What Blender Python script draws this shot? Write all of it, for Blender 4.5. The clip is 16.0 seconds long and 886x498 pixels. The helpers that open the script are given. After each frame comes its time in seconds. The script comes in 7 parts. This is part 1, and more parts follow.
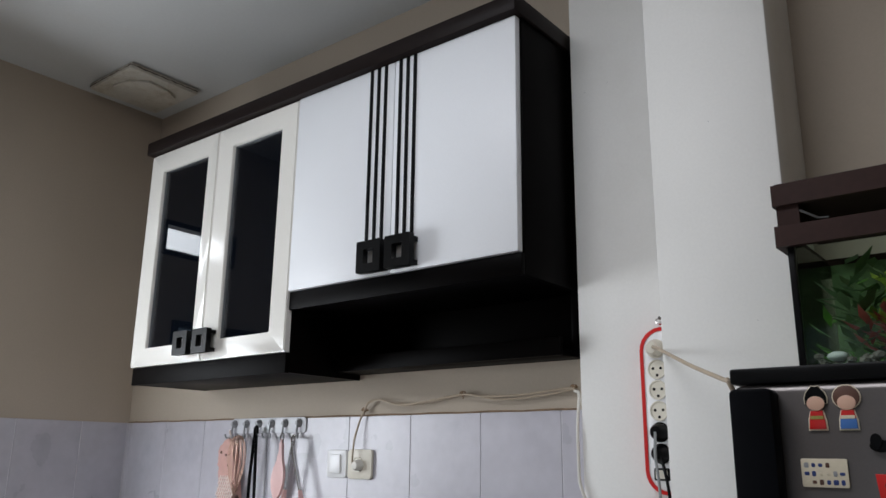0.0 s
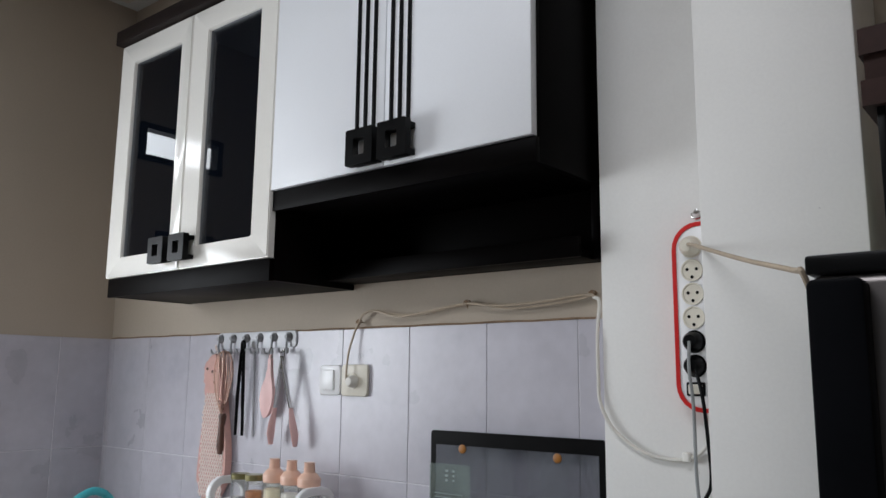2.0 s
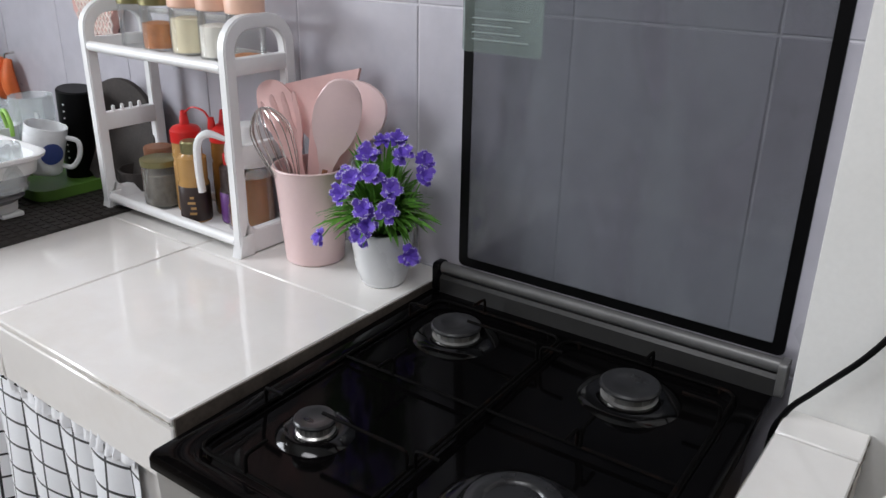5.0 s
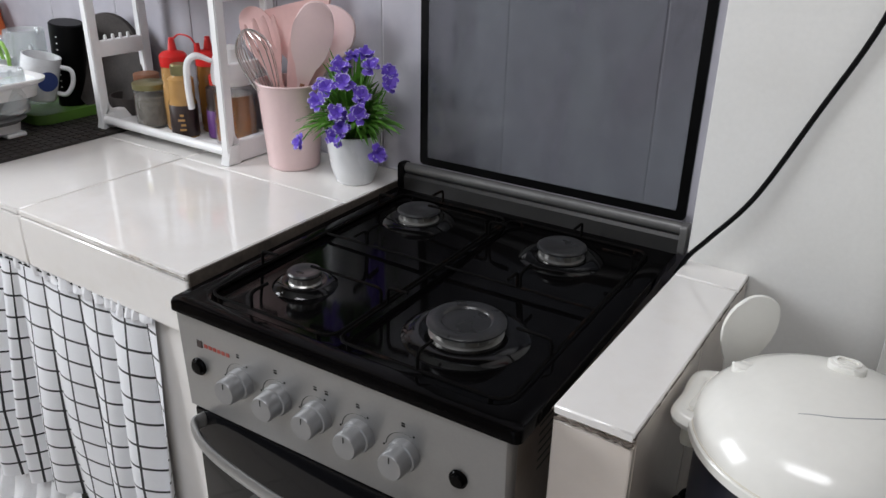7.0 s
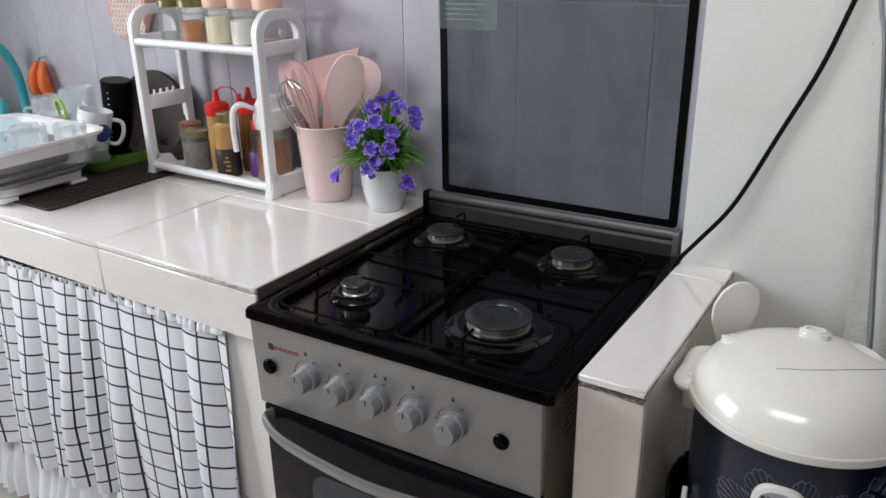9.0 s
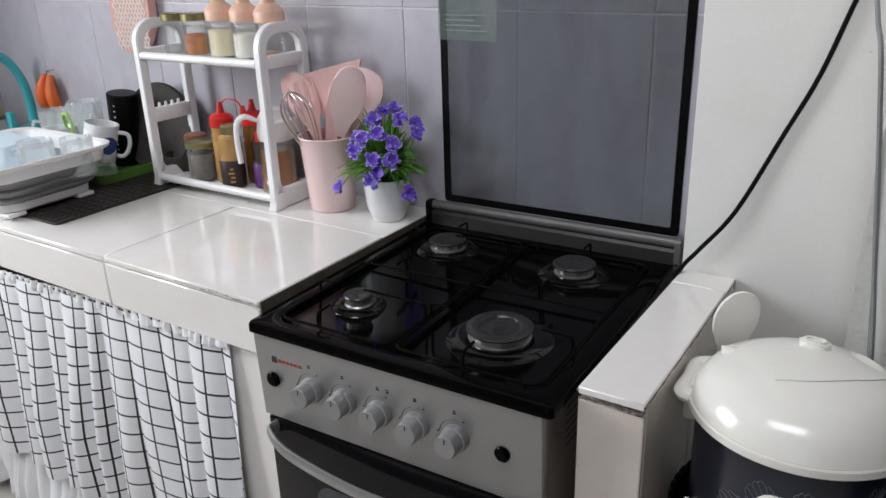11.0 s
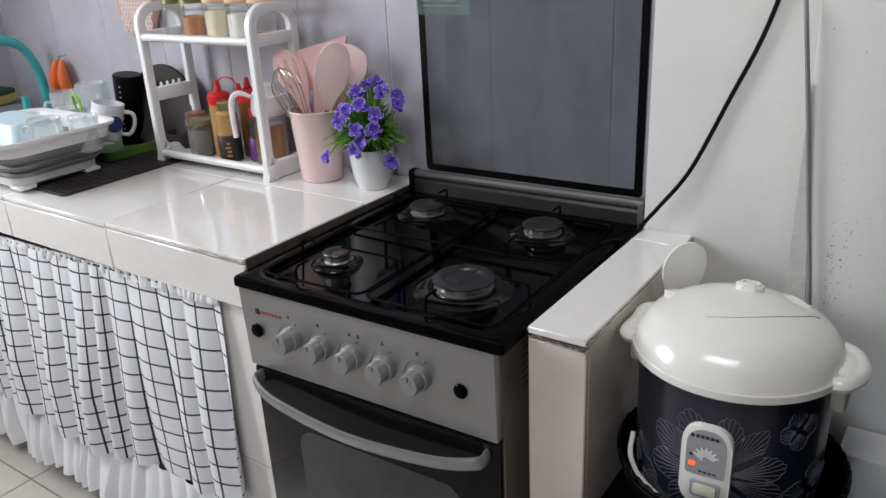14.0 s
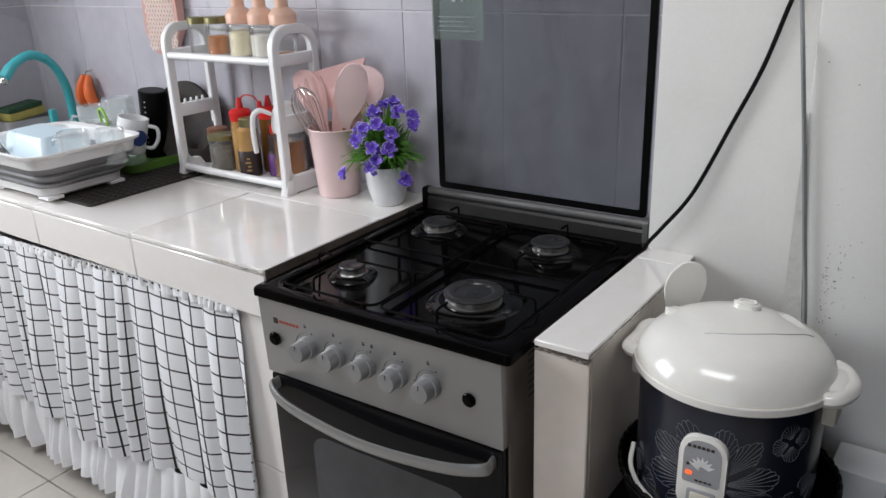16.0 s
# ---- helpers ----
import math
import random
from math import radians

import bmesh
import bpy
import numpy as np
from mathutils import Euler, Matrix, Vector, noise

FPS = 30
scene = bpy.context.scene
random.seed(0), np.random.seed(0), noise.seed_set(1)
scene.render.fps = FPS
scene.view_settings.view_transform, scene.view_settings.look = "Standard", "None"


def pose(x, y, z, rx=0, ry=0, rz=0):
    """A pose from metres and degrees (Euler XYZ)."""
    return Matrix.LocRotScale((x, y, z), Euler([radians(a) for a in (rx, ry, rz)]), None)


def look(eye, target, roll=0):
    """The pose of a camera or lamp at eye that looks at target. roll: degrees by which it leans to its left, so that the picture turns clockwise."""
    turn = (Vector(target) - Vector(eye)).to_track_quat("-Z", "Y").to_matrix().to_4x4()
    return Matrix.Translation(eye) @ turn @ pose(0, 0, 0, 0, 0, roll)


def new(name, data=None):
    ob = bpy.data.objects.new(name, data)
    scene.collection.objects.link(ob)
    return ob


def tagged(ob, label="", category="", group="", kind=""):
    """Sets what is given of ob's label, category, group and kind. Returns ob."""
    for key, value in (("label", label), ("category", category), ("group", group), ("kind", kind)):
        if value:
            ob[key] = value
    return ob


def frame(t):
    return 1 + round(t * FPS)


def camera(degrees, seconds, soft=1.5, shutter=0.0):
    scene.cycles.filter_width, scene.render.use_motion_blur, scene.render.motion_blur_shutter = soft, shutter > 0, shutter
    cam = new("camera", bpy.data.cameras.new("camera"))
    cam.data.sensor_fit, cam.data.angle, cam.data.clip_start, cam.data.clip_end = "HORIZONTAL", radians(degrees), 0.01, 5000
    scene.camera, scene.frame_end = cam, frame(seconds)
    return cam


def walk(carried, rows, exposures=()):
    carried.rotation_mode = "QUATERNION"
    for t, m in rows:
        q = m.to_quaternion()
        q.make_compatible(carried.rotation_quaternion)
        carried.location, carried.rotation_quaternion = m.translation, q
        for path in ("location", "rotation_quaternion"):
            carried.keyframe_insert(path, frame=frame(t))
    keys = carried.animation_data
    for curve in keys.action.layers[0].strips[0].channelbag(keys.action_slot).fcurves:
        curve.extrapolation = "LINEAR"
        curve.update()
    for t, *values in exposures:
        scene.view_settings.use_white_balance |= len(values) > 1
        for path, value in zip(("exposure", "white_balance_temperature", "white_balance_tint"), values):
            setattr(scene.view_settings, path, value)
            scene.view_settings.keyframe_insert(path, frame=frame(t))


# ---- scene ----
cam = camera(58.8, 16.0)
PATH = [
    (0, (1.455, -1.772, 1.484), (0.243, -0.265, 1.993), 0.7),
    (0.5, (1.441, -1.761, 1.481), (0.222, -0.257, 1.985), 0.7),
    (1, (1.409, -1.731, 1.478), (0.184, -0.227, 1.966), 0.6),
    (1.5, (1.363, -1.663, 1.483), (0.138, -0.151, 1.946), 0.4),
    (2, (1.299, -1.567, 1.469), (0.055, -0.034, 1.79), 0.6),
    (2.5, (1.176, -1.467, 1.458), (-0.091, 0.077, 1.567), 1.0),
    (3, (0.976, -1.382, 1.44), (-0.282, 0.172, 1.401), 1.5),
    (3.5, (0.86, -1.3, 1.403), (-0.373, 0.261, 1.198), 1.3),
    (4, (0.761, -1.091, 1.366), (-0.435, 0.462, 0.97), 1.1),
    (4.5, (0.727, -0.99, 1.345), (-0.431, 0.525, 0.741), 1.1),
    (5, (0.654, -0.932, 1.302), (-0.441, 0.561, 0.546), 1.0),
    (7.3, (0.803, -1.176, 1.271), (-0.186, 0.345, 0.429), 1.0),
    (7.5, (0.811, -1.217, 1.278), (-0.172, 0.304, 0.429), 0.8),
    (8, (0.832, -1.289, 1.31), (-0.167, 0.267, 0.545), -1.1),
    (8.5, (0.834, -1.306, 1.309), (-0.163, 0.258, 0.561), -1.0),
    (9, (0.841, -1.306, 1.305), (-0.163, 0.259, 0.568), -0.9),
    (9.5, (0.848, -1.299, 1.315), (-0.163, 0.262, 0.579), -1.0),
    (11.8, (0.862, -1.296, 1.323), (-0.181, 0.249, 0.598), -3.0),
    (12, (0.874, -1.288, 1.32), (-0.165, 0.263, 0.603), -3.5),
    (12.5, (0.923, -1.286, 1.319), (-0.097, 0.277, 0.601), -3.7),
    (13, (0.95, -1.304, 1.31), (-0.104, 0.235, 0.589), -3.8),
    (13.5, (0.975, -1.327, 1.303), (-0.089, 0.199, 0.569), -3.2),
    (14, (0.979, -1.333, 1.296), (-0.096, 0.18, 0.55), -2.9),
    (14.5, (0.99, -1.341, 1.31), (-0.102, 0.15, 0.545), -2.5),
    (15, (1.007, -1.368, 1.316), (-0.088, 0.131, 0.572), -2.2),
    (15.5, (1.004, -1.378, 1.316), (-0.095, 0.128, 0.591), -2.2),
    (16, (1.007, -1.378, 1.316), (-0.095, 0.134, 0.608), -2.1),
]
walk(cam, [(t, look(eye, target, roll)) for t, eye, target, roll in PATH], exposures=((0.0, -0.42, 6350, 11), (1.5, -0.46, 6350, 11), (2.5, -0.54, 6350, 11), (3.5, -0.45, 6380, 11.5), (4.5, -0.19, 6440, 12), (5.0, -0.07, 6470, 12), (7.5, -0.06, 6500, 12), (16.0, -0.08, 6500, 12)))

# ---- light ----
world = bpy.data.worlds.new("sky")
scene.world = world
world.use_nodes = True
_n = world.node_tree.nodes
_sky = _n.new("ShaderNodeTexSky")
_sky.sky_type = "NISHITA"
_sky.sun_disc = False
_sky.sun_elevation, _sky.sun_rotation = radians(50), radians(120)
world.node_tree.links.new(_sky.outputs[0], _n["Background"].inputs[0])
_n["Background"].inputs[1].default_value = 0.12


def area(name, m, w, h, watts, col):
    d = bpy.data.lights.new(name, "AREA")
    d.shape, d.size, d.size_y, d.energy, d.color = "RECTANGLE", w, h, watts, col
    ob = new(name, d)
    ob.matrix_world = m
    return ob


# daylight of side window, transom above it and roof light; added fill behind camera
area("window_daylight", look((-1.66, -1.3, 1.57), (0.3, -0.75, 0.85)), 1.05, 0.9, 41, (0.92, 0.965, 1.0))
area("transom_daylight", look((-1.66, -0.85, 2.41), (1, -0.85, 2.3)), 0.4, 0.15, 3, (0.92, 0.965, 1.0))
area("roof_daylight", look((0.5, -1.62, 3.0), (0.5, -0.75, 0.6)), 1.2, 0.7, 26.5, (0.97, 0.98, 1.0))
# made-up fill in an unseen doorway, brightens the column and cabinet fronts
area("rear_fill", look((1.1, -3.02, 1.25), (0.8, 0, 1.7)), 1.2, 1.7, 1.8, (0.97, 0.985, 1.0))

# lamp under the aquarium hood
area("aquarium_lamp", look((1.40, -0.36, 1.855), (1.40, -0.36, 1.0)), 0.22, 0.05, 0.28, (1.0, 0.96, 0.72))

# ---- materials ----
MATS = {}


def mat(name, col, rough=0.5, metal=0.0, var=0.12, scale=6.0, fine=90.0, bump=0.1, coat=0.0, spec=0.5, stain=None, stain_amt=0.0, stain_scale=3.0, rvar=0.1, sheen=0.0):
    """Procedural surface: two scales of tone, optional stains, fine relief."""
    m = bpy.data.materials.new(name)
    m.use_nodes = True
    nt = m.node_tree
    N, L = nt.nodes, nt.links
    p = N["Principled BSDF"]
    tc = N.new("ShaderNodeTexCoord")
    oi = N.new("ShaderNodeObjectInfo")
    add = N.new("ShaderNodeVectorMath")
    add.operation = "ADD"
    sc = N.new("ShaderNodeVectorMath")
    sc.operation = "SCALE"
    comb = N.new("ShaderNodeCombineXYZ")
    for i in range(3):
        L.new(oi.outputs["Random"], comb.inputs[i])
    L.new(comb.outputs[0], sc.inputs[0])
    sc.inputs["Scale"].default_value = 17.0
    L.new(tc.outputs["Object"], add.inputs[0])
    L.new(sc.outputs[0], add.inputs[1])
    n1, n2 = N.new("ShaderNodeTexNoise"), N.new("ShaderNodeTexNoise")
    n1.inputs["Scale"].default_value, n1.inputs["Detail"].default_value = scale, 5
    n2.inputs["Scale"].default_value, n2.inputs["Detail"].default_value = fine, 3
    L.new(add.outputs[0], n1.inputs["Vector"])
    L.new(add.outputs[0], n2.inputs["Vector"])
    mx = N.new("ShaderNodeMix")
    mx.data_type = "FLOAT"
    mx.inputs[0].default_value = 0.35
    L.new(n1.outputs[0], mx.inputs[2])
    L.new(n2.outputs[0], mx.inputs[3])
    ramp = N.new("ShaderNodeValToRGB")
    c = col
    ramp.color_ramp.elements[0].position, ramp.color_ramp.elements[1].position = 0.3, 0.7
    ramp.color_ramp.elements[0].color = (*[max(0, v * (1 - var)) for v in c], 1)
    ramp.color_ramp.elements[1].color = (*[min(1, v * (1 + var)) for v in c], 1)
    L.new(mx.outputs[0], ramp.inputs[0])
    out = ramp.outputs[0]
    if stain:
        n3 = N.new("ShaderNodeTexNoise")
        n3.inputs["Scale"].default_value, n3.inputs["Detail"].default_value = stain_scale, 8
        n3.inputs["Roughness"].default_value = 0.65
        L.new(add.outputs[0], n3.inputs["Vector"])
        r3 = N.new("ShaderNodeValToRGB")
        r3.color_ramp.elements[0].position, r3.color_ramp.elements[1].position = 0.54, 0.74
        r3.color_ramp.elements[0].color, r3.color_ramp.elements[1].color = (0, 0, 0, 1), (stain_amt,) * 3 + (1,)
        L.new(n3.outputs[0], r3.inputs[0])
        m3 = N.new("ShaderNodeMix")
        m3.data_type = "RGBA"
        L.new(r3.outputs[0], m3.inputs[0])
        L.new(out, m3.inputs[6])
        m3.inputs[7].default_value = (*stain, 1)
        out = m3.outputs[2]
    L.new(out, p.inputs["Base Color"])
    mr = N.new("ShaderNodeMapRange")
    mr.inputs["To Min"].default_value, mr.inputs["To Max"].default_value = max(0.02, rough - rvar), min(1, rough + rvar)
    L.new(n1.outputs[0], mr.inputs[0])
    L.new(mr.outputs[0], p.inputs["Roughness"])
    p.inputs["Metallic"].default_value = metal
    p.inputs["Coat Weight"].default_value = coat
    p.inputs["Coat Roughness"].default_value = 0.06
    p.inputs["Specular IOR Level"].default_value = spec
    p.inputs["Sheen Weight"].default_value = sheen
    if bump:
        b = N.new("ShaderNodeBump")
        b.inputs["Strength"].default_value, b.inputs["Distance"].default_value = bump, 0.002
        L.new(mx.outputs[0], b.inputs["Height"])
        L.new(b.outputs[0], p.inputs["Normal"])
    MATS[name] = m
    return m


def clear(name, tint, gloss_rough=0.03, ior=1.45, haze=0.0, haze_col=(0.6, 0.62, 0.65), smear=0.0, gloss=1.0):
    """Thin clear or tinted pane or vessel: see-through with a mirror gloss on top."""
    m = bpy.data.materials.new(name)
    m.use_nodes = True
    N, L = m.node_tree.nodes, m.node_tree.links
    N.remove(N["Principled BSDF"])
    t, g, f = N.new("ShaderNodeBsdfTransparent"), N.new("ShaderNodeBsdfGlossy"), N.new("ShaderNodeFresnel")
    t.inputs[0].default_value = (*tint, 1)
    g.inputs["Roughness"].default_value = gloss_rough
    f.inputs[0].default_value = ior
    s = N.new("ShaderNodeMixShader")
    base = t.outputs[0]
    if haze:
        d, h = N.new("ShaderNodeBsdfDiffuse"), N.new("ShaderNodeMixShader")
        d.inputs[0].default_value = (*haze_col, 1)
        h.inputs[0].default_value = haze
        if smear:
            nz, mp, mr, tc = N.new("ShaderNodeTexNoise"), N.new("ShaderNodeMapping"), N.new("ShaderNodeMapRange"), N.new("ShaderNodeTexCoord")
            mp.inputs["Scale"].default_value = (9, 9, 4)
            mp.inputs["Rotation"].default_value = (0, 0.5, 0)
            nz.inputs["Scale"].default_value, nz.inputs["Detail"].default_value, nz.inputs["Distortion"].default_value = 1.0, 6, 0.8
            mr.inputs["From Min"].default_value, mr.inputs["From Max"].default_value = 0.38, 0.66
            mr.inputs["To Min"].default_value, mr.inputs["To Max"].default_value = haze, haze + smear
            L.new(tc.outputs["Object"], mp.inputs[0])
            L.new(mp.outputs[0], nz.inputs["Vector"])
            L.new(nz.outputs[0], mr.inputs[0])
            L.new(mr.outputs[0], h.inputs[0])
        L.new(base, h.inputs[1])
        L.new(d.outputs[0], h.inputs[2])
        base = h.outputs[0]
    share = N.new("ShaderNodeMath")
    share.operation = "MULTIPLY"
    share.inputs[1].default_value = gloss
    L.new(f.outputs[0], share.inputs[0])
    L.new(share.outputs[0], s.inputs[0])
    L.new(base, s.inputs[1])
    L.new(g.outputs[0], s.inputs[2])
    L.new(s.outputs[0], N["Material Output"].inputs[0])
    return m


M_CREAM = mat("cream_wall_paint", (0.445, 0.378, 0.302), 0.75, var=0.05, scale=2.5, fine=160, bump=0.25, stain=(0.5, 0.43, 0.33), stain_amt=0.25, stain_scale=1.6)
M_WHITEWALL = mat("white_wall_paint", (0.80, 0.79, 0.76), 0.7, var=0.04, scale=2.5, fine=150, bump=0.3, stain=(0.55, 0.52, 0.46), stain_amt=0.16, stain_scale=2.2)
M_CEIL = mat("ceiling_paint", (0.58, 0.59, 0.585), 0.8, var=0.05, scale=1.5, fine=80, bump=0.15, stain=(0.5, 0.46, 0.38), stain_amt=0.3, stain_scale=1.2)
# dark brown for the unseen walls, picked to weaken their bounce light
M_FARWALL = mat("bounce_cutting_brown", (0.20, 0.165, 0.13), 0.75, var=0.06, scale=2.5, fine=160, bump=0.25)
M_PLATE = mat("stained_board", (0.55, 0.52, 0.455), 0.8, var=0.12, scale=9, fine=60, bump=0.4, stain=(0.30, 0.235, 0.15), stain_amt=0.8, stain_scale=9)
M_WTILE = mat("grey_wall_tile", (0.483, 0.468, 0.514), 0.30, var=0.11, scale=5.5, fine=26, bump=0.06, spec=0.5, stain=(0.36, 0.365, 0.42), stain_amt=0.5, stain_scale=5)
M_WGROUT = mat("wall_grout", (0.66, 0.65, 0.68), 0.85, var=0.12, scale=12, fine=120, bump=0.2)
M_CTILE = mat("white_counter_tile", (0.86, 0.835, 0.805), 0.075, var=0.03, scale=3, fine=40, bump=0.03, coat=0.3, rvar=0.05, stain=(0.66, 0.58, 0.48), stain_amt=0.3, stain_scale=4)
M_CGROUT = mat("counter_grout", (0.30, 0.27, 0.23), 0.9, var=0.3, scale=25, fine=160, bump=0.4)
M_LTILE = mat("beige_ledge_tile", (0.70, 0.635, 0.575), 0.2, var=0.06, scale=3, fine=40, bump=0.05, rvar=0.06, stain=(0.5, 0.40, 0.31), stain_amt=0.45, stain_scale=5)
M_RAILTUBE = mat("rail_tube_metal", (0.17, 0.168, 0.165), 0.4, metal=0.5, var=0.1, scale=20, fine=200, bump=0.08)
M_RAILDK = mat("dull_rail_metal", (0.034, 0.033, 0.032), 0.45, metal=0.2, var=0.15, scale=20, fine=200, bump=0.1)
M_FTILE = mat("floor_tile", (0.60, 0.56, 0.51), 0.22, var=0.07, scale=4, fine=50, bump=0.05)
M_FGROUT = mat("floor_grout", (0.28, 0.26, 0.23), 0.9)
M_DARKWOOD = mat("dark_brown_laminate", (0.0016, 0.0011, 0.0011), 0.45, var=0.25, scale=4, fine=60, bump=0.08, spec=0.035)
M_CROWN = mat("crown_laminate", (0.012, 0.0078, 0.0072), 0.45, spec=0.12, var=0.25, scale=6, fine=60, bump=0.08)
M_DOORW = mat("white_foil_door", (0.80, 0.815, 0.84), 0.42, var=0.025, scale=3, fine=200, bump=0.05, rvar=0.05)
M_DOORC = mat("cream_gloss_door", (0.80, 0.78, 0.73), 0.16, var=0.03, scale=3, fine=120, bump=0.04, rvar=0.05)
M_BLACK = mat("black_plastic", (0.003, 0.003, 0.0033), 0.38, var=0.3, scale=12, fine=120, bump=0.08, spec=0.12)
M_BLACKG = mat("black_enamel", (0.0022, 0.0020, 0.0021), 0.07, var=0.3, scale=8, fine=60, bump=0.012, spec=0.06, rvar=0.05, stain=(0.007, 0.0055, 0.005), stain_amt=0.4, stain_scale=9)
M_DISH = mat("burner_dish_enamel", (0.003, 0.0028, 0.0029), 0.12, var=0.3, scale=8, fine=60, bump=0.02, spec=0.4, rvar=0.05)
M_IRON = mat("burnt_iron", (0.003, 0.0027, 0.0026), 0.6, spec=0.04, metal=0.0, var=0.4, scale=30, fine=200, bump=0.3, stain=(0.05, 0.024, 0.015), stain_amt=0.35, stain_scale=25)
M_CAP = mat("burner_cap", (0.022, 0.022, 0.023), 0.30, metal=0.0, var=0.3, scale=25, fine=220, bump=0.25)
M_ALU = mat("brushed_aluminium", (0.62, 0.61, 0.59), 0.34, metal=0.9, var=0.08, scale=20, fine=200, bump=0.08)
M_RING = mat("burner_ring_metal", (0.42, 0.41, 0.39), 0.34, metal=0.85, var=0.2, scale=30, fine=200, bump=0.1)
M_SILVER = mat("silver_paint_panel", (0.335, 0.334, 0.330), 0.38, metal=0.65, var=0.05, scale=5, fine=260, bump=0.06, rvar=0.06)
M_KNOB = mat("silver_knob", (0.30, 0.302, 0.305), 0.36, metal=0.5, var=0.05, scale=20, fine=200, bump=0.05)
M_OVENG = mat("oven_door_glass", (0.006, 0.006, 0.007), 0.08, var=0.1, scale=6, fine=50, bump=0.0, spec=0.22, rvar=0.03)
M_OVENW = mat("oven_window", (0.055, 0.058, 0.062), 0.12, var=0.25, scale=4, fine=30, bump=0.0, spec=0.3, rvar=0.04)
M_BODYBRN = mat("stove_side_sheet", (0.27, 0.235, 0.205), 0.4, metal=0.5, var=0.12, scale=6, fine=80, bump=0.06, stain=(0.1, 0.08, 0.06), stain_amt=0.5, stain_scale=5)
M_WPLAST = mat("white_plastic", (0.80, 0.80, 0.80), 0.3, var=0.03, scale=6, fine=120, bump=0.04, rvar=0.06)
M_CPLAST = mat("cream_plastic", (0.86, 0.845, 0.79), 0.17, var=0.03, scale=5, fine=100, bump=0.03, rvar=0.06, coat=0.2)
M_OPLAST = mat("aged_plastic", (0.70, 0.66, 0.56), 0.4, var=0.05, scale=14, fine=120, bump=0.05)
M_GREYPL = mat("grey_plastic", (0.34, 0.345, 0.36), 0.4, var=0.08, scale=10, fine=120, bump=0.06)
M_GREYSIL = mat("grey_silicone", (0.25, 0.25, 0.255), 0.6, var=0.08, scale=10, fine=120, bump=0.06)
M_PINK = mat("pink_silicone", (0.79, 0.51, 0.485), 0.5, var=0.06, scale=10, fine=120, bump=0.06)
M_PINKL = mat("pale_pink_plastic", (0.80, 0.60, 0.59), 0.35, var=0.03, scale=8, fine=140, bump=0.06)
M_PEACH = mat("peach_plastic", (0.76, 0.48, 0.36), 0.38, var=0.04, scale=10, fine=120, bump=0.04)
M_PINKCLOTH = mat("pink_quilted_cloth", (0.62, 0.36, 0.31), 0.9, var=0.1, scale=40, fine=300, bump=0.5, sheen=0.3)
M_PINKCORD = mat("cream_cord", (0.80, 0.70, 0.65), 0.85, var=0.08, scale=40, fine=300, bump=0.4)
M_WOOD = mat("brown_wood", (0.30, 0.135, 0.075), 0.5, var=0.25, scale=18, fine=140, bump=0.15)
M_DKWOOD = mat("dark_wood_handle", (0.10, 0.045, 0.03), 0.45, var=0.25, scale=18, fine=140, bump=0.12)
M_STEEL = mat("steel", (0.68, 0.67, 0.65), 0.2, metal=1.0, var=0.06, scale=20, fine=200, bump=0.04)
M_COPPER = mat("rose_steel", (0.62, 0.42, 0.34), 0.3, metal=0.8, var=0.06, scale=20, fine=200, bump=0.04)
M_GOLD = mat("olive_gold_lid", (0.27, 0.245, 0.12), 0.35, metal=0.7, var=0.15, scale=20, fine=200, bump=0.06)
M_TEAL = mat("teal_plastic", (0.07, 0.50, 0.55), 0.3, var=0.06, scale=10, fine=100, bump=0.03)
M_GREEN = mat("green_liquid", (0.008, 0.12, 0.012), 0.14, var=0.08, scale=6, fine=40, bump=0.0, coat=0.5)
M_LIME = mat("lime_plastic", (0.30, 0.55, 0.10), 0.4, var=0.08, scale=8, fine=100, bump=0.05)
M_LABELG = mat("green_label", (0.15, 0.26, 0.05), 0.4, var=0.5, scale=60, fine=160, bump=0.0)
M_ORANGE = mat("orange_rubber", (0.72, 0.15, 0.035), 0.5, var=0.12, scale=20, fine=120, bump=0.15)
M_AMBER = mat("amber_rubber", (0.32, 0.125, 0.016), 0.5, var=0.1, bump=0.05)
M_GRIME = mat("dark_grime", (0.10, 0.08, 0.065), 0.85, var=0.4, scale=25, fine=160, bump=0.4, stain=(0.03, 0.025, 0.02), stain_amt=0.7, stain_scale=18)
M_DRAIN = mat("dark_green_plastic", (0.09, 0.20, 0.03), 0.45, var=0.1, scale=8, fine=100, bump=0.05)
M_BACKP = mat("frosted_backplate", (0.62, 0.625, 0.66), 0.35, var=0.04, scale=8, fine=100, bump=0.03)
M_SPONGE = mat("yellow_sponge", (0.36, 0.31, 0.09), 0.95, var=0.2, scale=60, fine=300, bump=0.6)
M_SCOUR = mat("green_scourer", (0.02, 0.06, 0.03), 0.95, var=0.4, scale=80, fine=400, bump=0.8)
M_ICE = mat("ice_blue_plastic", (0.62, 0.75, 0.83), 0.3, var=0.03, scale=8, fine=100, bump=0.03)
M_STONE = mat("dark_stone", (0.040, 0.033, 0.030), 0.8, var=0.35, scale=30, fine=200, bump=0.8)
M_MAT = mat("black_rubber_mat", (0.028, 0.024, 0.022), 0.55, var=0.35, scale=14, fine=220, bump=0.5)
M_RED = mat("red_plastic", (0.58, 0.016, 0.014), 0.35, var=0.05, scale=10, fine=100, bump=0.03)
M_SAUCE = mat("brown_sauce", (0.19, 0.085, 0.022), 0.15, var=0.1, scale=14, fine=60, bump=0.0)
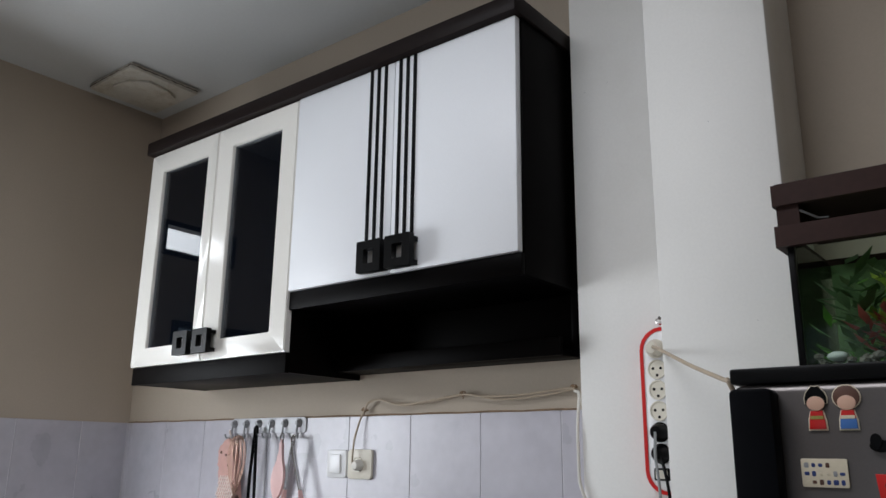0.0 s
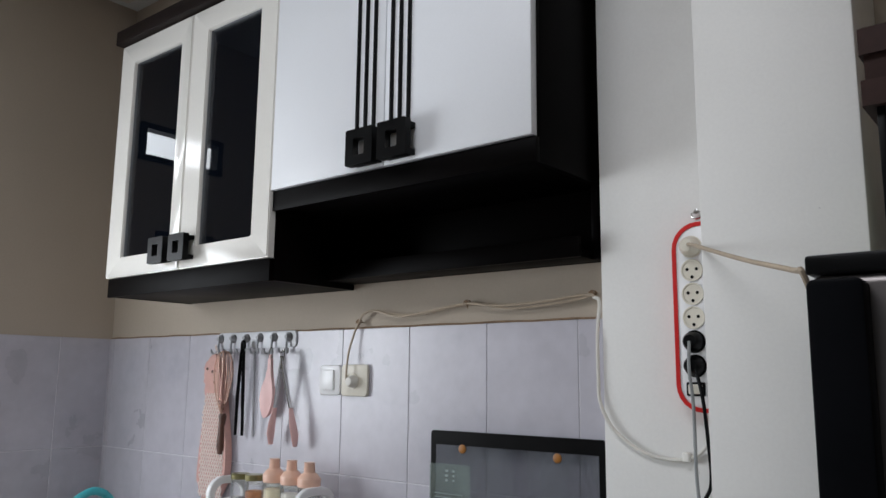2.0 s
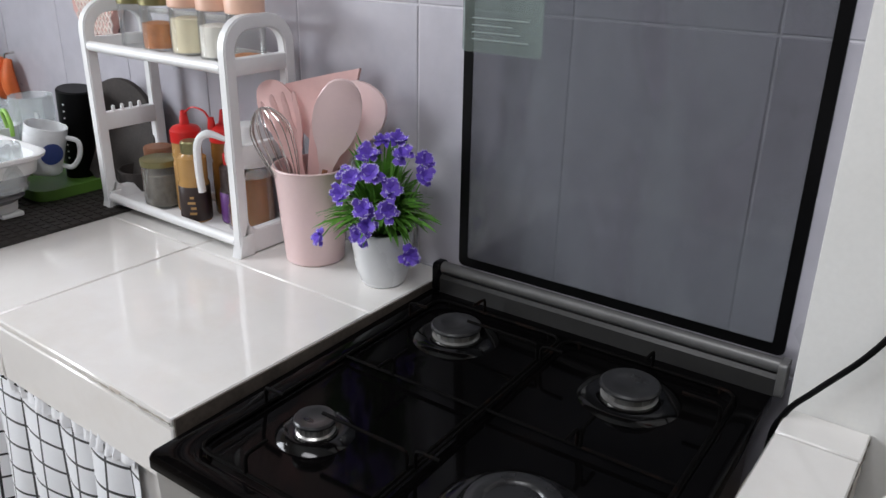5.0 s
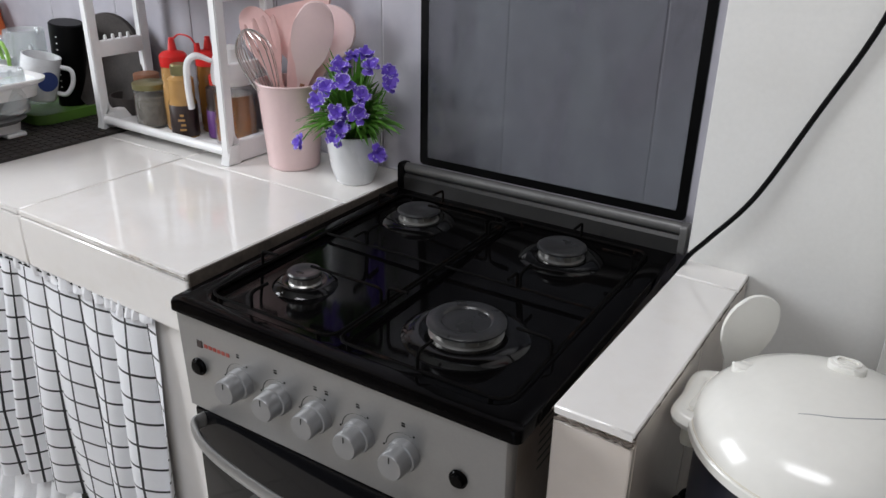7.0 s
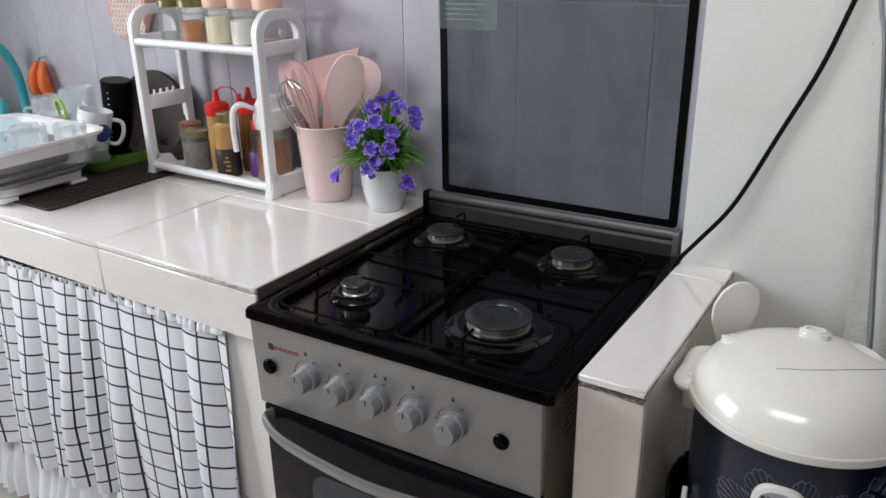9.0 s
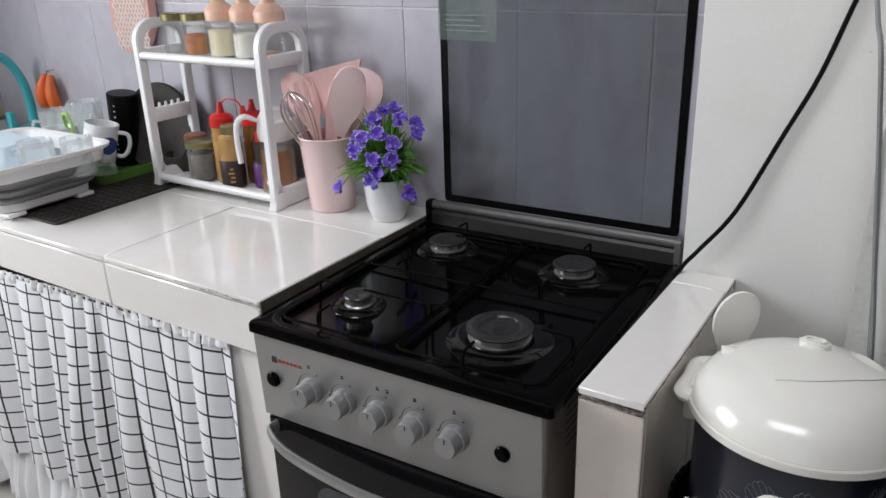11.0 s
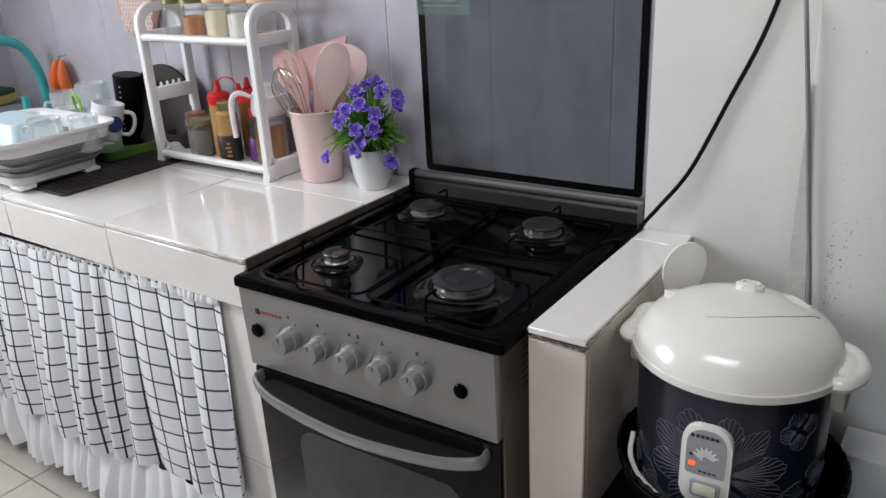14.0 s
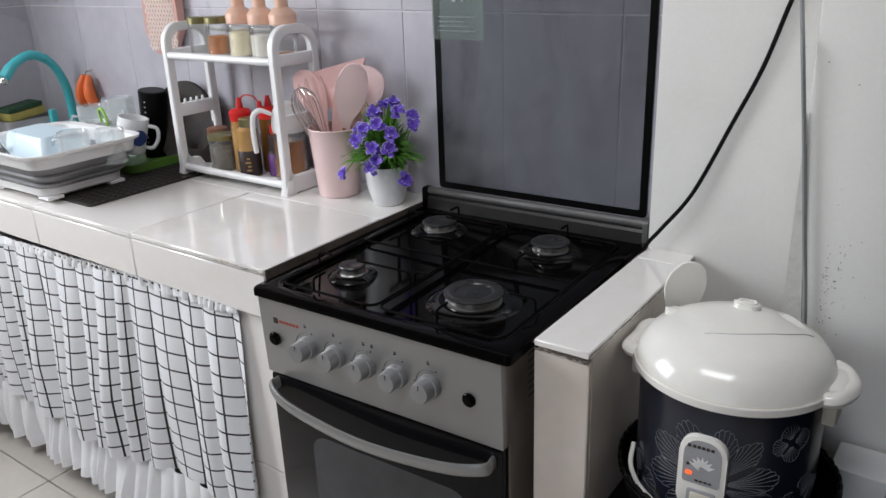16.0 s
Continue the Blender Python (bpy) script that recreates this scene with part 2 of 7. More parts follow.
M_TAN = mat("tan_sauce", (0.42, 0.24, 0.085), 0.2, var=0.1, scale=14, fine=60, bump=0.0)
M_SPICE = mat("ground_spice", (0.46, 0.17, 0.05), 0.95, var=0.3, scale=60, fine=300, bump=0.5)
M_SALT = mat("white_salt", (0.80, 0.77, 0.70), 0.95, var=0.06, scale=60, fine=400, bump=0.4)
M_SUGAR = mat("cream_sugar", (0.78, 0.70, 0.50), 0.95, var=0.06, scale=60, fine=400, bump=0.4)
M_PEPPER = mat("dark_peppercorns", (0.16, 0.14, 0.115), 0.9, var=0.5, scale=120, fine=300, bump=0.8)
M_OIL = mat("cooking_oil", (0.33, 0.115, 0.007), 0.1, var=0.1, scale=5, fine=20, bump=0.0, coat=0.4)
M_DKLABEL = mat("dark_label", (0.03, 0.018, 0.016), 0.4, var=0.3, scale=30, fine=90, bump=0.0)
M_PURPLE = mat("purple_label", (0.11, 0.035, 0.17), 0.4, var=0.2, scale=30, fine=90, bump=0.0)
M_PAPER = mat("label_cream", (0.74, 0.66, 0.50), 0.6, var=0.06, scale=30, fine=150, bump=0.0)
M_POT = mat("white_ceramic", (0.78, 0.79, 0.80), 0.28, var=0.04, scale=14, fine=60, bump=0.05)
M_LEAF = mat("green_leaf", (0.11, 0.30, 0.035), 0.45, var=0.35, scale=25, fine=90, bump=0.1)
M_PETAL = mat("violet_petal", (0.15, 0.075, 0.55), 0.6, var=0.3, scale=70, fine=200, bump=0.1)
M_PETALW = mat("petal_tip", (0.52, 0.46, 0.78), 0.6, var=0.15, scale=70, fine=200, bump=0.1)
M_FRIDGE = mat("dark_steel_door", (0.16, 0.145, 0.14), 0.36, metal=0.7, var=0.08, scale=3, fine=260, bump=0.05)
M_TANKW = mat("brown_tank_hood", (0.030, 0.015, 0.0125), 0.55, var=0.25, scale=9, fine=90, bump=0.15, spec=0.12)
M_HANDLE = mat("matt_black_plastic", (0.003, 0.0033, 0.0045), 0.5, var=0.2, scale=12, fine=140, bump=0.06, spec=0.05)
M_REDWEED = mat("red_water_weed", (0.42, 0.09, 0.075), 0.6, var=0.35, scale=25, fine=90, bump=0.1)
M_YELWEED = mat("pale_water_weed", (0.30, 0.42, 0.05), 0.5, var=0.35, scale=25, fine=90, bump=0.1)
M_DRIFT = mat("pale_driftwood", (0.34, 0.29, 0.22), 0.85, var=0.3, scale=30, fine=120, bump=0.3)
M_WATER = mat("mossy_background", (0.07, 0.13, 0.045), 0.6, var=0.6, scale=12, fine=50, bump=0.1)
M_GRAVEL = mat("gravel", (0.22, 0.19, 0.17), 0.9, var=0.5, scale=60, fine=200, bump=0.8)
M_CABLEW = mat("white_cable", (0.70, 0.68, 0.62), 0.5, var=0.06, scale=20, fine=100, bump=0.05)
M_CABLEB = mat("beige_cable", (0.42, 0.34, 0.25), 0.6, var=0.12, scale=20, fine=100, bump=0.05)
M_CABLEG = mat("grey_cable", (0.24, 0.25, 0.25), 0.5, var=0.08, scale=20, fine=100, bump=0.05)
M_NAVY = mat("navy_print", (0.012, 0.015, 0.028), 0.3, var=0.15, scale=6, fine=60, bump=0.02, coat=0.2, rvar=0.05)
M_LINEW = mat("pale_line_print", (0.15, 0.16, 0.19), 0.4, var=0.05, scale=10, fine=60, bump=0.0)
M_SKIN = mat("magnet_peach", (0.72, 0.45, 0.33), 0.5, var=0.04, bump=0.0)
M_BLUE = mat("magnet_blue", (0.05, 0.16, 0.45), 0.5, var=0.1, bump=0.0)
M_DKBLUE = mat("dark_blue_print", (0.03, 0.055, 0.20), 0.35, var=0.1, bump=0.0)
M_PLASTER = mat("rough_plaster", (0.60, 0.59, 0.56), 0.9, var=0.14, scale=14, fine=120, bump=0.8, stain=(0.2, 0.19, 0.17), stain_amt=0.6, stain_scale=28)
M_RUST = mat("dirt_line", (0.23, 0.15, 0.09), 0.9, var=0.4, scale=40, fine=160, bump=0.3)
M_RUFFLE = mat("white_cotton", (0.80, 0.805, 0.82), 0.9, var=0.04, scale=30, fine=300, bump=0.35, sheen=0.2)
# white haze in the jar and handle glass stands in for bright highlights
M_GLASS = clear("clear_glass", (0.985, 0.99, 0.985), ior=1.4, gloss=0.4, haze=0.04, haze_col=(0.88, 0.9, 0.9))
M_GLASSH = clear("hazed_handle_glass", (0.95, 0.97, 0.97), haze=0.4, haze_col=(0.80, 0.84, 0.85))
# faint blue haze colour stands in for bluish reflections on the panes
M_DGLASS = clear("cabinet_glass", (0.16, 0.17, 0.19), 0.02, 1.42, 0.012, (0.20, 0.30, 0.52))
# mug glass: stronger white haze, painted in place of its highlights
M_GLASSM = clear("whitened_glass", (0.96, 0.98, 0.98), haze=0.20, haze_col=(0.90, 0.93, 0.94), gloss=0.6)
M_LIDG = clear("smoked_lid_glass", (0.60, 0.605, 0.62), 0.06, 1.38, 0.04, (0.20, 0.215, 0.235), 0.44)
M_STICK = clear("film_sticker", (0.80, 0.86, 0.83), 0.15, 1.4, 0.10, (0.52, 0.60, 0.565), 0.06)
M_BADGE = mat("faded_red_print", (0.33, 0.06, 0.045), 0.45, var=0.1, bump=0.0)
M_STICKP = mat("faint_green_print", (0.30, 0.35, 0.33), 0.5, var=0.15, bump=0.0)
M_TANKG = clear("tank_glass", (0.82, 0.90, 0.84), 0.02, 1.2)


def cloth_check():
    """White cotton with a thin black window-pane check, laid out along the cloth."""
    m = mat("checked_cotton", (0.78, 0.79, 0.815), 0.9, var=0.03, scale=30, fine=300, bump=0.3, sheen=0.2)
    N, L = m.node_tree.nodes, m.node_tree.links
    p = N["Principled BSDF"]
    old = p.inputs["Base Color"].links[0].from_socket
    uv = N.new("ShaderNodeUVMap")
    sep = N.new("ShaderNodeSeparateXYZ")
    L.new(uv.outputs[0], sep.inputs[0])
    hits = []
    for i, step in ((0, 0.052), (1, 0.043)):
        md = N.new("ShaderNodeMath")
        md.operation = "PINGPONG"
        md.inputs[1].default_value = step / 2
        L.new(sep.outputs[i], md.inputs[0])
        lt = N.new("ShaderNodeMath")
        lt.operation = "LESS_THAN"
        lt.inputs[1].default_value = 0.0024 if i == 0 else 0.0021
        L.new(md.outputs[0], lt.inputs[0])
        hits.append(lt.outputs[0])
    mxm = N.new("ShaderNodeMath")
    mxm.operation = "MAXIMUM"
    L.new(hits[0], mxm.inputs[0])
    L.new(hits[1], mxm.inputs[1])
    mc = N.new("ShaderNodeMix")
    mc.data_type = "RGBA"
    L.new(mxm.outputs[0], mc.inputs[0])
    L.new(old, mc.inputs[6])
    mc.inputs[7].default_value = (0.012, 0.012, 0.014, 1)
    L.new(mc.outputs[2], p.inputs["Base Color"])
    return m


M_CHECK = cloth_check()

# ---- builders ----


def B():
    return bmesh.new()


def obj(name, bm, material, sharp=38):
    me = bpy.data.meshes.new(name)
    bmesh.ops.recalc_face_normals(bm, faces=bm.faces[:])
    bm.to_mesh(me)
    bm.free()
    me.materials.append(material)
    me.shade_smooth()
    me.set_sharp_from_angle(angle=radians(sharp))
    return new(name, me)


def part(name, bm, material, parent, label=""):
    ob = obj(name, bm, material)
    ob.parent = parent
    return tagged(ob, label) if label else ob


def thing(name, label, category, group="", m=None):
    ob = new(name)
    ob.empty_display_size = 0.02
    if m is not None:
        ob.matrix_world = m
    return tagged(ob, label, category, group)


def structure(name, bm, material, label, category):
    return tagged(obj(name, bm, material), label, category, "", "structure")


def box(bm, lo, hi, bev=0.0, seg=2):
    r = bmesh.ops.create_cube(bm, size=1.0)
    vs = r["verts"]
    for v in vs:
        for i in range(3):
            v.co[i] = (lo[i] + hi[i]) / 2 + v.co[i] * (hi[i] - lo[i])
    if bev:
        es = list({e for v in vs for e in v.link_edges})
        bmesh.ops.bevel(bm, geom=es, offset=bev, segments=seg, profile=0.5, affect="EDGES")
    return bm


def lathe(bm, prof, c=(0, 0, 0), seg=28, m=None):
    rings = []
    for r, z in prof:
        if r < 1e-6:
            rings.append([bm.verts.new((c[0], c[1], c[2] + z))])
        else:
            rings.append([bm.verts.new((c[0] + r * math.cos(2 * math.pi * i / seg), c[1] + r * math.sin(2 * math.pi * i / seg), c[2] + z)) for i in range(seg)])
    for a, b in zip(rings, rings[1:]):
        if len(a) == 1 and len(b) == 1:
            continue
        for i in range(seg):
            j = (i + 1) % seg
            if len(a) == 1:
                bm.faces.new((a[0], b[i], b[j]))
            elif len(b) == 1:
                bm.faces.new((a[i], a[j], b[0]))
            else:
                bm.faces.new((a[i], a[j], b[j], b[i]))
    if m is not None:
        bmesh.ops.transform(bm, matrix=m, verts=[v for ring in rings for v in ring])
    return bm


def curve_pts(pts, n=6):
    """A smooth line through the points."""
    P = [Vector(p) for p in pts]
    P = [2 * P[0] - P[1]] + P + [2 * P[-1] - P[-2]]
    out = []
    for i in range(1, len(P) - 2):
        a, b, c, d = P[i - 1:i + 3]
        for k in range(n):
            t = k / n
            out.append(0.5 * (2 * b + (c - a) * t + (2 * a - 5 * b + 4 * c - d) * t * t + (3 * b - a - 3 * c + d) * t ** 3))
    out.append(P[-2])
    return out


def tube(bm, pts, r, seg=8, closed=False, flat=1.0):
    P = [Vector(p) for p in pts]
    n = len(P)
    rad = r if isinstance(r, (list, tuple)) else [r] * n
    up = None
    rings = []
    for i in range(n):
        if closed:
            d = (P[(i + 1) % n] - P[i - 1]).normalized()
        else:
            d = (P[min(i + 1, n - 1)] - P[max(i - 1, 0)]).normalized()
        if up is None:
            up = Vector((0, 0, 1)) if abs(d.z) < 0.9 else Vector((1, 0, 0))
        side = d.cross(up)
        side = side.normalized() if side.length > 1e-6 else d.orthogonal().normalized()
        up = side.cross(d).normalized()
        rings.append([bm.verts.new(P[i] + rad[i] * (math.cos(2 * math.pi * k / seg) * side + flat * math.sin(2 * math.pi * k / seg) * up)) for k in range(seg)])
    for i in range(n if closed else n - 1):
        a, b = rings[i], rings[(i + 1) % n]
        for k in range(seg):
            bm.faces.new((a[k], a[(k + 1) % seg], b[(k + 1) % seg], b[k]))
    if not closed:
        bm.faces.new(rings[0][::-1])
        bm.faces.new(rings[-1])
    return bm


def rrect(cx, cy, w, h, r, n=5, only=None):
    """Rounded rectangle outline; only: radii of the four corners from the lower right, counter-clockwise."""
    rr = only or (r, r, r, r)
    out = []
    for k, (sx, sy) in enumerate(((1, -1), (1, 1), (-1, 1), (-1, -1))):
        q = max(rr[k], 1e-4)
        x, y = cx + sx * (w / 2 - q), cy + sy * (h / 2 - q)
        a0 = (-90, 0, 90, 180)[k]
        for i in range(n + 1):
            a = radians(a0 + 90 * i / n)
            out.append((x + q * math.cos(a), y + q * math.sin(a)))
    return out


def to3(p, axis, d):
    return {"x": (d, p[0], p[1]), "y": (p[0], d, p[1]), "z": (p[0], p[1], d)}[axis]


def prism(bm, outline, axis, d0, d1, bev=0.0):
    a = [bm.verts.new(to3(p, axis, d0)) for p in outline]
    b = [bm.verts.new(to3(p, axis, d1)) for p in outline]
    n = len(a)
    fs = [bm.faces.new(a[::-1]), bm.faces.new(b)]
    for i in range(n):
        fs.append(bm.faces.new((a[i], a[(i + 1) % n], b[(i + 1) % n], b[i])))
    if bev:
        es = [e for f in fs[:2] for e in f.edges]
        bmesh.ops.bevel(bm, geom=es, offset=bev, segments=2, profile=0.5, affect="EDGES")
    return bm


def ring(bm, outer, inner, axis, d0, d1):
    n = len(outer)
    v = [[bm.verts.new(to3(p, axis, d)) for p in o] for o in (outer, inner) for d in (d0, d1)]
    o0, o1, i0, i1 = v
    for k in range(n):
        j = (k + 1) % n
        for q in ((o0[k], o0[j], o1[j], o1[k]), (i0[j], i0[k], i1[k], i1[j]), (o1[k], o1[j], i1[j], i1[k]), (o0[j], o0[k], i0[k], i0[j])):
            bm.faces.new(q)
    return bm


def shared(name, me, parent, m):
    ob = new(name, me)
    ob.parent = parent
    ob.matrix_world = m
    return ob

# ---- the room ----
ZC = 2.945
bm = B()
box(bm, (-1.76, -3.2, -0.12), (2.35, 0.15, -0.012))
floor = structure("floor", bm, M_FGROUT, "pale beige ceramic floor tiles with dark joints", "floor")
bm = B()
for lo, hi in (((-30, -30), (30, -3.2)), ((-30, 0.15), (30, 30)), ((-30, -3.2), (-1.76, 0.15)), ((2.35, -3.2), (30, 0.15))):
    box(bm, (lo[0], lo[1], -0.2), (hi[0], hi[1], -0.1))
structure("ground", bm, M_PLASTER, "plain grey concrete ground outside the house", "ground")
bm = B()
box(bm, (-1.76, 0.0, 0), (2.35, 0.15, ZC))
wall_back = structure("wall_north", bm, M_CREAM, "cream painted kitchen wall with grey tiles up to shoulder height", "wall")
bm = B()
# side wall with a window and a narrow transom
for lo, hi in (((-3.05, 0), (0.0, 1.1)), ((-3.05, 1.1), (-1.85, 2.05)), ((-0.75, 1.1), (0.0, 2.05)), ((-3.05, 2.05), (0.0, 2.33)), ((-3.05, 2.33), (-1.05, 2.49)), ((-0.65, 2.33), (0.0, 2.49)), ((-3.05, 2.49), (0.0, ZC))):
    box(bm, (-1.76, lo[0], lo[1]), (-1.61, hi[0], hi[1]))
wall_left = structure("wall_west", bm, M_CREAM, "cream painted side wall tiled grey below", "wall")
# south and east walls stay unseen; their dark colour lowers the fill
bm = B()
for lo, hi in (((-1.61, 0), (0.45, ZC)), ((1.75, 0), (2.2, ZC)), ((0.45, 2.1), (1.75, ZC))):
    box(bm, (lo[0], -3.2, lo[1]), (hi[0], -3.05, hi[1]))
structure("wall_south", bm, M_FARWALL, "unseen wall with an added doorway, browned to cut bounce light", "wall")
bm = B()
box(bm, (2.2, -3.2, 0), (2.35, 0.0, ZC))
structure("wall_east", bm, M_FARWALL, "unseen wall, browned to cut bounce light", "wall")
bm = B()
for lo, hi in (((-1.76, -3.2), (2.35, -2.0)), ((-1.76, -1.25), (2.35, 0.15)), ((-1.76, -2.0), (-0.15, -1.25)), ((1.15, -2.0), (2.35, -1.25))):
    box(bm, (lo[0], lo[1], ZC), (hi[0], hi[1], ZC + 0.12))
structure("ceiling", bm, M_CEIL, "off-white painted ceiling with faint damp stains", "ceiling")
bm = B()
box(bm, (0.5195, -0.076, 0), (0.849, 0.0, ZC), 0.004)
structure("column_pilaster", bm, M_WHITEWALL, "shallow white painted pilaster beside the stove", "column")
bm = B()
box(bm, (0.785, -0.205, 0), (1.055, -0.112, ZC), 0.005)
box(bm, (0.85, -0.1125, 0), (1.054, 0.0, ZC))
structure("column", bm, M_WHITEWALL, "white painted square column with scuffed paint", "column")
# bare grey plaster along the column's edge, low down
bm = B()
prism(bm, [(0.7855, 1.09), (0.790, 1.05), (0.800, 0.93), (0.812, 0.80), (0.822, 0.70), (0.825, 0.45), (0.7855, 0.45)], "y", -0.2075, -0.2045)
structure("trim_plaster", bm, M_PLASTER, "bare rough grey plaster along the column edge", "plaster")

random.seed(31)
bm = B()
for k in range(90):
    x = 0.832 + abs(random.gauss(0, 0.018))
    z = random.gauss(0.83, 0.06)
    r = random.uniform(0.0003, 0.0011)
    prism(bm, [(x + r * math.cos(a) * random.uniform(0.6, 1.3), z + r * math.sin(a) * random.uniform(0.6, 1.3)) for a in (0.2, 1.4, 2.6, 3.9, 5.2)], "y", -0.2058, -0.2048)
for k in range(12):
    on_b = k % 2
    x, z = (random.uniform(0.80, 1.04), random.uniform(0.95, 2.6)) if on_b else (random.uniform(0.53, 0.76), random.uniform(0.9, 2.6))
    r, yy = random.uniform(0.0004, 0.0011), -0.2058 if on_b else -0.0768
    prism(bm, [(x + r * math.cos(a) * random.uniform(0.5, 1.4), z + r * math.sin(a) * random.uniform(0.5, 1.4)) for a in (0.2, 1.4, 2.6, 3.9, 5.2)], "y", yy, yy + 0.001)
structure("trim_mildew", bm, M_GREYSIL, "scattered dark mildew specks on the column paint", "stains")["kind"] = "stuff"

# tiles of the wall behind the counter and of the side wall
def tile_mesh(name, w, h, material, d=0.007, bev=0.0016):
    b = B()
    box(b, (-w / 2, -d, -h / 2), (w / 2, 0, h / 2))
    es = [e for e in b.edges if all(v.co.y < -d + 1e-5 for v in e.verts)]
    bmesh.ops.bevel(b, geom=es, offset=bev, segments=1, affect="EDGES")
    bmesh.ops.recalc_face_normals(b, faces=b.faces[:])
    me = bpy.data.meshes.new(name)
    b.to_mesh(me)
    b.free()
    me.materials.append(material)
    return me


bm = B()
box(bm, (-1.61, -0.0062, 0.0), (0.5195, 0.0, 1.597))
structure("trim_grout", bm, M_WGROUT, "pale grout bed behind the wall tiles", "grout")
bm = B()
box(bm, (-1.61, -0.62, 0.0), (-1.6038, -0.0062, 1.597))
structure("trim_grout_side", bm, M_WGROUT, "pale grout bed behind the side wall tiles", "grout")
G = 0.0024
xs = [-1.61, -1.575] + [-1.325 + 0.25 * k for k in range(8)] + [0.5195]
for a, b in zip(xs, xs[1:]):
    if b - a < 0.02:
        continue
    for z0 in (0.4, 0.8, 1.2):
        me = tile_mesh("tile", b - a - G, 0.4 - G, M_WTILE)
        shared("tile", me, wall_back, pose((a + b) / 2, -0.001, z0 + 0.2))
ys = [-0.01, -0.2, -0.45, -0.62]
for a, b in zip(ys, ys[1:]):
    for z0 in (0.4, 0.8, 1.2):
        me = tile_mesh("tile", a - b - G, 0.4 - G, M_WTILE)
        shared("tile", me, wall_left, pose(-1.609, (a + b) / 2, z0 + 0.2, 0, 0, 90))
# floor tiles
for i in range(-2, 9):
    for j in range(-8, 0):
        x0, y0 = -0.945 + 0.4 * i, 0.4 * j + 0.23
        x1, y1 = min(x0 + 0.4, 2.2), min(y0 + 0.4, 0)
        x0, y0 = max(x0, -1.61), max(y0, -3.05)
        if x1 - x0 < 0.05 or y1 - y0 < 0.05:
            continue
        me = tile_mesh("tile", x1 - x0 - 0.004, y1 - y0 - 0.004, M_FTILE, 0.011, 0.0012)
        shared("tile", me, floor, pose((x0 + x1) / 2, (y0 + y1) / 2, -0.0125, -90))
# thin soiled line along the top of the tiles
bm = B()
pts = [(-1.60 + 0.053 * k, -0.006, 1.601 + 0.0012 * math.sin(k * 1.7)) for k in range(40)]
tube(bm, pts, 0.0026, 6)
structure("trim_tile_edge", bm, M_RUST, "thin brown soiled line along the tile edge", "trim")

# window and door frames, out of the camera's sight but in its reflections
for nm, y0, y1, z0, z1 in (("window_1", -1.85, -0.75, 1.1, 2.05), ("window_2", -1.05, -0.65, 2.33, 2.49)):
    bm = B()
    ring(bm, rrect((y0 + y1) / 2, (z0 + z1) / 2, y1 - y0 - 0.004, z1 - z0 - 0.004, 0.001, 1), rrect((y0 + y1) / 2, (z0 + z1) / 2, y1 - y0 - 0.06, z1 - z0 - 0.05, 0.001, 1), "x", -1.655, -1.6)
    w = structure(nm, bm, M_DARKWOOD, "dark wooden window frame", "window")
    if z1 - z0 > 0.5:
        bm = B()
        box(bm, (-1.648, -1.32, z0 + 0.02), (-1.612, -1.28, z1 - 0.02), 0.003)
        part("mullion", bm, M_DARKWOOD, w)

# stained board on the ceiling
bm = B()
box(bm, (-1.525, -0.385, ZC - 0.028), (-1.215, -0.085, ZC - 0.001), 0.006)
ob = part("board", bm, M_PLATE, None)
ob.name = "ceiling_hatch"
tagged(ob, "square off-white ceiling hatch board with brown damp stains", "hatch")
bm = B()
prism(bm, [(-1.47, -0.30), (-1.40, -0.352), (-1.31, -0.335), (-1.255, -0.28), (-1.268, -0.19), (-1.30, -0.135), (-1.37, -0.118), (-1.445, -0.15), (-1.462, -0.22)], "z", ZC - 0.040, ZC - 0.0285, 0.004)
part("sagging_panel", bm, M_PLATE, ob)
random.seed(14)
# uneven dark line along three edges of the board
for p0, p1 in (((-1.2145, -0.385), (-1.2145, -0.085)), ((-1.525, -0.3855), (-1.2145, -0.3855)), ((-1.5255, -0.385), (-1.5255, -0.085))):
    bm = B()
    tube(bm, [(p0[0] + (p1[0] - p0[0]) * k / 24, p0[1] + (p1[1] - p0[1]) * k / 24, ZC - 0.014 + random.uniform(-0.002, 0.002)) for k in range(25)], [random.uniform(0.0006, 0.0034) for _ in range(25)], 5)
    part("edge_stain", bm, M_GRIME, ob, "dark uneven line along the board edge")

# ---- counter ----
bm = B()
box(bm, (-1.60, -0.512, 0.705), (-0.012, -0.009, 0.788))
box(bm, (-0.16, -0.5, 0.0), (-0.014, -0.012, 0.705))
counter = tagged(obj("kitchen_counter", bm, M_CGROUT), "masonry kitchen counter clad in glossy white tiles", "counter", "", "structure")


def slab_tile(lo, hi, bev=0.0022):
    b = B()
    box(b, lo, hi, bev, 1)
    return part("tile", b, M_CTILE, counter)


cx = [-1.598, -1.17, -0.788, -0.408, -0.01]
for a, b in zip(cx, cx[1:]):
    slab_tile((a + 0.0012, -0.524, 0.789), (b - 0.0012, -0.1955, 0.8))
    slab_tile((a + 0.0012, -0.1945, 0.789), (b - 0.0012, -0.010, 0.8))
    slab_tile((a + 0.0012, -0.524, 0.702), (b - 0.0012, -0.513, 0.7875))
slab_tile((-0.16, -0.512, 0.352), (-0.012, -0.5005, 0.7005))
slab_tile((-0.16, -0.512, 0.001), (-0.012, -0.5005, 0.350))
bm = B()
box(bm, (-0.0105, -0.520, 0.703), (-0.0078, -0.012, 0.7988))
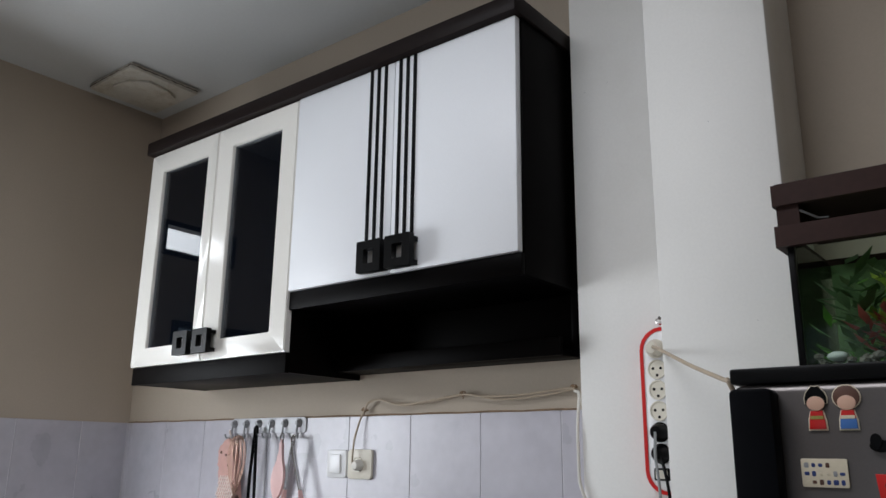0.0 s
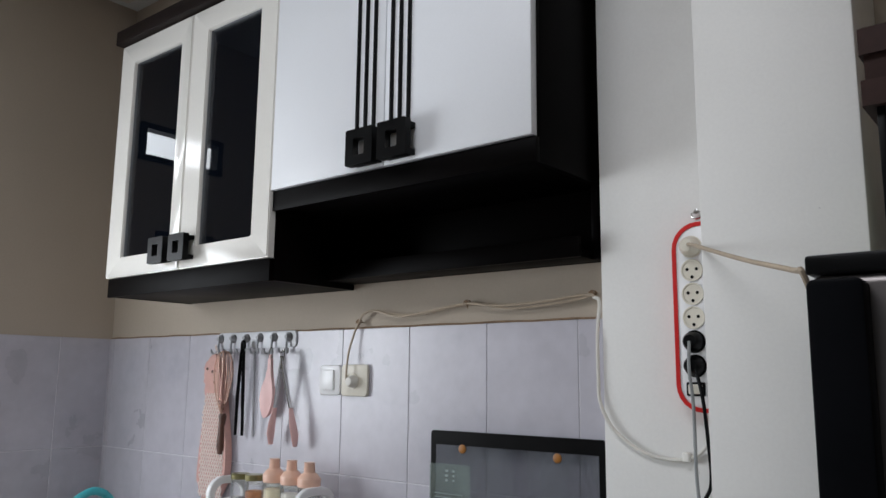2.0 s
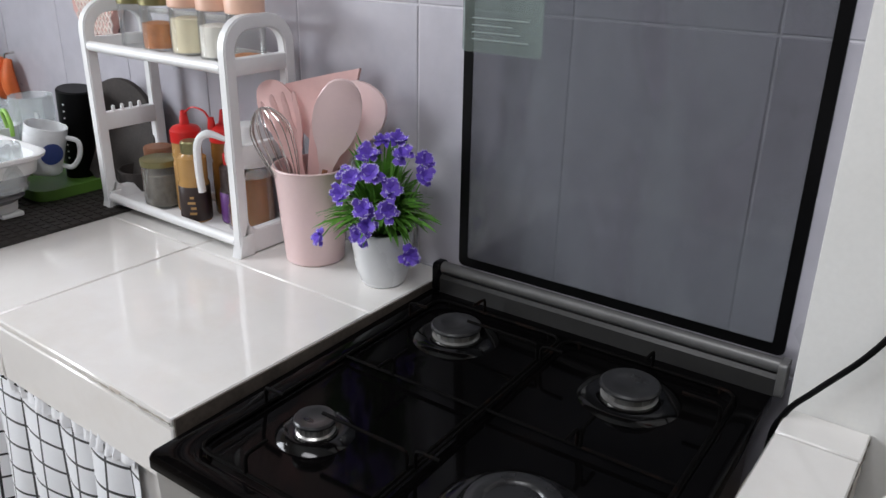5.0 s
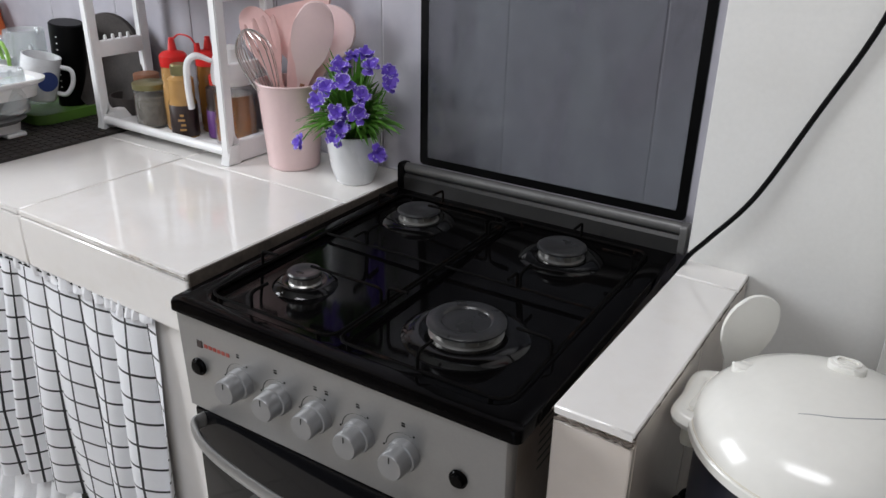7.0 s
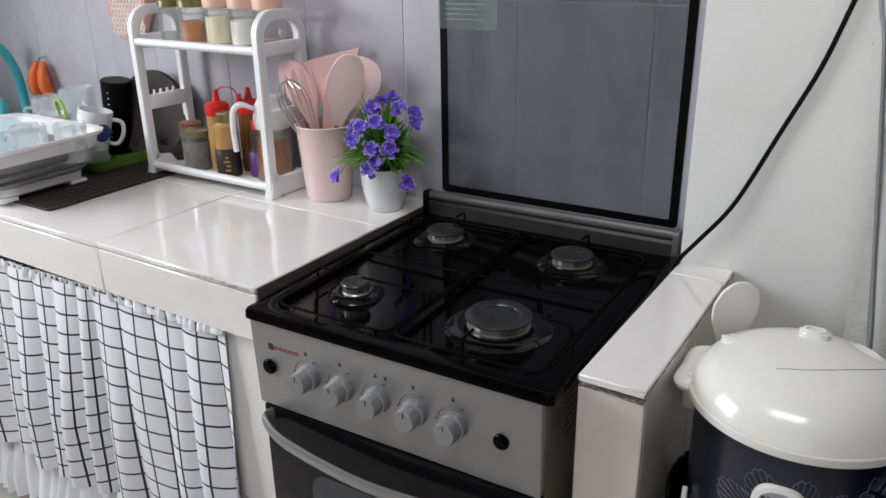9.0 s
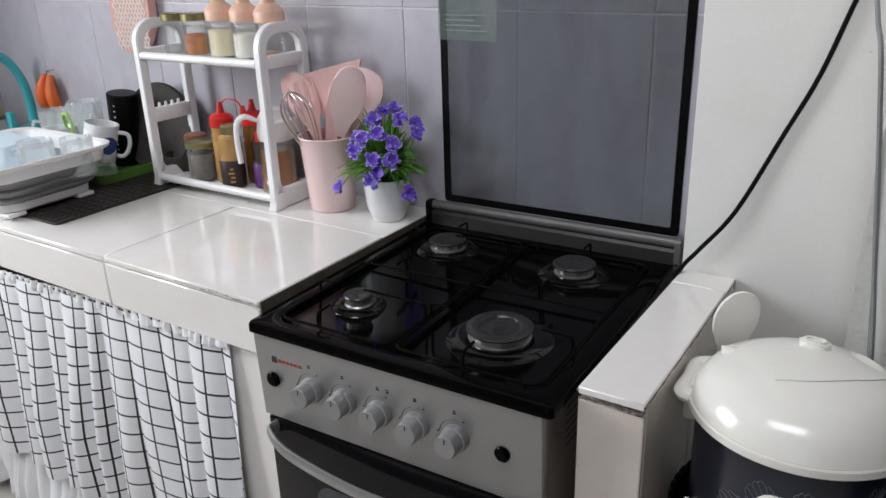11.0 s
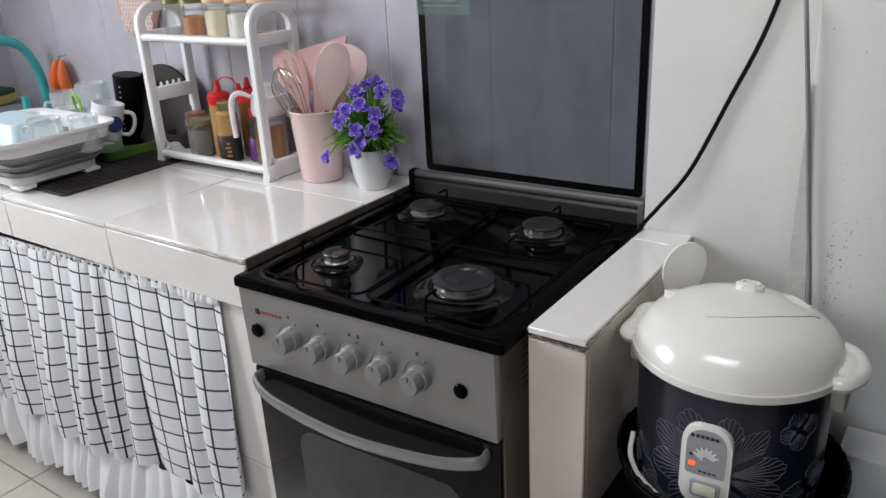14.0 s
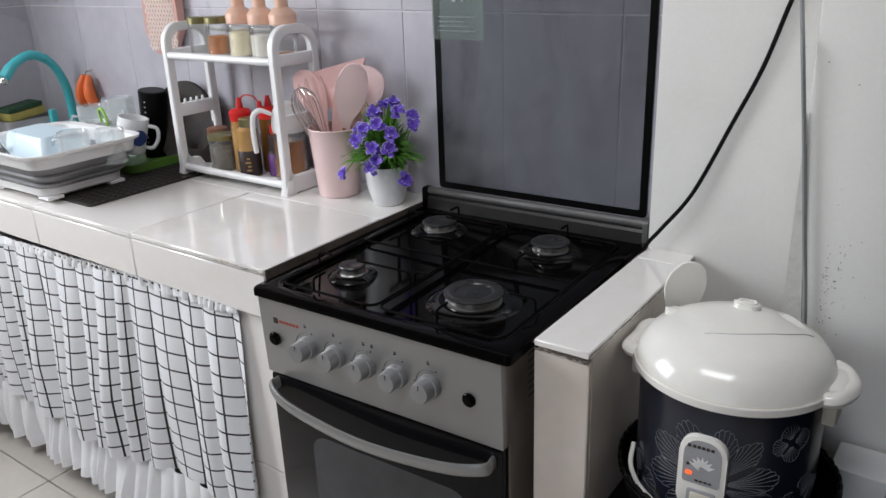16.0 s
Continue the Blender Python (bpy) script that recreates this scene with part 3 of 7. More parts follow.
part("end_face", bm, M_GRIME, counter, "grimy bare end of the counter slab")
# cracked, soiled edge joint near the corner
random.seed(5)
bm = B()
tube(bm, [(-0.21 + 0.0068 * k, -0.5243 + random.uniform(-0.0006, 0.0004), 0.7945 + random.uniform(-0.0008, 0.0008)) for k in range(30)], [random.uniform(0.0003, 0.0016) if k > 9 else 0.0004 for k in range(30)], 5)
part("crack", bm, M_CGROUT, counter, "dark cracked edge joint")
bm = B()
prism(bm, [(-0.128, 0.7935), (-0.118, 0.7928), (-0.108, 0.7945), (-0.104, 0.7985), (-0.126, 0.7985)], "y", -0.5252, -0.5238)
part("chip", bm, M_LTILE, counter, "chipped tile edge")

# low tiled ledge on the other side of the stove
bm = B()
box(bm, (0.536, -0.49, 0), (0.598, -0.0765, 0.788))
ledge = tagged(obj("tiled_ledge", bm, M_CGROUT), "low narrow wall clad in white tiles beside the stove", "ledge", "", "structure")
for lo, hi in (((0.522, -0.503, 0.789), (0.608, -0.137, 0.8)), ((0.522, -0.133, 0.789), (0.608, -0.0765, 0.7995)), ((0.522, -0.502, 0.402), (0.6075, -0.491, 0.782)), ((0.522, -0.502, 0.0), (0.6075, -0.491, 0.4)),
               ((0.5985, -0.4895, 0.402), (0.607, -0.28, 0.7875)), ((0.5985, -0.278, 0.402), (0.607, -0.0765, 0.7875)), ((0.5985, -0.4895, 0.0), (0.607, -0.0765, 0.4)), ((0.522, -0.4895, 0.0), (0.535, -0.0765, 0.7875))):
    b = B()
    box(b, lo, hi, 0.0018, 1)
    # top tiles white, upright tiles in the darker beige
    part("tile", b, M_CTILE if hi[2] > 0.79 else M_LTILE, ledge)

random.seed(9)
for xx, y0, y1 in ((0.6082, -0.503, -0.07), (0.5215, -0.503, -0.1)):
    bm = B()
    n = 44
    tube(bm, [(xx + random.uniform(-0.0004, 0.0004), y0 + (y1 - y0) * k / n, 0.7945 + random.uniform(-0.001, 0.001)) for k in range(n + 1)], [random.uniform(0.0002, 0.0016) for _ in range(n + 1)], 5)
    part("grime_line", bm, M_GRIME, ledge, "dark grime along the tile edge")
bm = B()
tube(bm, [(0.524 + 0.0044 * k, -0.5035 + random.uniform(-0.0003, 0.0003), 0.7865 + random.uniform(-0.0015, 0.0015)) for k in range(20)], [random.uniform(0.0006, 0.0026) for _ in range(20)], 5)
part("grime_line", bm, M_GRIME, ledge)

# ---- curtain under the counter ----
def pleated(x0, x1, z_top, z_bot, amp0, amp1, waves, rows, y0, seed, flare=0.0, uneven=0.0, step=0.004):
    """Gathered cloth: irregular soft folds, with a layout measured along the cloth."""
    random.seed(seed)
    b = B()
    uvl = b.loops.layers.uv.new("UVMap")
    n = int((x1 - x0) / step)
    edges = [0.0]
    while edges[-1] < 1.0:
        edges.append(edges[-1] + random.uniform(0.55, 1.5) / waves)
    depth = [random.uniform(0.45, 1.15) for _ in edges]
    lean = [random.uniform(-0.6, 0.6) for _ in edges]
    ph = [random.uniform(0, 6.28) for _ in range(4)]

    def fold(s_, t):
        k = max(i for i, e in enumerate(edges) if e <= s_ + 1e-9)
        e0, e1 = edges[k], edges[k + 1] if k + 1 < len(edges) else edges[k] + 1.0 / waves
        q = (s_ - e0) / (e1 - e0)
        q = min(1, max(0, q + lean[k] * 0.25 * math.sin(math.pi * q) * t))
        return depth[k] * math.sin(math.pi * q) ** 0.7

    rowsv, arc = [], []
    for j in range(rows + 1):
        t = j / rows
        row = []
        for i in range(n + 1):
            s_ = i / n
            x = x0 + (x1 - x0) * s_
            amp = amp0 + (amp1 - amp0) * min(1, t * 1.5)
            y = y0 - flare * t - amp * (fold(s_, t) + 0.35 * math.sin(11 * s_ + ph[0] + t) * t + 0.18 * math.sin(57 * s_ + ph[1] + 2.5 * t) * t)
            xx = x + 0.006 * t * math.sin(14 * s_ + ph[2])
            z = z_top + (z_bot - z_top) * t + uneven * t * (math.sin(16 * s_ + ph[3]) + 0.5 * math.sin(61 * s_ + ph[0]))
            row.append(Vector((xx, y, z)))
        rowsv.append(row)
    mid = rowsv[int(rows * 0.6)]
    u = [0.0]
    for a_, c_ in zip(mid, mid[1:]):
        u.append(u[-1] + math.hypot(c_.x - a_.x, c_.y - a_.y))
    grid = [[(b.verts.new(p), (u[i] + 0.01, 1.0 + (z_top - z_bot) * (1 - j / rows))) for i, p in enumerate(row)] for j, row in enumerate(rowsv)]
    for j in range(rows):
        for i in range(n):
            q = (grid[j][i], grid[j][i + 1], grid[j + 1][i + 1], grid[j + 1][i])
            f = b.faces.new([v[0] for v in q])
            for lp, v in zip(f.loops, q):
                lp[uvl].uv = v[1]
    return b


curtain = thing("curtain", "white cotton curtain with black check and ruffled hem under counter", "curtain")
def sag(x):
    """Droop of the hanging cord away from its tight end by the stove."""
    return 0.022 * min(1.0, max(0.0, (-0.15 - x) / 0.75)) ** 0.8


cloth = pleated(-1.58, -0.097, 0.702, 0.215, 0.007, 0.036, 21, 24, -0.5165, 3, 0.004, 0.004)
heading = pleated(-1.58, -0.097, 0.712, 0.692, 0.008, 0.011, 75, 4, -0.5160, 6, 0.0, 0.0016, 0.003)
for mesh, z0, z1 in ((cloth, 0.215, 0.702), (heading, 0.6, 0.69)):
    for v in mesh.verts:
        k = min(1.0, max(0.0, (v.co.z - z0) / (z1 - z0)))
        v.co.z -= sag(v.co.x) * k
        # the cloth hangs askew, its folds drifting towards the stove
        if mesh is cloth:
            v.co.x = min(-0.094, v.co.x + 0.020 * (1 - k) * math.sin(5.0 * v.co.x + 1.0))
part("panel", cloth, M_CHECK, curtain, "checked cotton panel in soft folds")
part("ruffle", pleated(-1.58, -0.094, 0.222, 0.070, 0.014, 0.036, 34, 12, -0.5195, 8, 0.010, 0.009), M_RUFFLE, curtain, "plain white gathered ruffle")
part("heading", heading, M_RUFFLE, curtain, "tight gathered heading")
bm = B()
tube(bm, [(x, -0.5185, 0.7035 - sag(x)) for x in [-1.59 + 0.0748 * k for k in range(21)]], 0.002, 6)
part("cord", bm, M_BLACK, curtain, "thin dark hanging cord")

# ---- wall cabinet ----
cab = thing("wall_cabinet", "dark brown wall cabinet with white doors, two of them glazed", "cabinet")


def panel(name, lo, hi, material, parent, bev=0.0015, label=""):
    b = B()
    box(b, lo, hi, bev)
    return part(name, b, material, parent, label)


CB = -0.0015
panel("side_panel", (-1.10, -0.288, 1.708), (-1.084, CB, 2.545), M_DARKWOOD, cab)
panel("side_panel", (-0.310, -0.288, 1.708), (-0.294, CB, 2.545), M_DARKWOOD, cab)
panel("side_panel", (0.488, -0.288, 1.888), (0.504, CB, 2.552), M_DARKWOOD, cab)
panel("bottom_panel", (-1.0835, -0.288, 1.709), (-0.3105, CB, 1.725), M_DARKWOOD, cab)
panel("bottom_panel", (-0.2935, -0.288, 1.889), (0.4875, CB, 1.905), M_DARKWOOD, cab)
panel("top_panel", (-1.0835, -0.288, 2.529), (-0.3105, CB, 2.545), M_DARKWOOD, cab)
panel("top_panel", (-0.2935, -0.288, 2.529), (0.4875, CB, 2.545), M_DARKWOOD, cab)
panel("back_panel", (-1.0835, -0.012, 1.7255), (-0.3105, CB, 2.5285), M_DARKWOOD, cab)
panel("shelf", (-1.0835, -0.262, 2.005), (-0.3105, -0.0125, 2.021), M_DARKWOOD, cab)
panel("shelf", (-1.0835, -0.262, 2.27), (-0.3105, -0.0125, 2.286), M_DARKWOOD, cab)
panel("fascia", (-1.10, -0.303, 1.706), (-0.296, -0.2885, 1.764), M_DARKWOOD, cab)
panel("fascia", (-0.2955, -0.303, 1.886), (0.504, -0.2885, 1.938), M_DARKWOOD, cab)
panel("crown", (-1.118, -0.332, 2.5465), (0.5125, CB, 2.595), M_CROWN, cab, 0.004, "dark brown cornice board")
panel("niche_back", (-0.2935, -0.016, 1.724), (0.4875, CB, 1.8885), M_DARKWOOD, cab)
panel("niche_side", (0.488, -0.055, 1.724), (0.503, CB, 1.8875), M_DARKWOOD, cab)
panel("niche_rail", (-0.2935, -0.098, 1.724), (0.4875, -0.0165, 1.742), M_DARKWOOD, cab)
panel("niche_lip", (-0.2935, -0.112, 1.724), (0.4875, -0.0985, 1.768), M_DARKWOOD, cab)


def pull(name, x, z, s, material, parent):
    b = B()
    ring(b, rrect(x, z, s, s, 0.004, 2), rrect(x, z, s * 0.40, s * 0.46, 0.002, 2), "y", -0.350, -0.332)
    box(b, (x - s / 2 + 0.004, -0.332, z + s * 0.28), (x + s / 2 - 0.004, -0.3115, z + s * 0.44), 0.001)
    box(b, (x - s / 2 + 0.004, -0.332, z - s * 0.44), (x + s / 2 - 0.004, -0.3115, z - s * 0.28), 0.001)
    p = part(name, b, material, parent, "square black pull handle")
    b = B()
    box(b, (x - s * 0.17, -0.3335, z - s * 0.2), (x + s * 0.17, -0.3325, z + s * 0.2))
    part("inlay", b, M_ALU, p)
    return p


for x0, x1, ml, mr, hx in ((-1.106, -0.702, 0.084, 0.054, -0.762), (-0.698, -0.298, 0.083, 0.074, -0.657)):
    b = B()
    z0, z1 = 1.766, 2.543
    gx0, gx1, gz0, gz1 = x0 + ml, x1 - mr, 1.828, 2.470
    o = [(x0, z0), (x1, z0), (x1, z1), (x0, z1)]
    i = [(gx0, gz0), (gx1, gz0), (gx1, gz1), (gx0, gz1)]
    ring(b, o, i, "y", -0.311, -0.2895)
    bmesh.ops.bevel(b, geom=[e for e in b.edges if all(v.co.y < -0.3105 for v in e.verts)], offset=0.003, segments=2, affect="EDGES")
    d = part("door", b, M_DOORC, cab, "cream glossy door frame with dark glass")
    b = B()
    box(b, (gx0 - 0.004, -0.301, gz0 - 0.004), (gx1 + 0.004, -0.297, gz1 + 0.004))
    pn = part("pane", b, M_DGLASS, d, "dark reflecting glass pane")
    pn.visible_shadow = False
    pull("handle", hx, 1.822, 0.076, M_BLACK, d)
for x0, x1, sx, hx in ((-0.2945, 0.1005, (0.016, 0.043, 0.070), 0.060), (0.1035, 0.499, (0.125, 0.151, 0.177), 0.160)):
    b = B()
    box(b, (x0, -0.311, 1.940), (x1, -0.2895, 2.5445), 0.002)
    d = part("door", b, M_DOORW, cab, "plain white foil-clad door")
    for x in sx:
        b = B()
        box(b, (x - 0.0055, -0.3145, 2.032), (x + 0.0055, -0.3105, 2.5425), 0.001)
        part("inlay_strip", b, M_BLACK, d, "thin black vertical strip")
    pull("handle", hx, 1.985, 0.085, M_BLACK, d)
# bowls and plates on the shelves behind the glass
bowl = thing("bowl_stack", "stack of pale bowls on the shelf behind glass", "bowls", "", pose(-0.86, -0.14, 2.0215))
for k in range(3):
    b = B()
    z = 0.018 * k
    lathe(b, [(0, z), (0.035, z), (0.07, z + 0.035), (0.073, z + 0.042), (0.069, z + 0.042), (0.033, z + 0.006), (0, z + 0.006)])
    part("bowl", b, M_CPLAST, bowl)

# ---- stove ----
# built with its front left corner at the origin, then set at a slight angle between counter and ledge
SW = 0.482
stove = thing("gas_stove", "silver and black freestanding four-burner gas cooker with raised smoked glass lid", "stove")
panel("side_panel", (0.002, 0.028, 0.03), (0.012, 0.510, 0.772), M_BODYBRN, stove, 0.001)
panel("side_panel", (SW - 0.012, 0.028, 0.03), (SW - 0.002, 0.510, 0.772), M_BODYBRN, stove, 0.001)
panel("back_panel", (0.0125, 0.500, 0.03), (SW - 0.0125, 0.510, 0.772), M_BODYBRN, stove, 0.001)
for k in range(7):
    panel("vent_slot", (SW - 0.0024, 0.085, 0.675 + 0.012 * k), (SW - 0.0016, 0.135, 0.6775 + 0.012 * k), M_RAILDK, stove, 0)
# black enamel hob: flat rim with a folded skirt, stepping down into a shallow rounded well
HZ, WZ = 0.789, 0.781


def hob_loop(inset, z, r):
    return [(p[0], p[1], z) for p in rrect(0.244, 0.2565, 0.506 - 2 * inset, 0.521 - 2 * inset, r, 5)]


def loops_mesh(loops, cap):
    b = B()
    rs = [[b.verts.new(p) for p in l] for l in loops]
    n = len(rs[0])
    for u, v in zip(rs, rs[1:]):
        for k in range(n):
            b.faces.new((u[k], u[(k + 1) % n], v[(k + 1) % n], v[k]))
    if cap:
        b.faces.new(rs[-1])
    return b


hob = part("hob", loops_mesh([hob_loop(0.003, 0.773, 0.008), hob_loop(0.0, 0.774, 0.009), hob_loop(0.0, HZ - 0.004, 0.010), hob_loop(0.0012, HZ - 0.001, 0.011), hob_loop(0.004, HZ, 0.012), hob_loop(0.026, HZ, 0.03), hob_loop(0.029, HZ - 0.001, 0.03), hob_loop(0.034, WZ + 0.001, 0.03), hob_loop(0.037, WZ, 0.03)], True), M_BLACKG, stove, "glossy black enamel hob with a raised rim")
BURN = ((0.103, 0.411, 0.033), (0.355, 0.410, 0.0345), (0.101, 0.136, 0.0225), (0.350, 0.143, 0.0465))
for x, y, r in BURN:
    bu = B()
    lathe(bu, [(r * 1.45 + 0.012, 0.0), (r * 1.4 + 0.010, 0.003), (r * 1.28 + 0.006, 0.0065), (r * 1.12 + 0.003, 0.0075), (r * 1.03, 0.005), (0, 0.005)], (x, y, WZ + 0.0002), 40)
    bn = part("burner", bu, M_DISH, stove)
    bu = B()
    lathe(bu, [(r * 1.0, 0.005), (r * 0.9, 0.007), (r * 0.88, 0.015), (r * 0.80, 0.0162), (0, 0.0162)], (x, y, WZ + 0.0002), 40)
    for k in range(18):
        q = 2 * math.pi * k / 18
        box(bu, (x + r * 0.885 * math.cos(q) - 0.0009, y + r * 0.885 * math.sin(q) - 0.0009, WZ + 0.008), (x + r * 0.885 * math.cos(q) + 0.0009, y + r * 0.885 * math.sin(q) + 0.0009, WZ + 0.0145))
    part("flame_ring", bu, M_RING, bn, "dull metal flame ring")
    bu = B()
    if r > 0.04:  # the large burner has a broad ring with a dished middle
        lathe(bu, [(0, 0.0164), (r * 0.99, 0.0164), (r * 1.05, 0.0176), (r * 1.05, 0.0200), (r * 0.99, 0.0222), (r * 0.72, 0.0226), (r * 0.68, 0.0215), (r * 0.64, 0.0192), (r * 0.3, 0.0205), (0, 0.0210)], (x, y, WZ), 44)
    else:
        lathe(bu, [(0, 0.0164), (r * 0.98, 0.0164), (r * 1.05, 0.0174), (r * 1.05, 0.0198), (r * 0.98, 0.0218), (r * 0.55, 0.0216), (r * 0.50, 0.0208), (0, 0.0212)], (x, y, WZ), 36)
    part("cap", bu, M_CAP, bn, "dull dark burner cap")
# wire pan supports, one for each side, with upright prongs bent over towards the burners
for x0, x1, bs in ((0.024, 0.228, (BURN[0], BURN[2])), (0.234, 0.462, (BURN[1], BURN[3]))):
    b = B()
    y0, y1, zf = 0.036, 0.484, WZ + 0.008
    tube(b, [(*p, zf) for p in rrect((x0 + x1) / 2, (y0 + y1) / 2, x1 - x0, y1 - y0, 0.018, 3)], 0.0023, 6, True)
    ym = (bs[0][1] + bs[1][1]) / 2
    for fx in (x0 + 0.02, x1 - 0.02):
        for fy in (y0, y1):
            tube(b, [(fx, fy, zf), (fx, fy, WZ + 0.0003)], 0.003, 6)
    tube(b, [(x0, ym, zf), (x1, ym, zf)], 0.0021, 6)
    sup = part("pan_support", b, M_IRON, stove, "black wire pan support with burnt rods")
    zt = WZ + 0.031
    for bx, by, r in bs:
        for ex, ey, reach in ((x0, by, 0.030), (x1, by, 1.0 if x0 < 0.1 else 0.045), (bx, y1 if by > 0.3 else y0, 0.030), (bx, ym, 0.028)):
            d = Vector((bx - ex, by - ey, 0))
            room = d.length - r * 0.55
            d.normalize()
            q = d * min(reach, room)
            e = Vector((ex, ey, zf))
            up = Vector((0, 0, zt - zf))
            b = B()
            tube(b, [e, e + up * 0.72, e + up * 0.93 + d * 0.002, e + up + d * 0.008, e + up + q], 0.0022, 7)
            part("prong", b, M_IRON, sup)
# control panel, leaning in a little towards the bottom
b = B()
prism(b, [(0.028, 0.625), (0.005, 0.626), (0.0, 0.7725), (0.028, 0.7725)], "x", 0.0, SW, 0.0015)
cp = part("control_panel", b, M_SILVER, stove, "silver painted control panel")
PY = lambda z: 0.005 * (0.7725 - z) / 0.1465 - 0.0003


def knob(x, z, turn, parent):
    m = Matrix.Translation((x, PY(z), z)) @ Matrix.Rotation(radians(88), 4, "X") @ Matrix.Rotation(radians(turn), 4, "Z")
    b = B()
    lathe(b, [(0, 0), (0.0200, 0), (0.0200, 0.008), (0.0190, 0.0115), (0.0172, 0.0125), (0.0166, 0.029), (0.0152, 0.0315), (0, 0.032)], (0, 0, 0), 32, m)
    k = part("knob", b, M_KNOB, parent, "round silver control knob")
    b = B()
    box(b, (-0.0005, 0.006, 0.0316), (0.0005, 0.0135, 0.0323))
    bmesh.ops.transform(b, matrix=m, verts=b.verts[:])
    part("pointer", b, M_BLACK, k)


for j, x in enumerate((0.107, 0.1695, 0.232, 0.2945, 0.357)):
    zk = 0.7005
    knob(x, zk, (0, 4, -3, 0, 2)[j], cp)
    b = B()
    tube(b, [(x + 0.0265 * math.cos(radians(q)), PY(zk) - 0.0002, zk + 0.0265 * math.sin(radians(q))) for q in range(70, 181, 8)], 0.0005, 4)
    for dx, dz in ((0.012, 0.0275), (-0.029, 0.001)):
        lathe(b, [(0, 0), (0.0013, 0), (0.0013, 0.0004), (0, 0.0005)], (0, 0, 0), 10, Matrix.Translation((x + dx, PY(zk + dz), zk + dz)) @ Matrix.Rotation(radians(90), 4, "X"))
    marks = 2 if j == 2 else 1
    for k in range(marks):
        box(b, (x - 0.004 + 0.017 * k, PY(0.738) - 0.0003, 0.7365), (x + 0.0005 + 0.017 * k, PY(0.738) + 0.0004, 0.7385))
        box(b, (x - 0.004 + 0.017 * k, PY(0.742) - 0.0003, 0.7405), (x + 0.0005 + 0.017 * k, PY(0.742) + 0.0004, 0.7415))
    part("dial_print", b, M_BLACK, cp, "fine black printed dial marks")
for x, z, r in ((0.0305, 0.6975, 0.0125), (0.4265, 0.6975, 0.0112)):
    b = B()
    lathe(b, [(0, 0), (r, 0), (r, 0.003), (r * 0.86, 0.0045), (r * 0.72, 0.0042), (r * 0.66, 0.007), (0, 0.008)], (0, 0, 0), 26, Matrix.Translation((x, PY(z), z)) @ Matrix.Rotation(radians(90), 4, "X"))
    part("button", b, M_BLACKG, cp, "round black ignition button")
# maker's mark as plain shapes
b = B()
box(b, (0.0325, PY(0.734) - 0.0006, 0.7290), (0.0415, PY(0.734) + 0.0005, 0.7395))
part("badge", b, M_DKLABEL, cp)
b = B()
for k in range(6):
    box(b, (0.0455 + 0.0078 * k, PY(0.734) - 0.0005, 0.7315), (0.0508 + 0.0078 * k, PY(0.734) + 0.0005, 0.7365))
part("badge_lettering", b, M_BADGE, cp)
# oven door
b = B()
box(b, (0.003, 0.007, 0.125), (SW - 0.003, 0.027, 0.621), 0.004)
od = part("oven_door", b, M_OVENG, stove, "black glass oven door")
b = B()
prism(b, rrect(SW / 2 + 0.012, 0.355, 0.325, 0.33, 0.03, 5), "y", 0.0057, 0.0075)
part("window", b, M_OVENW, od, "greyish oven window")
hp = curve_pts([(0.020, 0.007, 0.606), (0.024, -0.014, 0.605), (0.085, -0.032, 0.592), (0.235, -0.040, 0.580), (0.385, -0.034, 0.588), (0.458, -0.018, 0.598), (0.464, 0.007, 0.599)], 7)
b = B()
tube(b, hp, 0.0052, 14, flat=2.3)
part("handle", b, M_SILVER, od, "bowed silver door handle")
panel("drawer_front", (0.003, 0.008, 0.03), (SW - 0.003, 0.027, 0.120), M_SILVER, stove, 0.003)
for x in (0.04, SW - 0.04):
    for y in (0.06, 0.48):
        b = B()
        lathe(b, [(0, 0), (0.014, 0), (0.012, 0.03), (0, 0.03)], (x, y, 0.0), 16)
        part("foot", b, M_BLACK, stove)
# hinge rail: a grey sheet step below a rounded tube, capped at both ends
b = B()
prism(b, [(0.5035, HZ + 0.0002), (0.5035, 0.812), (0.508, 0.817), (0.524, 0.817), (0.524, HZ + 0.0002)], "x", 0.006, 0.500, 0.001)
rl = part("hinge_rail", b, M_RAILDK, stove, "dull grey hinge rail behind the hob")
b = B()
tube(b, [(0.010, 0.514, 0.8265), (0.498, 0.514, 0.8265)], 0.0092, 16)
part("rail_tube", b, M_RAILTUBE, rl)
for x, w in ((0.004, 0.006), (0.503, 0.005)):
    b = B()
    prism(b, rrect(0.513, 0.8125, 0.026, 0.047, 0.007, 4), "x", x - w, x + w, 0.0015)
    part("hinge_cap", b, M_RAILTUBE if x > 0.1 else M_BLACK, rl)
LX, LW, LZ, LH = 0.2665, 0.4650, 1.0885, 0.504
lid = B()
prism(lid, rrect(LX, LZ, LW, LH, 0.008, 3), "y", 0.519, 0.524)
ld = part("lid", lid, M_LIDG, stove, "raised smoked glass lid with a black border")
ld.visible_shadow = False
b = B()
ring(b, rrect(LX, LZ, LW, LH, 0.008, 3), rrect(LX, LZ - 0.0095, LW - 0.030, LH - 0.047, 0.003, 3), "y", 0.5178, 0.5188)
part("border", b, M_BLACK, ld, "black printed border")
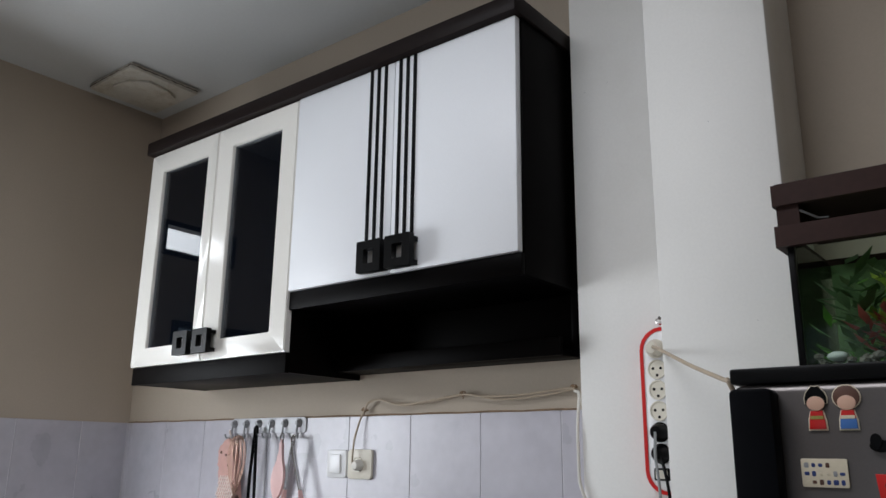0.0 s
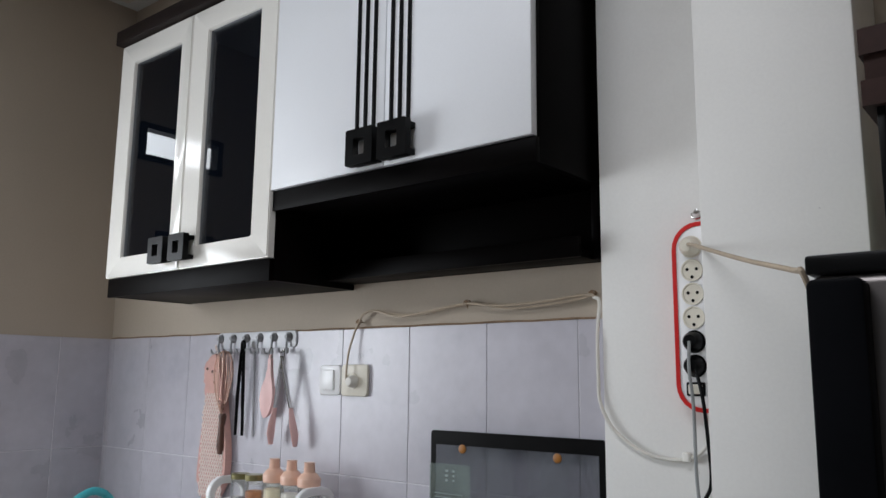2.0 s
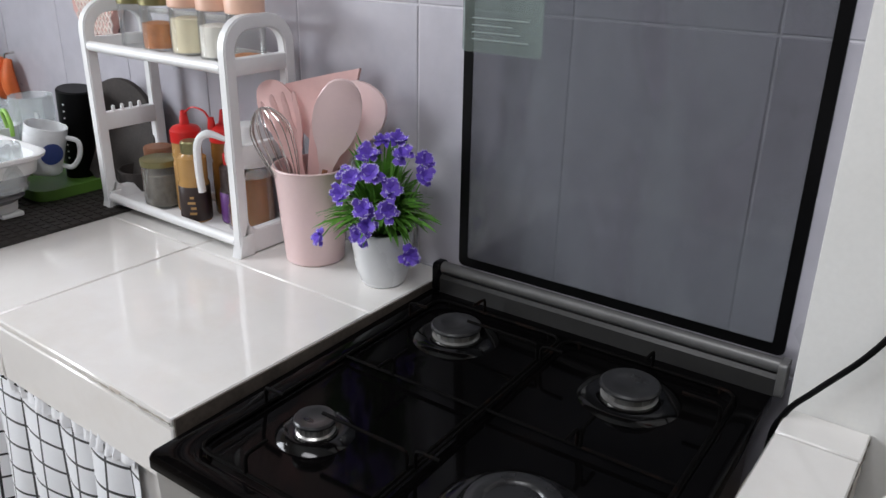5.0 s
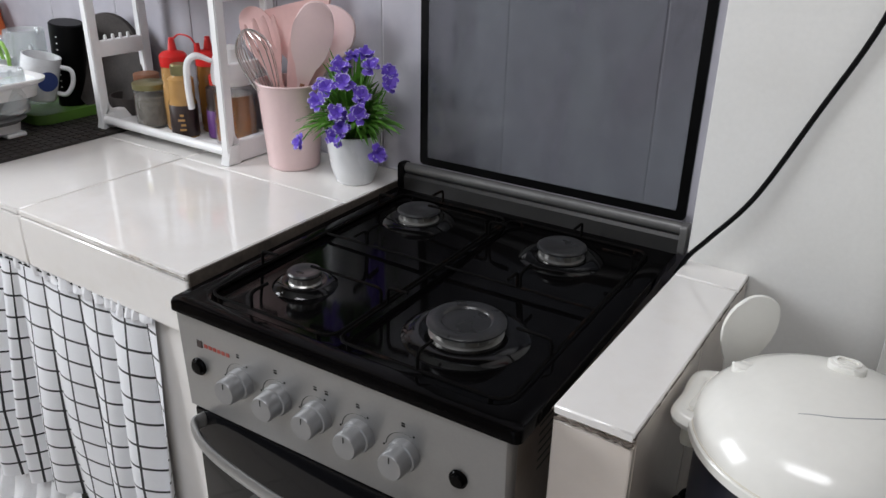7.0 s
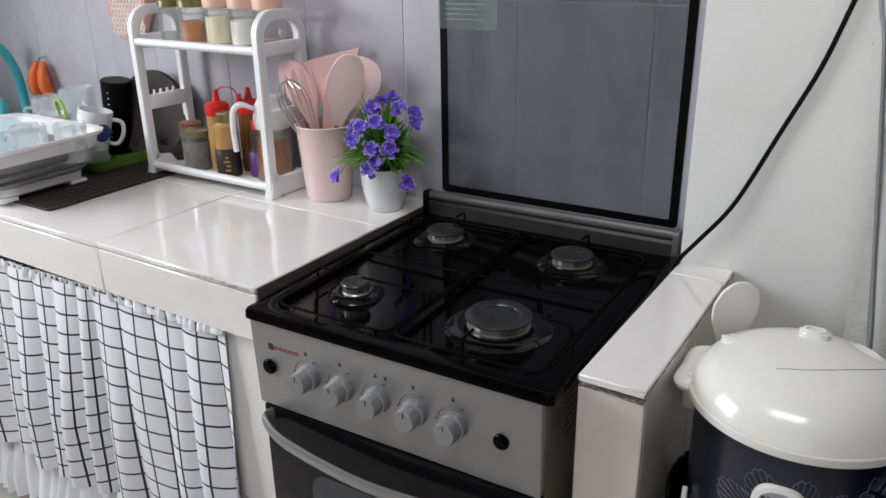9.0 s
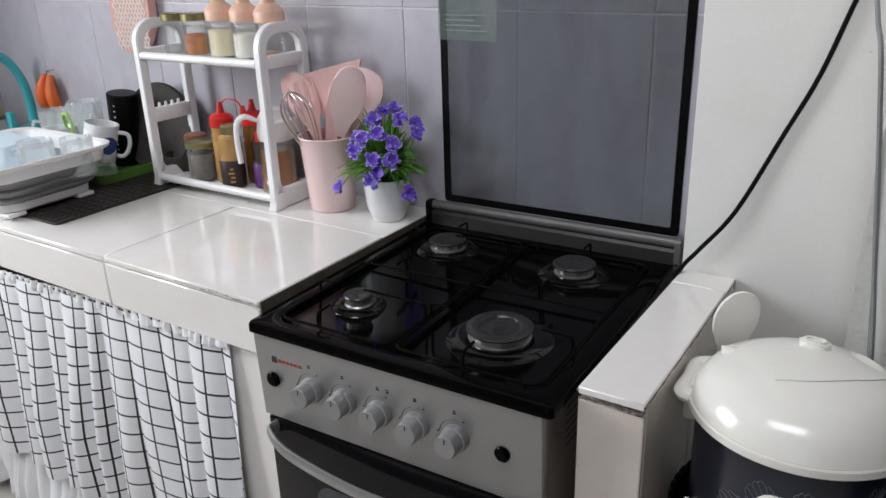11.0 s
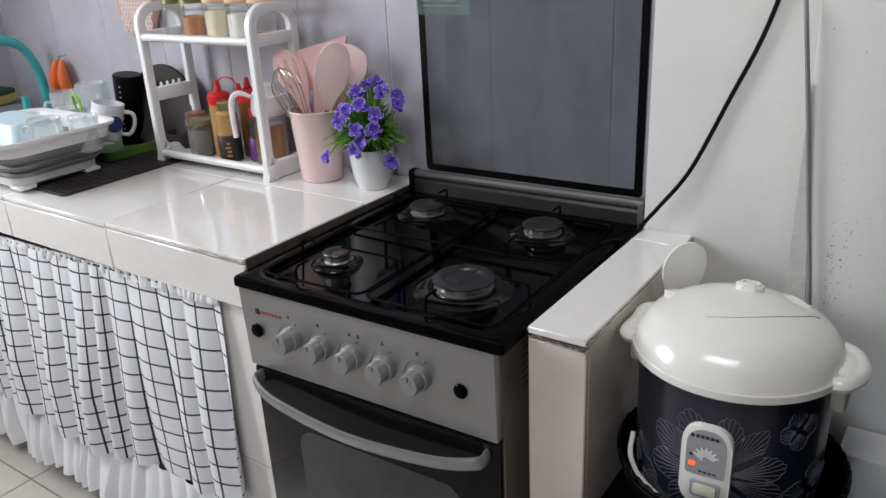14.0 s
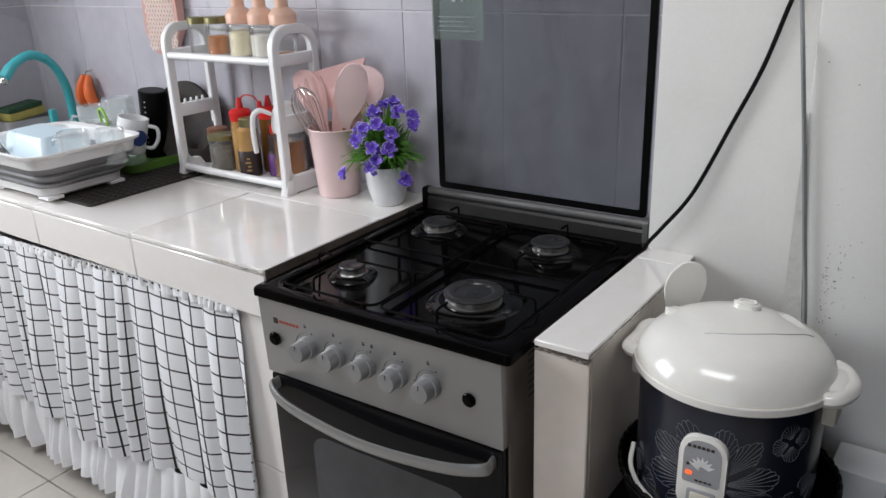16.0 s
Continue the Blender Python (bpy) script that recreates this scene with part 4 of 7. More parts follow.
for x, z in ((LX - 0.138, 1.300), (LX + 0.118, 1.296)):
    b = B()
    lathe(b, [(0, 0), (0.0105, 0), (0.0105, 0.001), (0.008, 0.0022), (0, 0.0024)], (0, 0, 0), 18, Matrix.Translation((x, 0.5178, z)) @ Matrix.Rotation(radians(90), 4, "X"))
    part("bumper", b, M_AMBER, ld, "amber rubber bumper")
b = B()
prism(b, rrect(LX - LW / 2 + 0.058, 1.206, 0.120, 0.113, 0.004, 2), "y", 0.5164, 0.5174)
stk = part("sticker", b, M_STICK, ld, "pale green film sticker with unreadable print")
stk.visible_shadow = False
b = B()
SX = LX - LW / 2 + 0.058
for k in range(4):
    box(b, (SX - 0.045, 0.5159, 1.166 + 0.009 * k), (SX + 0.040 - 0.012 * (k % 3), 0.5163, 1.1673 + 0.009 * k))
for k in range(3):
    box(b, (SX - 0.012, 0.5159, 1.222 + 0.011 * k), (SX - 0.004, 0.5163, 1.227 + 0.011 * k))
    box(b, (SX + 0.010, 0.5159, 1.222 + 0.011 * k), (SX + 0.014, 0.5163, 1.227 + 0.011 * k))
part("small_print", b, M_STICKP, stk)
stove.matrix_world = pose(0.0145, -0.5640, 0.0, 0, 0, 1.7)

# ---- on the wall above the counter ----
WY = -0.0085  # face of the wall tiles
hooks = thing("hook_rail", "white adhesive hook rail with six grey hooks on the tiles", "hook rail")
b = B()
prism(b, rrect(-0.714, 1.577, 0.386, 0.050, 0.012, 4), "y", WY - 0.004, WY, 0.001)
part("backplate", b, M_BACKP, hooks)
HX = (-0.892, -0.825, -0.757, -0.690, -0.622, -0.553)
for x in HX:
    b = B()
    lathe(b, [(0, 0), (0.014, 0), (0.014, 0.004), (0.009, 0.008), (0.006, 0.014), (0, 0.015)], (0, 0, 0), 18, Matrix.Translation((x, WY - 0.004, 1.583)) @ Matrix.Rotation(radians(90), 4, "X"))
    h = part("hook", b, M_GREYPL, hooks, "grey round hook with a double prong")
    b = B()
    for sx in (-1, 1):
        tube(b, curve_pts([(x, WY - 0.013, 1.577), (x, WY - 0.015, 1.553), (x + sx * 0.008, WY - 0.018, 1.537), (x + sx * 0.018, WY - 0.024, 1.537), (x + sx * 0.021, WY - 0.027, 1.549)], 4), 0.0032, 7)
    part("prong", b, M_GREYPL, h)


def slab(outline, y0, y1, bev=0.003):
    b = B()
    prism(b, outline, "y", y0, y1, bev)
    return b


# quilted oven mitt
mitt = thing("oven_mitt", "pink quilted oven mitt hanging from a hook", "oven mitt")
o = [(-0.925, 1.090), (-0.895, 1.074), (-0.85, 1.080), (-0.815, 1.12), (-0.802, 1.18), (-0.806, 1.26), (-0.832, 1.38), (-0.850, 1.455), (-0.862, 1.505), (-0.885, 1.535), (-0.915, 1.528), (-0.935, 1.50), (-0.945, 1.468), (-0.936, 1.435), (-0.921, 1.41), (-0.935, 1.30), (-0.948, 1.18), (-0.945, 1.12)]
oc = [(p.x, p.z) for p in curve_pts([(x, 0, z) for x, z in o + [o[0]]], 3)][:-1]
part("body", slab(oc, WY - 0.030, WY - 0.006, 0.009), M_PINKCLOTH, mitt)
b = B()
for k in range(-6, 30):
    for sgn in (1, -1):
        seg = []
        for j in range(40):
            z = 1.09 + 0.0082 * j
            x = -0.95 + 0.0165 * k * 0.75 + sgn * (z - 1.25) * 0.55
            lo = -0.936 + (0.025 if z > 1.35 else 0.0) * (z - 1.35) / 0.1
            hi = -0.812 - max(0, z - 1.26) * 0.28
            if lo < x < hi and z < 1.41:
                seg.append((x, WY - 0.0306, z))
        if len(seg) > 2:
            tube(b, seg, 0.0021, 5)
part("quilting", b, M_PINKCORD, mitt, "raised diamond quilting")
for x, z in ((-0.921, 1.487), (-0.893, 1.478)):
    b = B()
    lathe(b, [(0, 0), (0.005, 0), (0.004, 0.002), (0, 0.003)], (0, 0, 0), 12, Matrix.Translation((x, WY - 0.0305, z)) @ Matrix.Rotation(radians(90), 4, "X"))
    part("button", b, M_DKWOOD, mitt)
b = B()
tube(b, curve_pts([(-0.893, WY - 0.014, 1.528), (-0.899, WY - 0.02, 1.556), (-0.892, WY - 0.022, 1.560), (-0.884, WY - 0.018, 1.53)], 5), 0.002, 6)
part("loop", b, M_PINKCORD, mitt)

# whisk
wh = thing("whisk", "rose steel balloon whisk with dark wooden handle hanging on hook", "whisk")
b = B()
for k in range(7):
    a = math.pi * k / 7
    cx, cy = math.cos(a), math.sin(a)
    for s in (-1, 1):
        b = B()
        tube(b, curve_pts([(-0.827, WY - 0.036, 1.345), (-0.827 + s * 0.020 * cx, WY - 0.036 + s * 0.016 * cy, 1.395), (-0.826 + s * 0.036 * cx, WY - 0.036 + s * 0.026 * cy, 1.47), (-0.826 + s * 0.024 * cx, WY - 0.036 + s * 0.018 * cy, 1.53), (-0.826, WY - 0.034, 1.545)], 4), 0.0014, 5)
        part("wire", b, M_COPPER, wh)
b = B()
lathe(b, [(0, 0.0), (0.010, 0.002), (0.0145, 0.025), (0.0125, 0.06), (0.0105, 0.10), (0.0125, 0.118), (0.009, 0.126), (0, 0.127)], (-0.827, WY - 0.030, 1.222), 16)
part("handle", b, M_DKWOOD, wh, "dark wooden handle")
# black tongs
tg = thing("black_tongs", "slim black metal tongs hanging from a hook", "tongs")
for dx0, dx1 in ((-0.006, -0.022), (0.006, 0.012)):
    b = B()
    tube(b, [(-0.742 + dx0 * 0.6, WY - 0.028, 1.555), (-0.742 + dx0, WY - 0.030, 1.53), (-0.742 + dx1 * 0.8, WY - 0.028, 1.40), (-0.742 + dx1, WY - 0.026, 1.285)], [0.005, 0.0065, 0.0065, 0.0055], 8, flat=0.6)
    part("arm", b, M_BLACK, tg)
b = B()
tube(b, curve_pts([(-0.748, WY - 0.028, 1.55), (-0.748, WY - 0.028, 1.565), (-0.742, WY - 0.028, 1.572), (-0.736, WY - 0.028, 1.565), (-0.736, WY - 0.028, 1.55)], 4), 0.005, 8)
part("bend", b, M_BLACK, tg)
sk = thing("skewer", "thin dark metal skewer hanging from a hook", "skewer")
b = B()
tube(b, [(-0.686, WY - 0.026, 1.53), (-0.683, WY - 0.022, 1.285)], 0.0035, 7)
lathe(b, [(0.004, 0), (0.006, 0.006), (0, 0.012)], (-0.686, WY - 0.026, 1.53), 8)
part("rod", b, M_GREYPL, sk)
# pink spoon and tongs
sp = thing("pink_spatula", "pink silicone spoon spatula hanging from a hook", "spatula")
o = [(-0.628, 1.342), (-0.606, 1.350), (-0.590, 1.385), (-0.587, 1.43), (-0.598, 1.475), (-0.602, 1.525), (-0.612, 1.525), (-0.618, 1.475), (-0.640, 1.43), (-0.646, 1.385)]
oc = [(p.x, p.z) for p in curve_pts([(x, 0, z) for x, z in o + [o[0]]], 4)][:-1]
part("blade", slab(oc, WY - 0.032, WY - 0.022, 0.003), M_PINK, sp)
b = B()
tube(b, curve_pts([(-0.600, WY - 0.027, 1.52), (-0.598, WY - 0.027, 1.545), (-0.612, WY - 0.026, 1.548), (-0.616, WY - 0.027, 1.52)], 4), 0.0018, 6)
part("loop", b, M_STEEL, sp)
pt = thing("kitchen_tongs", "steel kitchen tongs with pink silicone tips hanging open", "tongs")
for s, xb in ((-1, -0.582), (1, -0.474)):
    b = B()
    tube(b, [(-0.538, WY - 0.040, 1.525), (-0.538 + s * 0.006, WY - 0.040, 1.49), (-0.53 + (xb + 0.53) * 0.7, WY - 0.038, 1.365)], [0.006, 0.0075, 0.0065], 8, flat=0.55)
    arm = part("arm", b, M_STEEL, pt)
    b = B()
    tube(b, [(-0.53 + (xb + 0.53) * 0.66, WY - 0.038, 1.375), (-0.53 + (xb + 0.53) * 0.85, WY - 0.038, 1.33), (xb, WY - 0.036, 1.30), (xb, WY - 0.034, 1.268)], [0.008, 0.013, 0.0145, 0.008], 10, flat=0.45)
    part("tip", b, M_PINK, arm, "pink silicone tip")
b = B()
tube(b, curve_pts([(-0.545, WY - 0.040, 1.51), (-0.546, WY - 0.038, 1.535), (-0.538, WY - 0.034, 1.543), (-0.531, WY - 0.038, 1.535), (-0.531, WY - 0.040, 1.51)], 4), 0.0022, 6)
part("ring", b, M_STEEL, pt)

# switch and socket
sw = thing("light_switch", "white square wall light switch on the tiles", "switch")
b = B()
prism(b, rrect(-0.366, 1.457, 0.084, 0.083, 0.010, 4), "y", WY - 0.010, WY, 0.003)
part("plate", b, M_WPLAST, sw)
b = B()
prism(b, rrect(-0.370, 1.457, 0.050, 0.056, 0.004, 3), "y", WY - 0.0155, WY - 0.0095, 0.0025)
part("rocker", b, M_WPLAST, sw)
so = thing("wall_socket", "yellowed square wall socket with a plug in it", "socket")
b = B()
prism(b, rrect(-0.267, 1.457, 0.100, 0.086, 0.010, 4), "y", WY - 0.011, WY, 0.003)
part("plate", b, M_OPLAST, so)
b = B()
lathe(b, [(0.023, 0.0), (0.023, 0.003), (0.020, 0.003), (0.0195, 0.0005), (0, 0.0005)], (0, 0, 0), 24, Matrix.Translation((-0.274, WY - 0.011, 1.456)) @ Matrix.Rotation(radians(90), 4, "X"))
part("well", b, M_OPLAST, so)
pg = thing("plug", "grey-white two-pin plug with cable in the socket", "plug")
b = B()
lathe(b, [(0, 0), (0.017, 0), (0.0165, 0.012), (0.011, 0.024), (0, 0.026)], (0, 0, 0), 18, Matrix.Translation((-0.264, WY - 0.012, 1.454)) @ Matrix.Rotation(radians(90), 4, "X"))
part("body", b, M_CABLEW, pg)
b = B()
tube(b, curve_pts([(-0.266, WY - 0.032, 1.447), (-0.278, WY - 0.030, 1.464), (-0.280, WY - 0.022, 1.53), (-0.266, WY - 0.013, 1.59), (-0.254, WY - 0.010, 1.614), (-0.238, WY - 0.010, 1.638), (-0.195, WY - 0.010, 1.645), (-0.11, WY - 0.010, 1.627), (-0.02, WY - 0.010, 1.633), (0.115, WY - 0.010, 1.649), (0.20, WY - 0.010, 1.640), (0.33, WY - 0.010, 1.642), (0.455, WY - 0.012, 1.652), (0.482, WY - 0.02, 1.640)], 6), 0.0032, 6)
part("cable", b, M_CABLEB, pg, "beige cable tied along the tile edge")
b = B()
tube(b, curve_pts([(-0.16, WY - 0.008, 1.637), (-0.04, WY - 0.007, 1.628), (0.12, WY - 0.007, 1.647), (0.25, WY - 0.008, 1.631), (0.40, WY - 0.008, 1.639), (0.47, WY - 0.012, 1.650)], 6), 0.0024, 6)
part("second_cable", b, M_CABLEB, pg)
for x, z in ((-0.256, 1.616), (0.120, 1.651), (0.468, 1.654)):
    nl = thing("cable_nail", "small rusty nail with twisted wire holding the cable", "nail", "cable nails")
    b = B()
    lathe(b, [(0, 0), (0.002, 0), (0.002, 0.018), (0.005, 0.018), (0.005, 0.020), (0, 0.0205)], (0, 0, 0), 10, Matrix.Translation((x, -0.001, z)) @ Matrix.Rotation(radians(90), 4, "X"))
    part("nail", b, M_RUST, nl)
    b = B()
    tube(b, [(x + 0.008 * math.cos(k * 0.9), -0.012 - 0.0008 * k, z + 0.007 * math.sin(k * 0.9)) for k in range(12)], 0.0014, 5)
    tube(b, [(x, -0.018, z), (x + 0.006, -0.022, z - 0.014)], 0.0014, 5)
    part("wire", b, M_RUST, nl)
# white cable that runs on round the pilaster
wc = thing("white_cable", "white cable sagging across the pilaster from nail to clip", "cable")
b = B()
tube(b, curve_pts([(0.472, -0.02, 1.645), (0.504, -0.056, 1.630), (0.511, -0.080, 1.56), (0.512, -0.082, 1.47), (0.517, -0.084, 1.418), (0.545, -0.084, 1.368), (0.60, -0.084, 1.330), (0.655, -0.084, 1.317), (0.705, -0.084, 1.322), (0.74, -0.088, 1.35), (0.775, -0.09, 1.40), (0.80, -0.09, 1.44)], 6), 0.0038, 8)
part("cable", b, M_CABLEW, wc)
b = B()
box(b, (0.690, -0.095, 1.315), (0.704, -0.0765, 1.333), 0.003)
part("clip", b, M_CPLAST, wc)

# power strip
ps = thing("power_strip", "white power strip with red rim fixed upright to the pilaster", "power strip")
PX0 = -0.077
b = B()
prism(b, rrect(0.7455, 1.588, 0.098, 0.350, 0.046, 6), "y", PX0 - 0.032, PX0, 0.004)
part("body", b, M_WPLAST, ps)
b = B()
ring(b, rrect(0.7455, 1.588, 0.108, 0.360, 0.051, 6), rrect(0.7455, 1.588, 0.092, 0.344, 0.043, 6), "y", PX0 - 0.034, PX0 - 0.002)
part("rim", b, M_RED, ps, "glossy red rim")
for k in range(6):
    z = 1.7205 - 0.0453 * k
    b = B()
    lathe(b, [(0.0215, 0.0), (0.0215, 0.002), (0.019, 0.002), (0.018, 0.0003), (0, 0.0003)], (0, 0, 0), 22, Matrix.Translation((0.730, PX0 - 0.0328, z)) @ Matrix.Rotation(radians(90), 4, "X"))
    sc_ = part("socket", b, M_OPLAST if k == 0 else M_BLACK if k > 3 else M_OPLAST, ps)
    if 0 < k < 4:
        b = B()
        for sx, sz in ((-0.009, 0.002), (0.009, 0.002), (0.0, -0.013)):
            lathe(b, [(0, 0), (0.0032, 0), (0.0032, 0.001), (0, 0.001)], (0, 0, 0), 10, Matrix.Translation((0.730 + sx, PX0 - 0.0328, z + sz)) @ Matrix.Rotation(radians(90), 4, "X"))
        part("hole", b, M_BLACK, sc_)
b = B()
prism(b, rrect(0.729, 1.451, 0.036, 0.026, 0.003, 2), "y", PX0 - 0.0350, PX0 - 0.0315, 0.001)
psw = part("switch_frame", b, M_BLACK, ps, "black switch frame")
b = B()
prism(b, rrect(0.729, 1.451, 0.026, 0.018, 0.002, 2), "y", PX0 - 0.0385, PX0 - 0.0345, 0.001)
part("rocker", b, M_OPLAST, psw)
for k, mt, nm in ((0, M_OPLAST, "plug"), (4, M_BLACK, "plug"), (5, M_BLACK, "plug")):
    z = 1.7205 - 0.0453 * k
    p = thing(nm, ("yellowed", "", "", "", "black round", "black")[k] + " plug pushed into the power strip", "plug")
    b = B()
    lathe(b, [(0, 0), (0.0185, 0), (0.018, 0.014), (0.012, 0.026), (0, 0.028)], (0, 0, 0), 20, Matrix.Translation((0.730, PX0 - 0.0335, z)) @ Matrix.Rotation(radians(90), 4, "X"))
    part("body", b, mt, p)
    b = B()
    if k == 0:
        tube(b, curve_pts([(0.732, PX0 - 0.055, z + 0.002), (0.765, -0.175, z - 0.010), (0.82, -0.25, z - 0.034), (0.93, -0.41, z - 0.080), (1.03, -0.555, z - 0.118), (1.0500, -0.585, z - 0.128), (1.053, -0.52, z - 0.19)], 6), 0.0038, 7)
        part("cable", b, M_CABLEB, p, "beige flex running to the fridge")
    elif k == 4:
        tube(b, curve_pts([(0.730, PX0 - 0.060, z), (0.730, PX0 - 0.066, z - 0.05), (0.734, PX0 - 0.062, z - 0.12), (0.742, PX0 - 0.08, 1.30), (0.757, -0.18, 1.22), (0.770, -0.214, 1.18), (0.786, -0.2135, 1.06), (0.803, -0.213, 0.92), (0.820, -0.2125, 0.78), (0.83, -0.2125, 0.62), (0.84, -0.2125, 0.50), (0.86, -0.214, 0.42)], 6), 0.0032, 7)
        part("cable", b, M_CABLEG, p, "grey flex hanging down the column edge")
    else:
        tube(b, curve_pts([(0.740, PX0 - 0.060, z - 0.005), (0.752, PX0 - 0.062, z - 0.06), (0.752, PX0 - 0.045, 1.36), (0.742, PX0 - 0.012, 1.28), (0.722, PX0 - 0.008, 1.235), (0.690, PX0 - 0.008, 1.13), (0.650, PX0 - 0.008, 1.035), (0.610, PX0 - 0.010, 0.94), (0.585, PX0 - 0.014, 0.893), (0.548, PX0 - 0.018, 0.842), (0.522, PX0 - 0.02, 0.802), (0.511, PX0 - 0.02, 0.74), (0.510, PX0 - 0.02, 0.5)], 6), 0.0036, 8)
        part("cable", b, M_BLACK, p, "black flex hanging behind the stove")
for dz in (1.792,):
    nl = thing("cable_nail", "small rusty nail with twisted wire above the power strip", "nail", "cable nails")
    b = B()
    lathe(b, [(0, 0), (0.002, 0), (0.002, 0.014), (0.005, 0.014), (0.005, 0.017), (0, 0.018)], (0, 0, 0), 10, Matrix.Translation((0.736, -0.075, dz)) @ Matrix.Rotation(radians(90), 4, "X"))
    part("nail", b, M_STEEL, nl)
    b = B()
    tube(b, [(0.736 + 0.012 * math.cos(k * 0.9), -0.083 - 0.0006 * k, dz - 0.006 + 0.008 * math.sin(k * 0.9)) for k in range(14)], 0.0013, 5)
    part("wire", b, M_STEEL, nl)

# ---- spice rack ----
rack = thing("spice_rack", "white plastic two-tier spice rack standing on the counter", "rack")
RX0, RX1, RY0, RY1 = -0.692, -0.301, -0.180, -0.040
for x in (RX0, RX1 - 0.018):
    yc, w = (RY0 + RY1) / 2, RY1 - RY0
    b = B()
    ring(b, rrect(yc, 0.990, w, 0.376, 0.05, 6, (0.006, 0.05, 0.05, 0.006)), rrect(yc, 0.999, w - 0.042, 0.316, 0.03, 6, (0.02, 0.032, 0.032, 0.02)), "x", x, x + 0.018)
    bmesh.ops.bevel(b, geom=[e for e in b.edges if abs(e.verts[0].co.x - e.verts[1].co.x) < 1e-6], offset=0.0022, segments=2, affect="EDGES")
    fr = part("end_frame", b, M_WPLAST, rack)
    for z0, z1 in ((1.090, 1.116), (0.950, 0.982)):
        b = B()
        box(b, (x + 0.001, RY0 + 0.012, z0), (x + 0.017, RY1 - 0.012, z1), 0.003)
        part("crossbar", b, M_WPLAST, fr)
    if x < -0.5:
        for k in range(4):
            b = B()
            lathe(b, [(0.004, 0), (0.003, 0.010), (0, 0.012)], (x + 0.009, RY0 + 0.04 + 0.018 * k, 0.981), 10)
            part("peg", b, M_WPLAST, fr)
    for y in (RY0 + 0.004, RY1 - 0.028):
        b = B()
        fore, aft = (0.008, 0.0) if y < yc else (0.0, 0.008)
        prism(b, [(y - fore, 0.8003), (y + 0.024 + aft, 0.8003), (y + 0.023, 0.836), (y + 0.001, 0.836)], "x", x - 0.002, x + 0.020, 0.002)
        part("foot", b, M_WPLAST, fr)
for z in (1.098, 0.820):
    b = B()
    x0, x1 = RX0 + 0.0185, RX1 - 0.0185
    box(b, (x0, RY0 + 0.014, z - 0.004), (x1, RY1 - 0.012, z), 0.001)
    tube(b, [(x0, RY0 + 0.009, z + 0.004), (x1, RY0 + 0.009, z + 0.004)], 0.009, 10)
    tube(b, [(x0, RY1 - 0.009, z + 0.004), (x1, RY1 - 0.009, z + 0.004)], 0.008, 10)
    part("shelf", b, M_WPLAST, rack)
b = B()
tube(b, [(RX0 + 0.018, RY1 - 0.009, 1.155), (RX1 - 0.018, RY1 - 0.009, 1.155)], 0.005, 8)
part("back_rail", b, M_WPLAST, rack)


def jar(name, label, x, y, z, r, h, fill, fill_h, lid, lid_h, lid_r=None, shoulder=0.0, cap=None):
    t = thing(name, label, "jar", "jars and bottles on the rack", pose(x, y, z))
    nr = r * (0.72 if shoulder else 0.97)
    b = B()
    lathe(b, [(0, 0), (r * 0.93, 0), (r, 0.004), (r, h - shoulder - 0.004), (nr, h), (nr - 0.001, h), (r - 0.0016, h - shoulder - 0.005), (r - 0.0016, 0.005), (0, 0.004)], seg=24)
    g = part("glass", b, M_GLASS, t, "clear glass body")
    g.visible_shadow = False
    if fill:
        b = B()
        lathe(b, [(0, 0.005), (r - 0.0025, 0.005), (r - 0.0025, fill_h), (r * 0.5, fill_h + 0.003), (0, fill_h + 0.001)], seg=24)
        part("contents", b, fill, t)
    lr = lid_r or r * 1.02
    b = B()
    if cap == "spout":
        lathe(b, [(lr * 0.9, h - 0.012), (lr, h - 0.010), (lr * 1.03, h + lid_h * 0.16), (lr * 0.99, h + lid_h * 0.22), (lr * 0.72, h + lid_h * 0.42), (lr * 0.50, h + lid_h * 0.50), (lr * 0.46, h + lid_h * 0.94), (lr * 0.50, h + lid_h), (0, h + lid_h)], seg=24)
    else:
        lathe(b, [(lr * 0.97, h - lid_h * 0.4), (lr, h - lid_h * 0.38), (lr, h + lid_h * 0.5), (lr * 0.93, h + lid_h * 0.6), (0, h + lid_h * 0.6)], seg=24)
    part("lid", b, lid, t)
    return t


ZT, ZB = 1.0985, 0.8205
jar("spice_jar", "small glass jar with olive gold lid, nearly empty", -0.634, -0.105, ZT, 0.026, 0.080, None, 0, M_GOLD, 0.016)
jar("spice_jar", "small glass jar of orange spice with olive gold lid", -0.566, -0.105, ZT, 0.028, 0.082, M_SPICE, 0.045, M_GOLD, 0.016)
jar("condiment_bottle", "glass bottle of cream sugar with peach spout cap", -0.489, -0.100, ZT, 0.030, 0.088, M_SUGAR, 0.058, M_PEACH, 0.052, cap="spout")
jar("condiment_bottle", "glass bottle of white salt with peach spout cap", -0.416, -0.100, ZT, 0.029, 0.088, M_SALT, 0.052, M_PEACH, 0.052, cap="spout")
jar("condiment_bottle", "glass bottle with little spice and peach spout cap", -0.344, -0.100, ZT, 0.030, 0.088, M_SPICE, 0.012, M_PEACH, 0.052, cap="spout")
jar("spice_jar", "small glass jar of brown spice with wooden lid", -0.672 + 0.03, -0.085, ZB, 0.026, 0.080, M_SPICE, 0.04, M_WOOD, 0.018)
jar("spice_jar", "squat glass jar of dark peppercorns with pale green lid", -0.575, -0.128, ZB, 0.034, 0.082, M_PEPPER, 0.062, M_GOLD, 0.012)


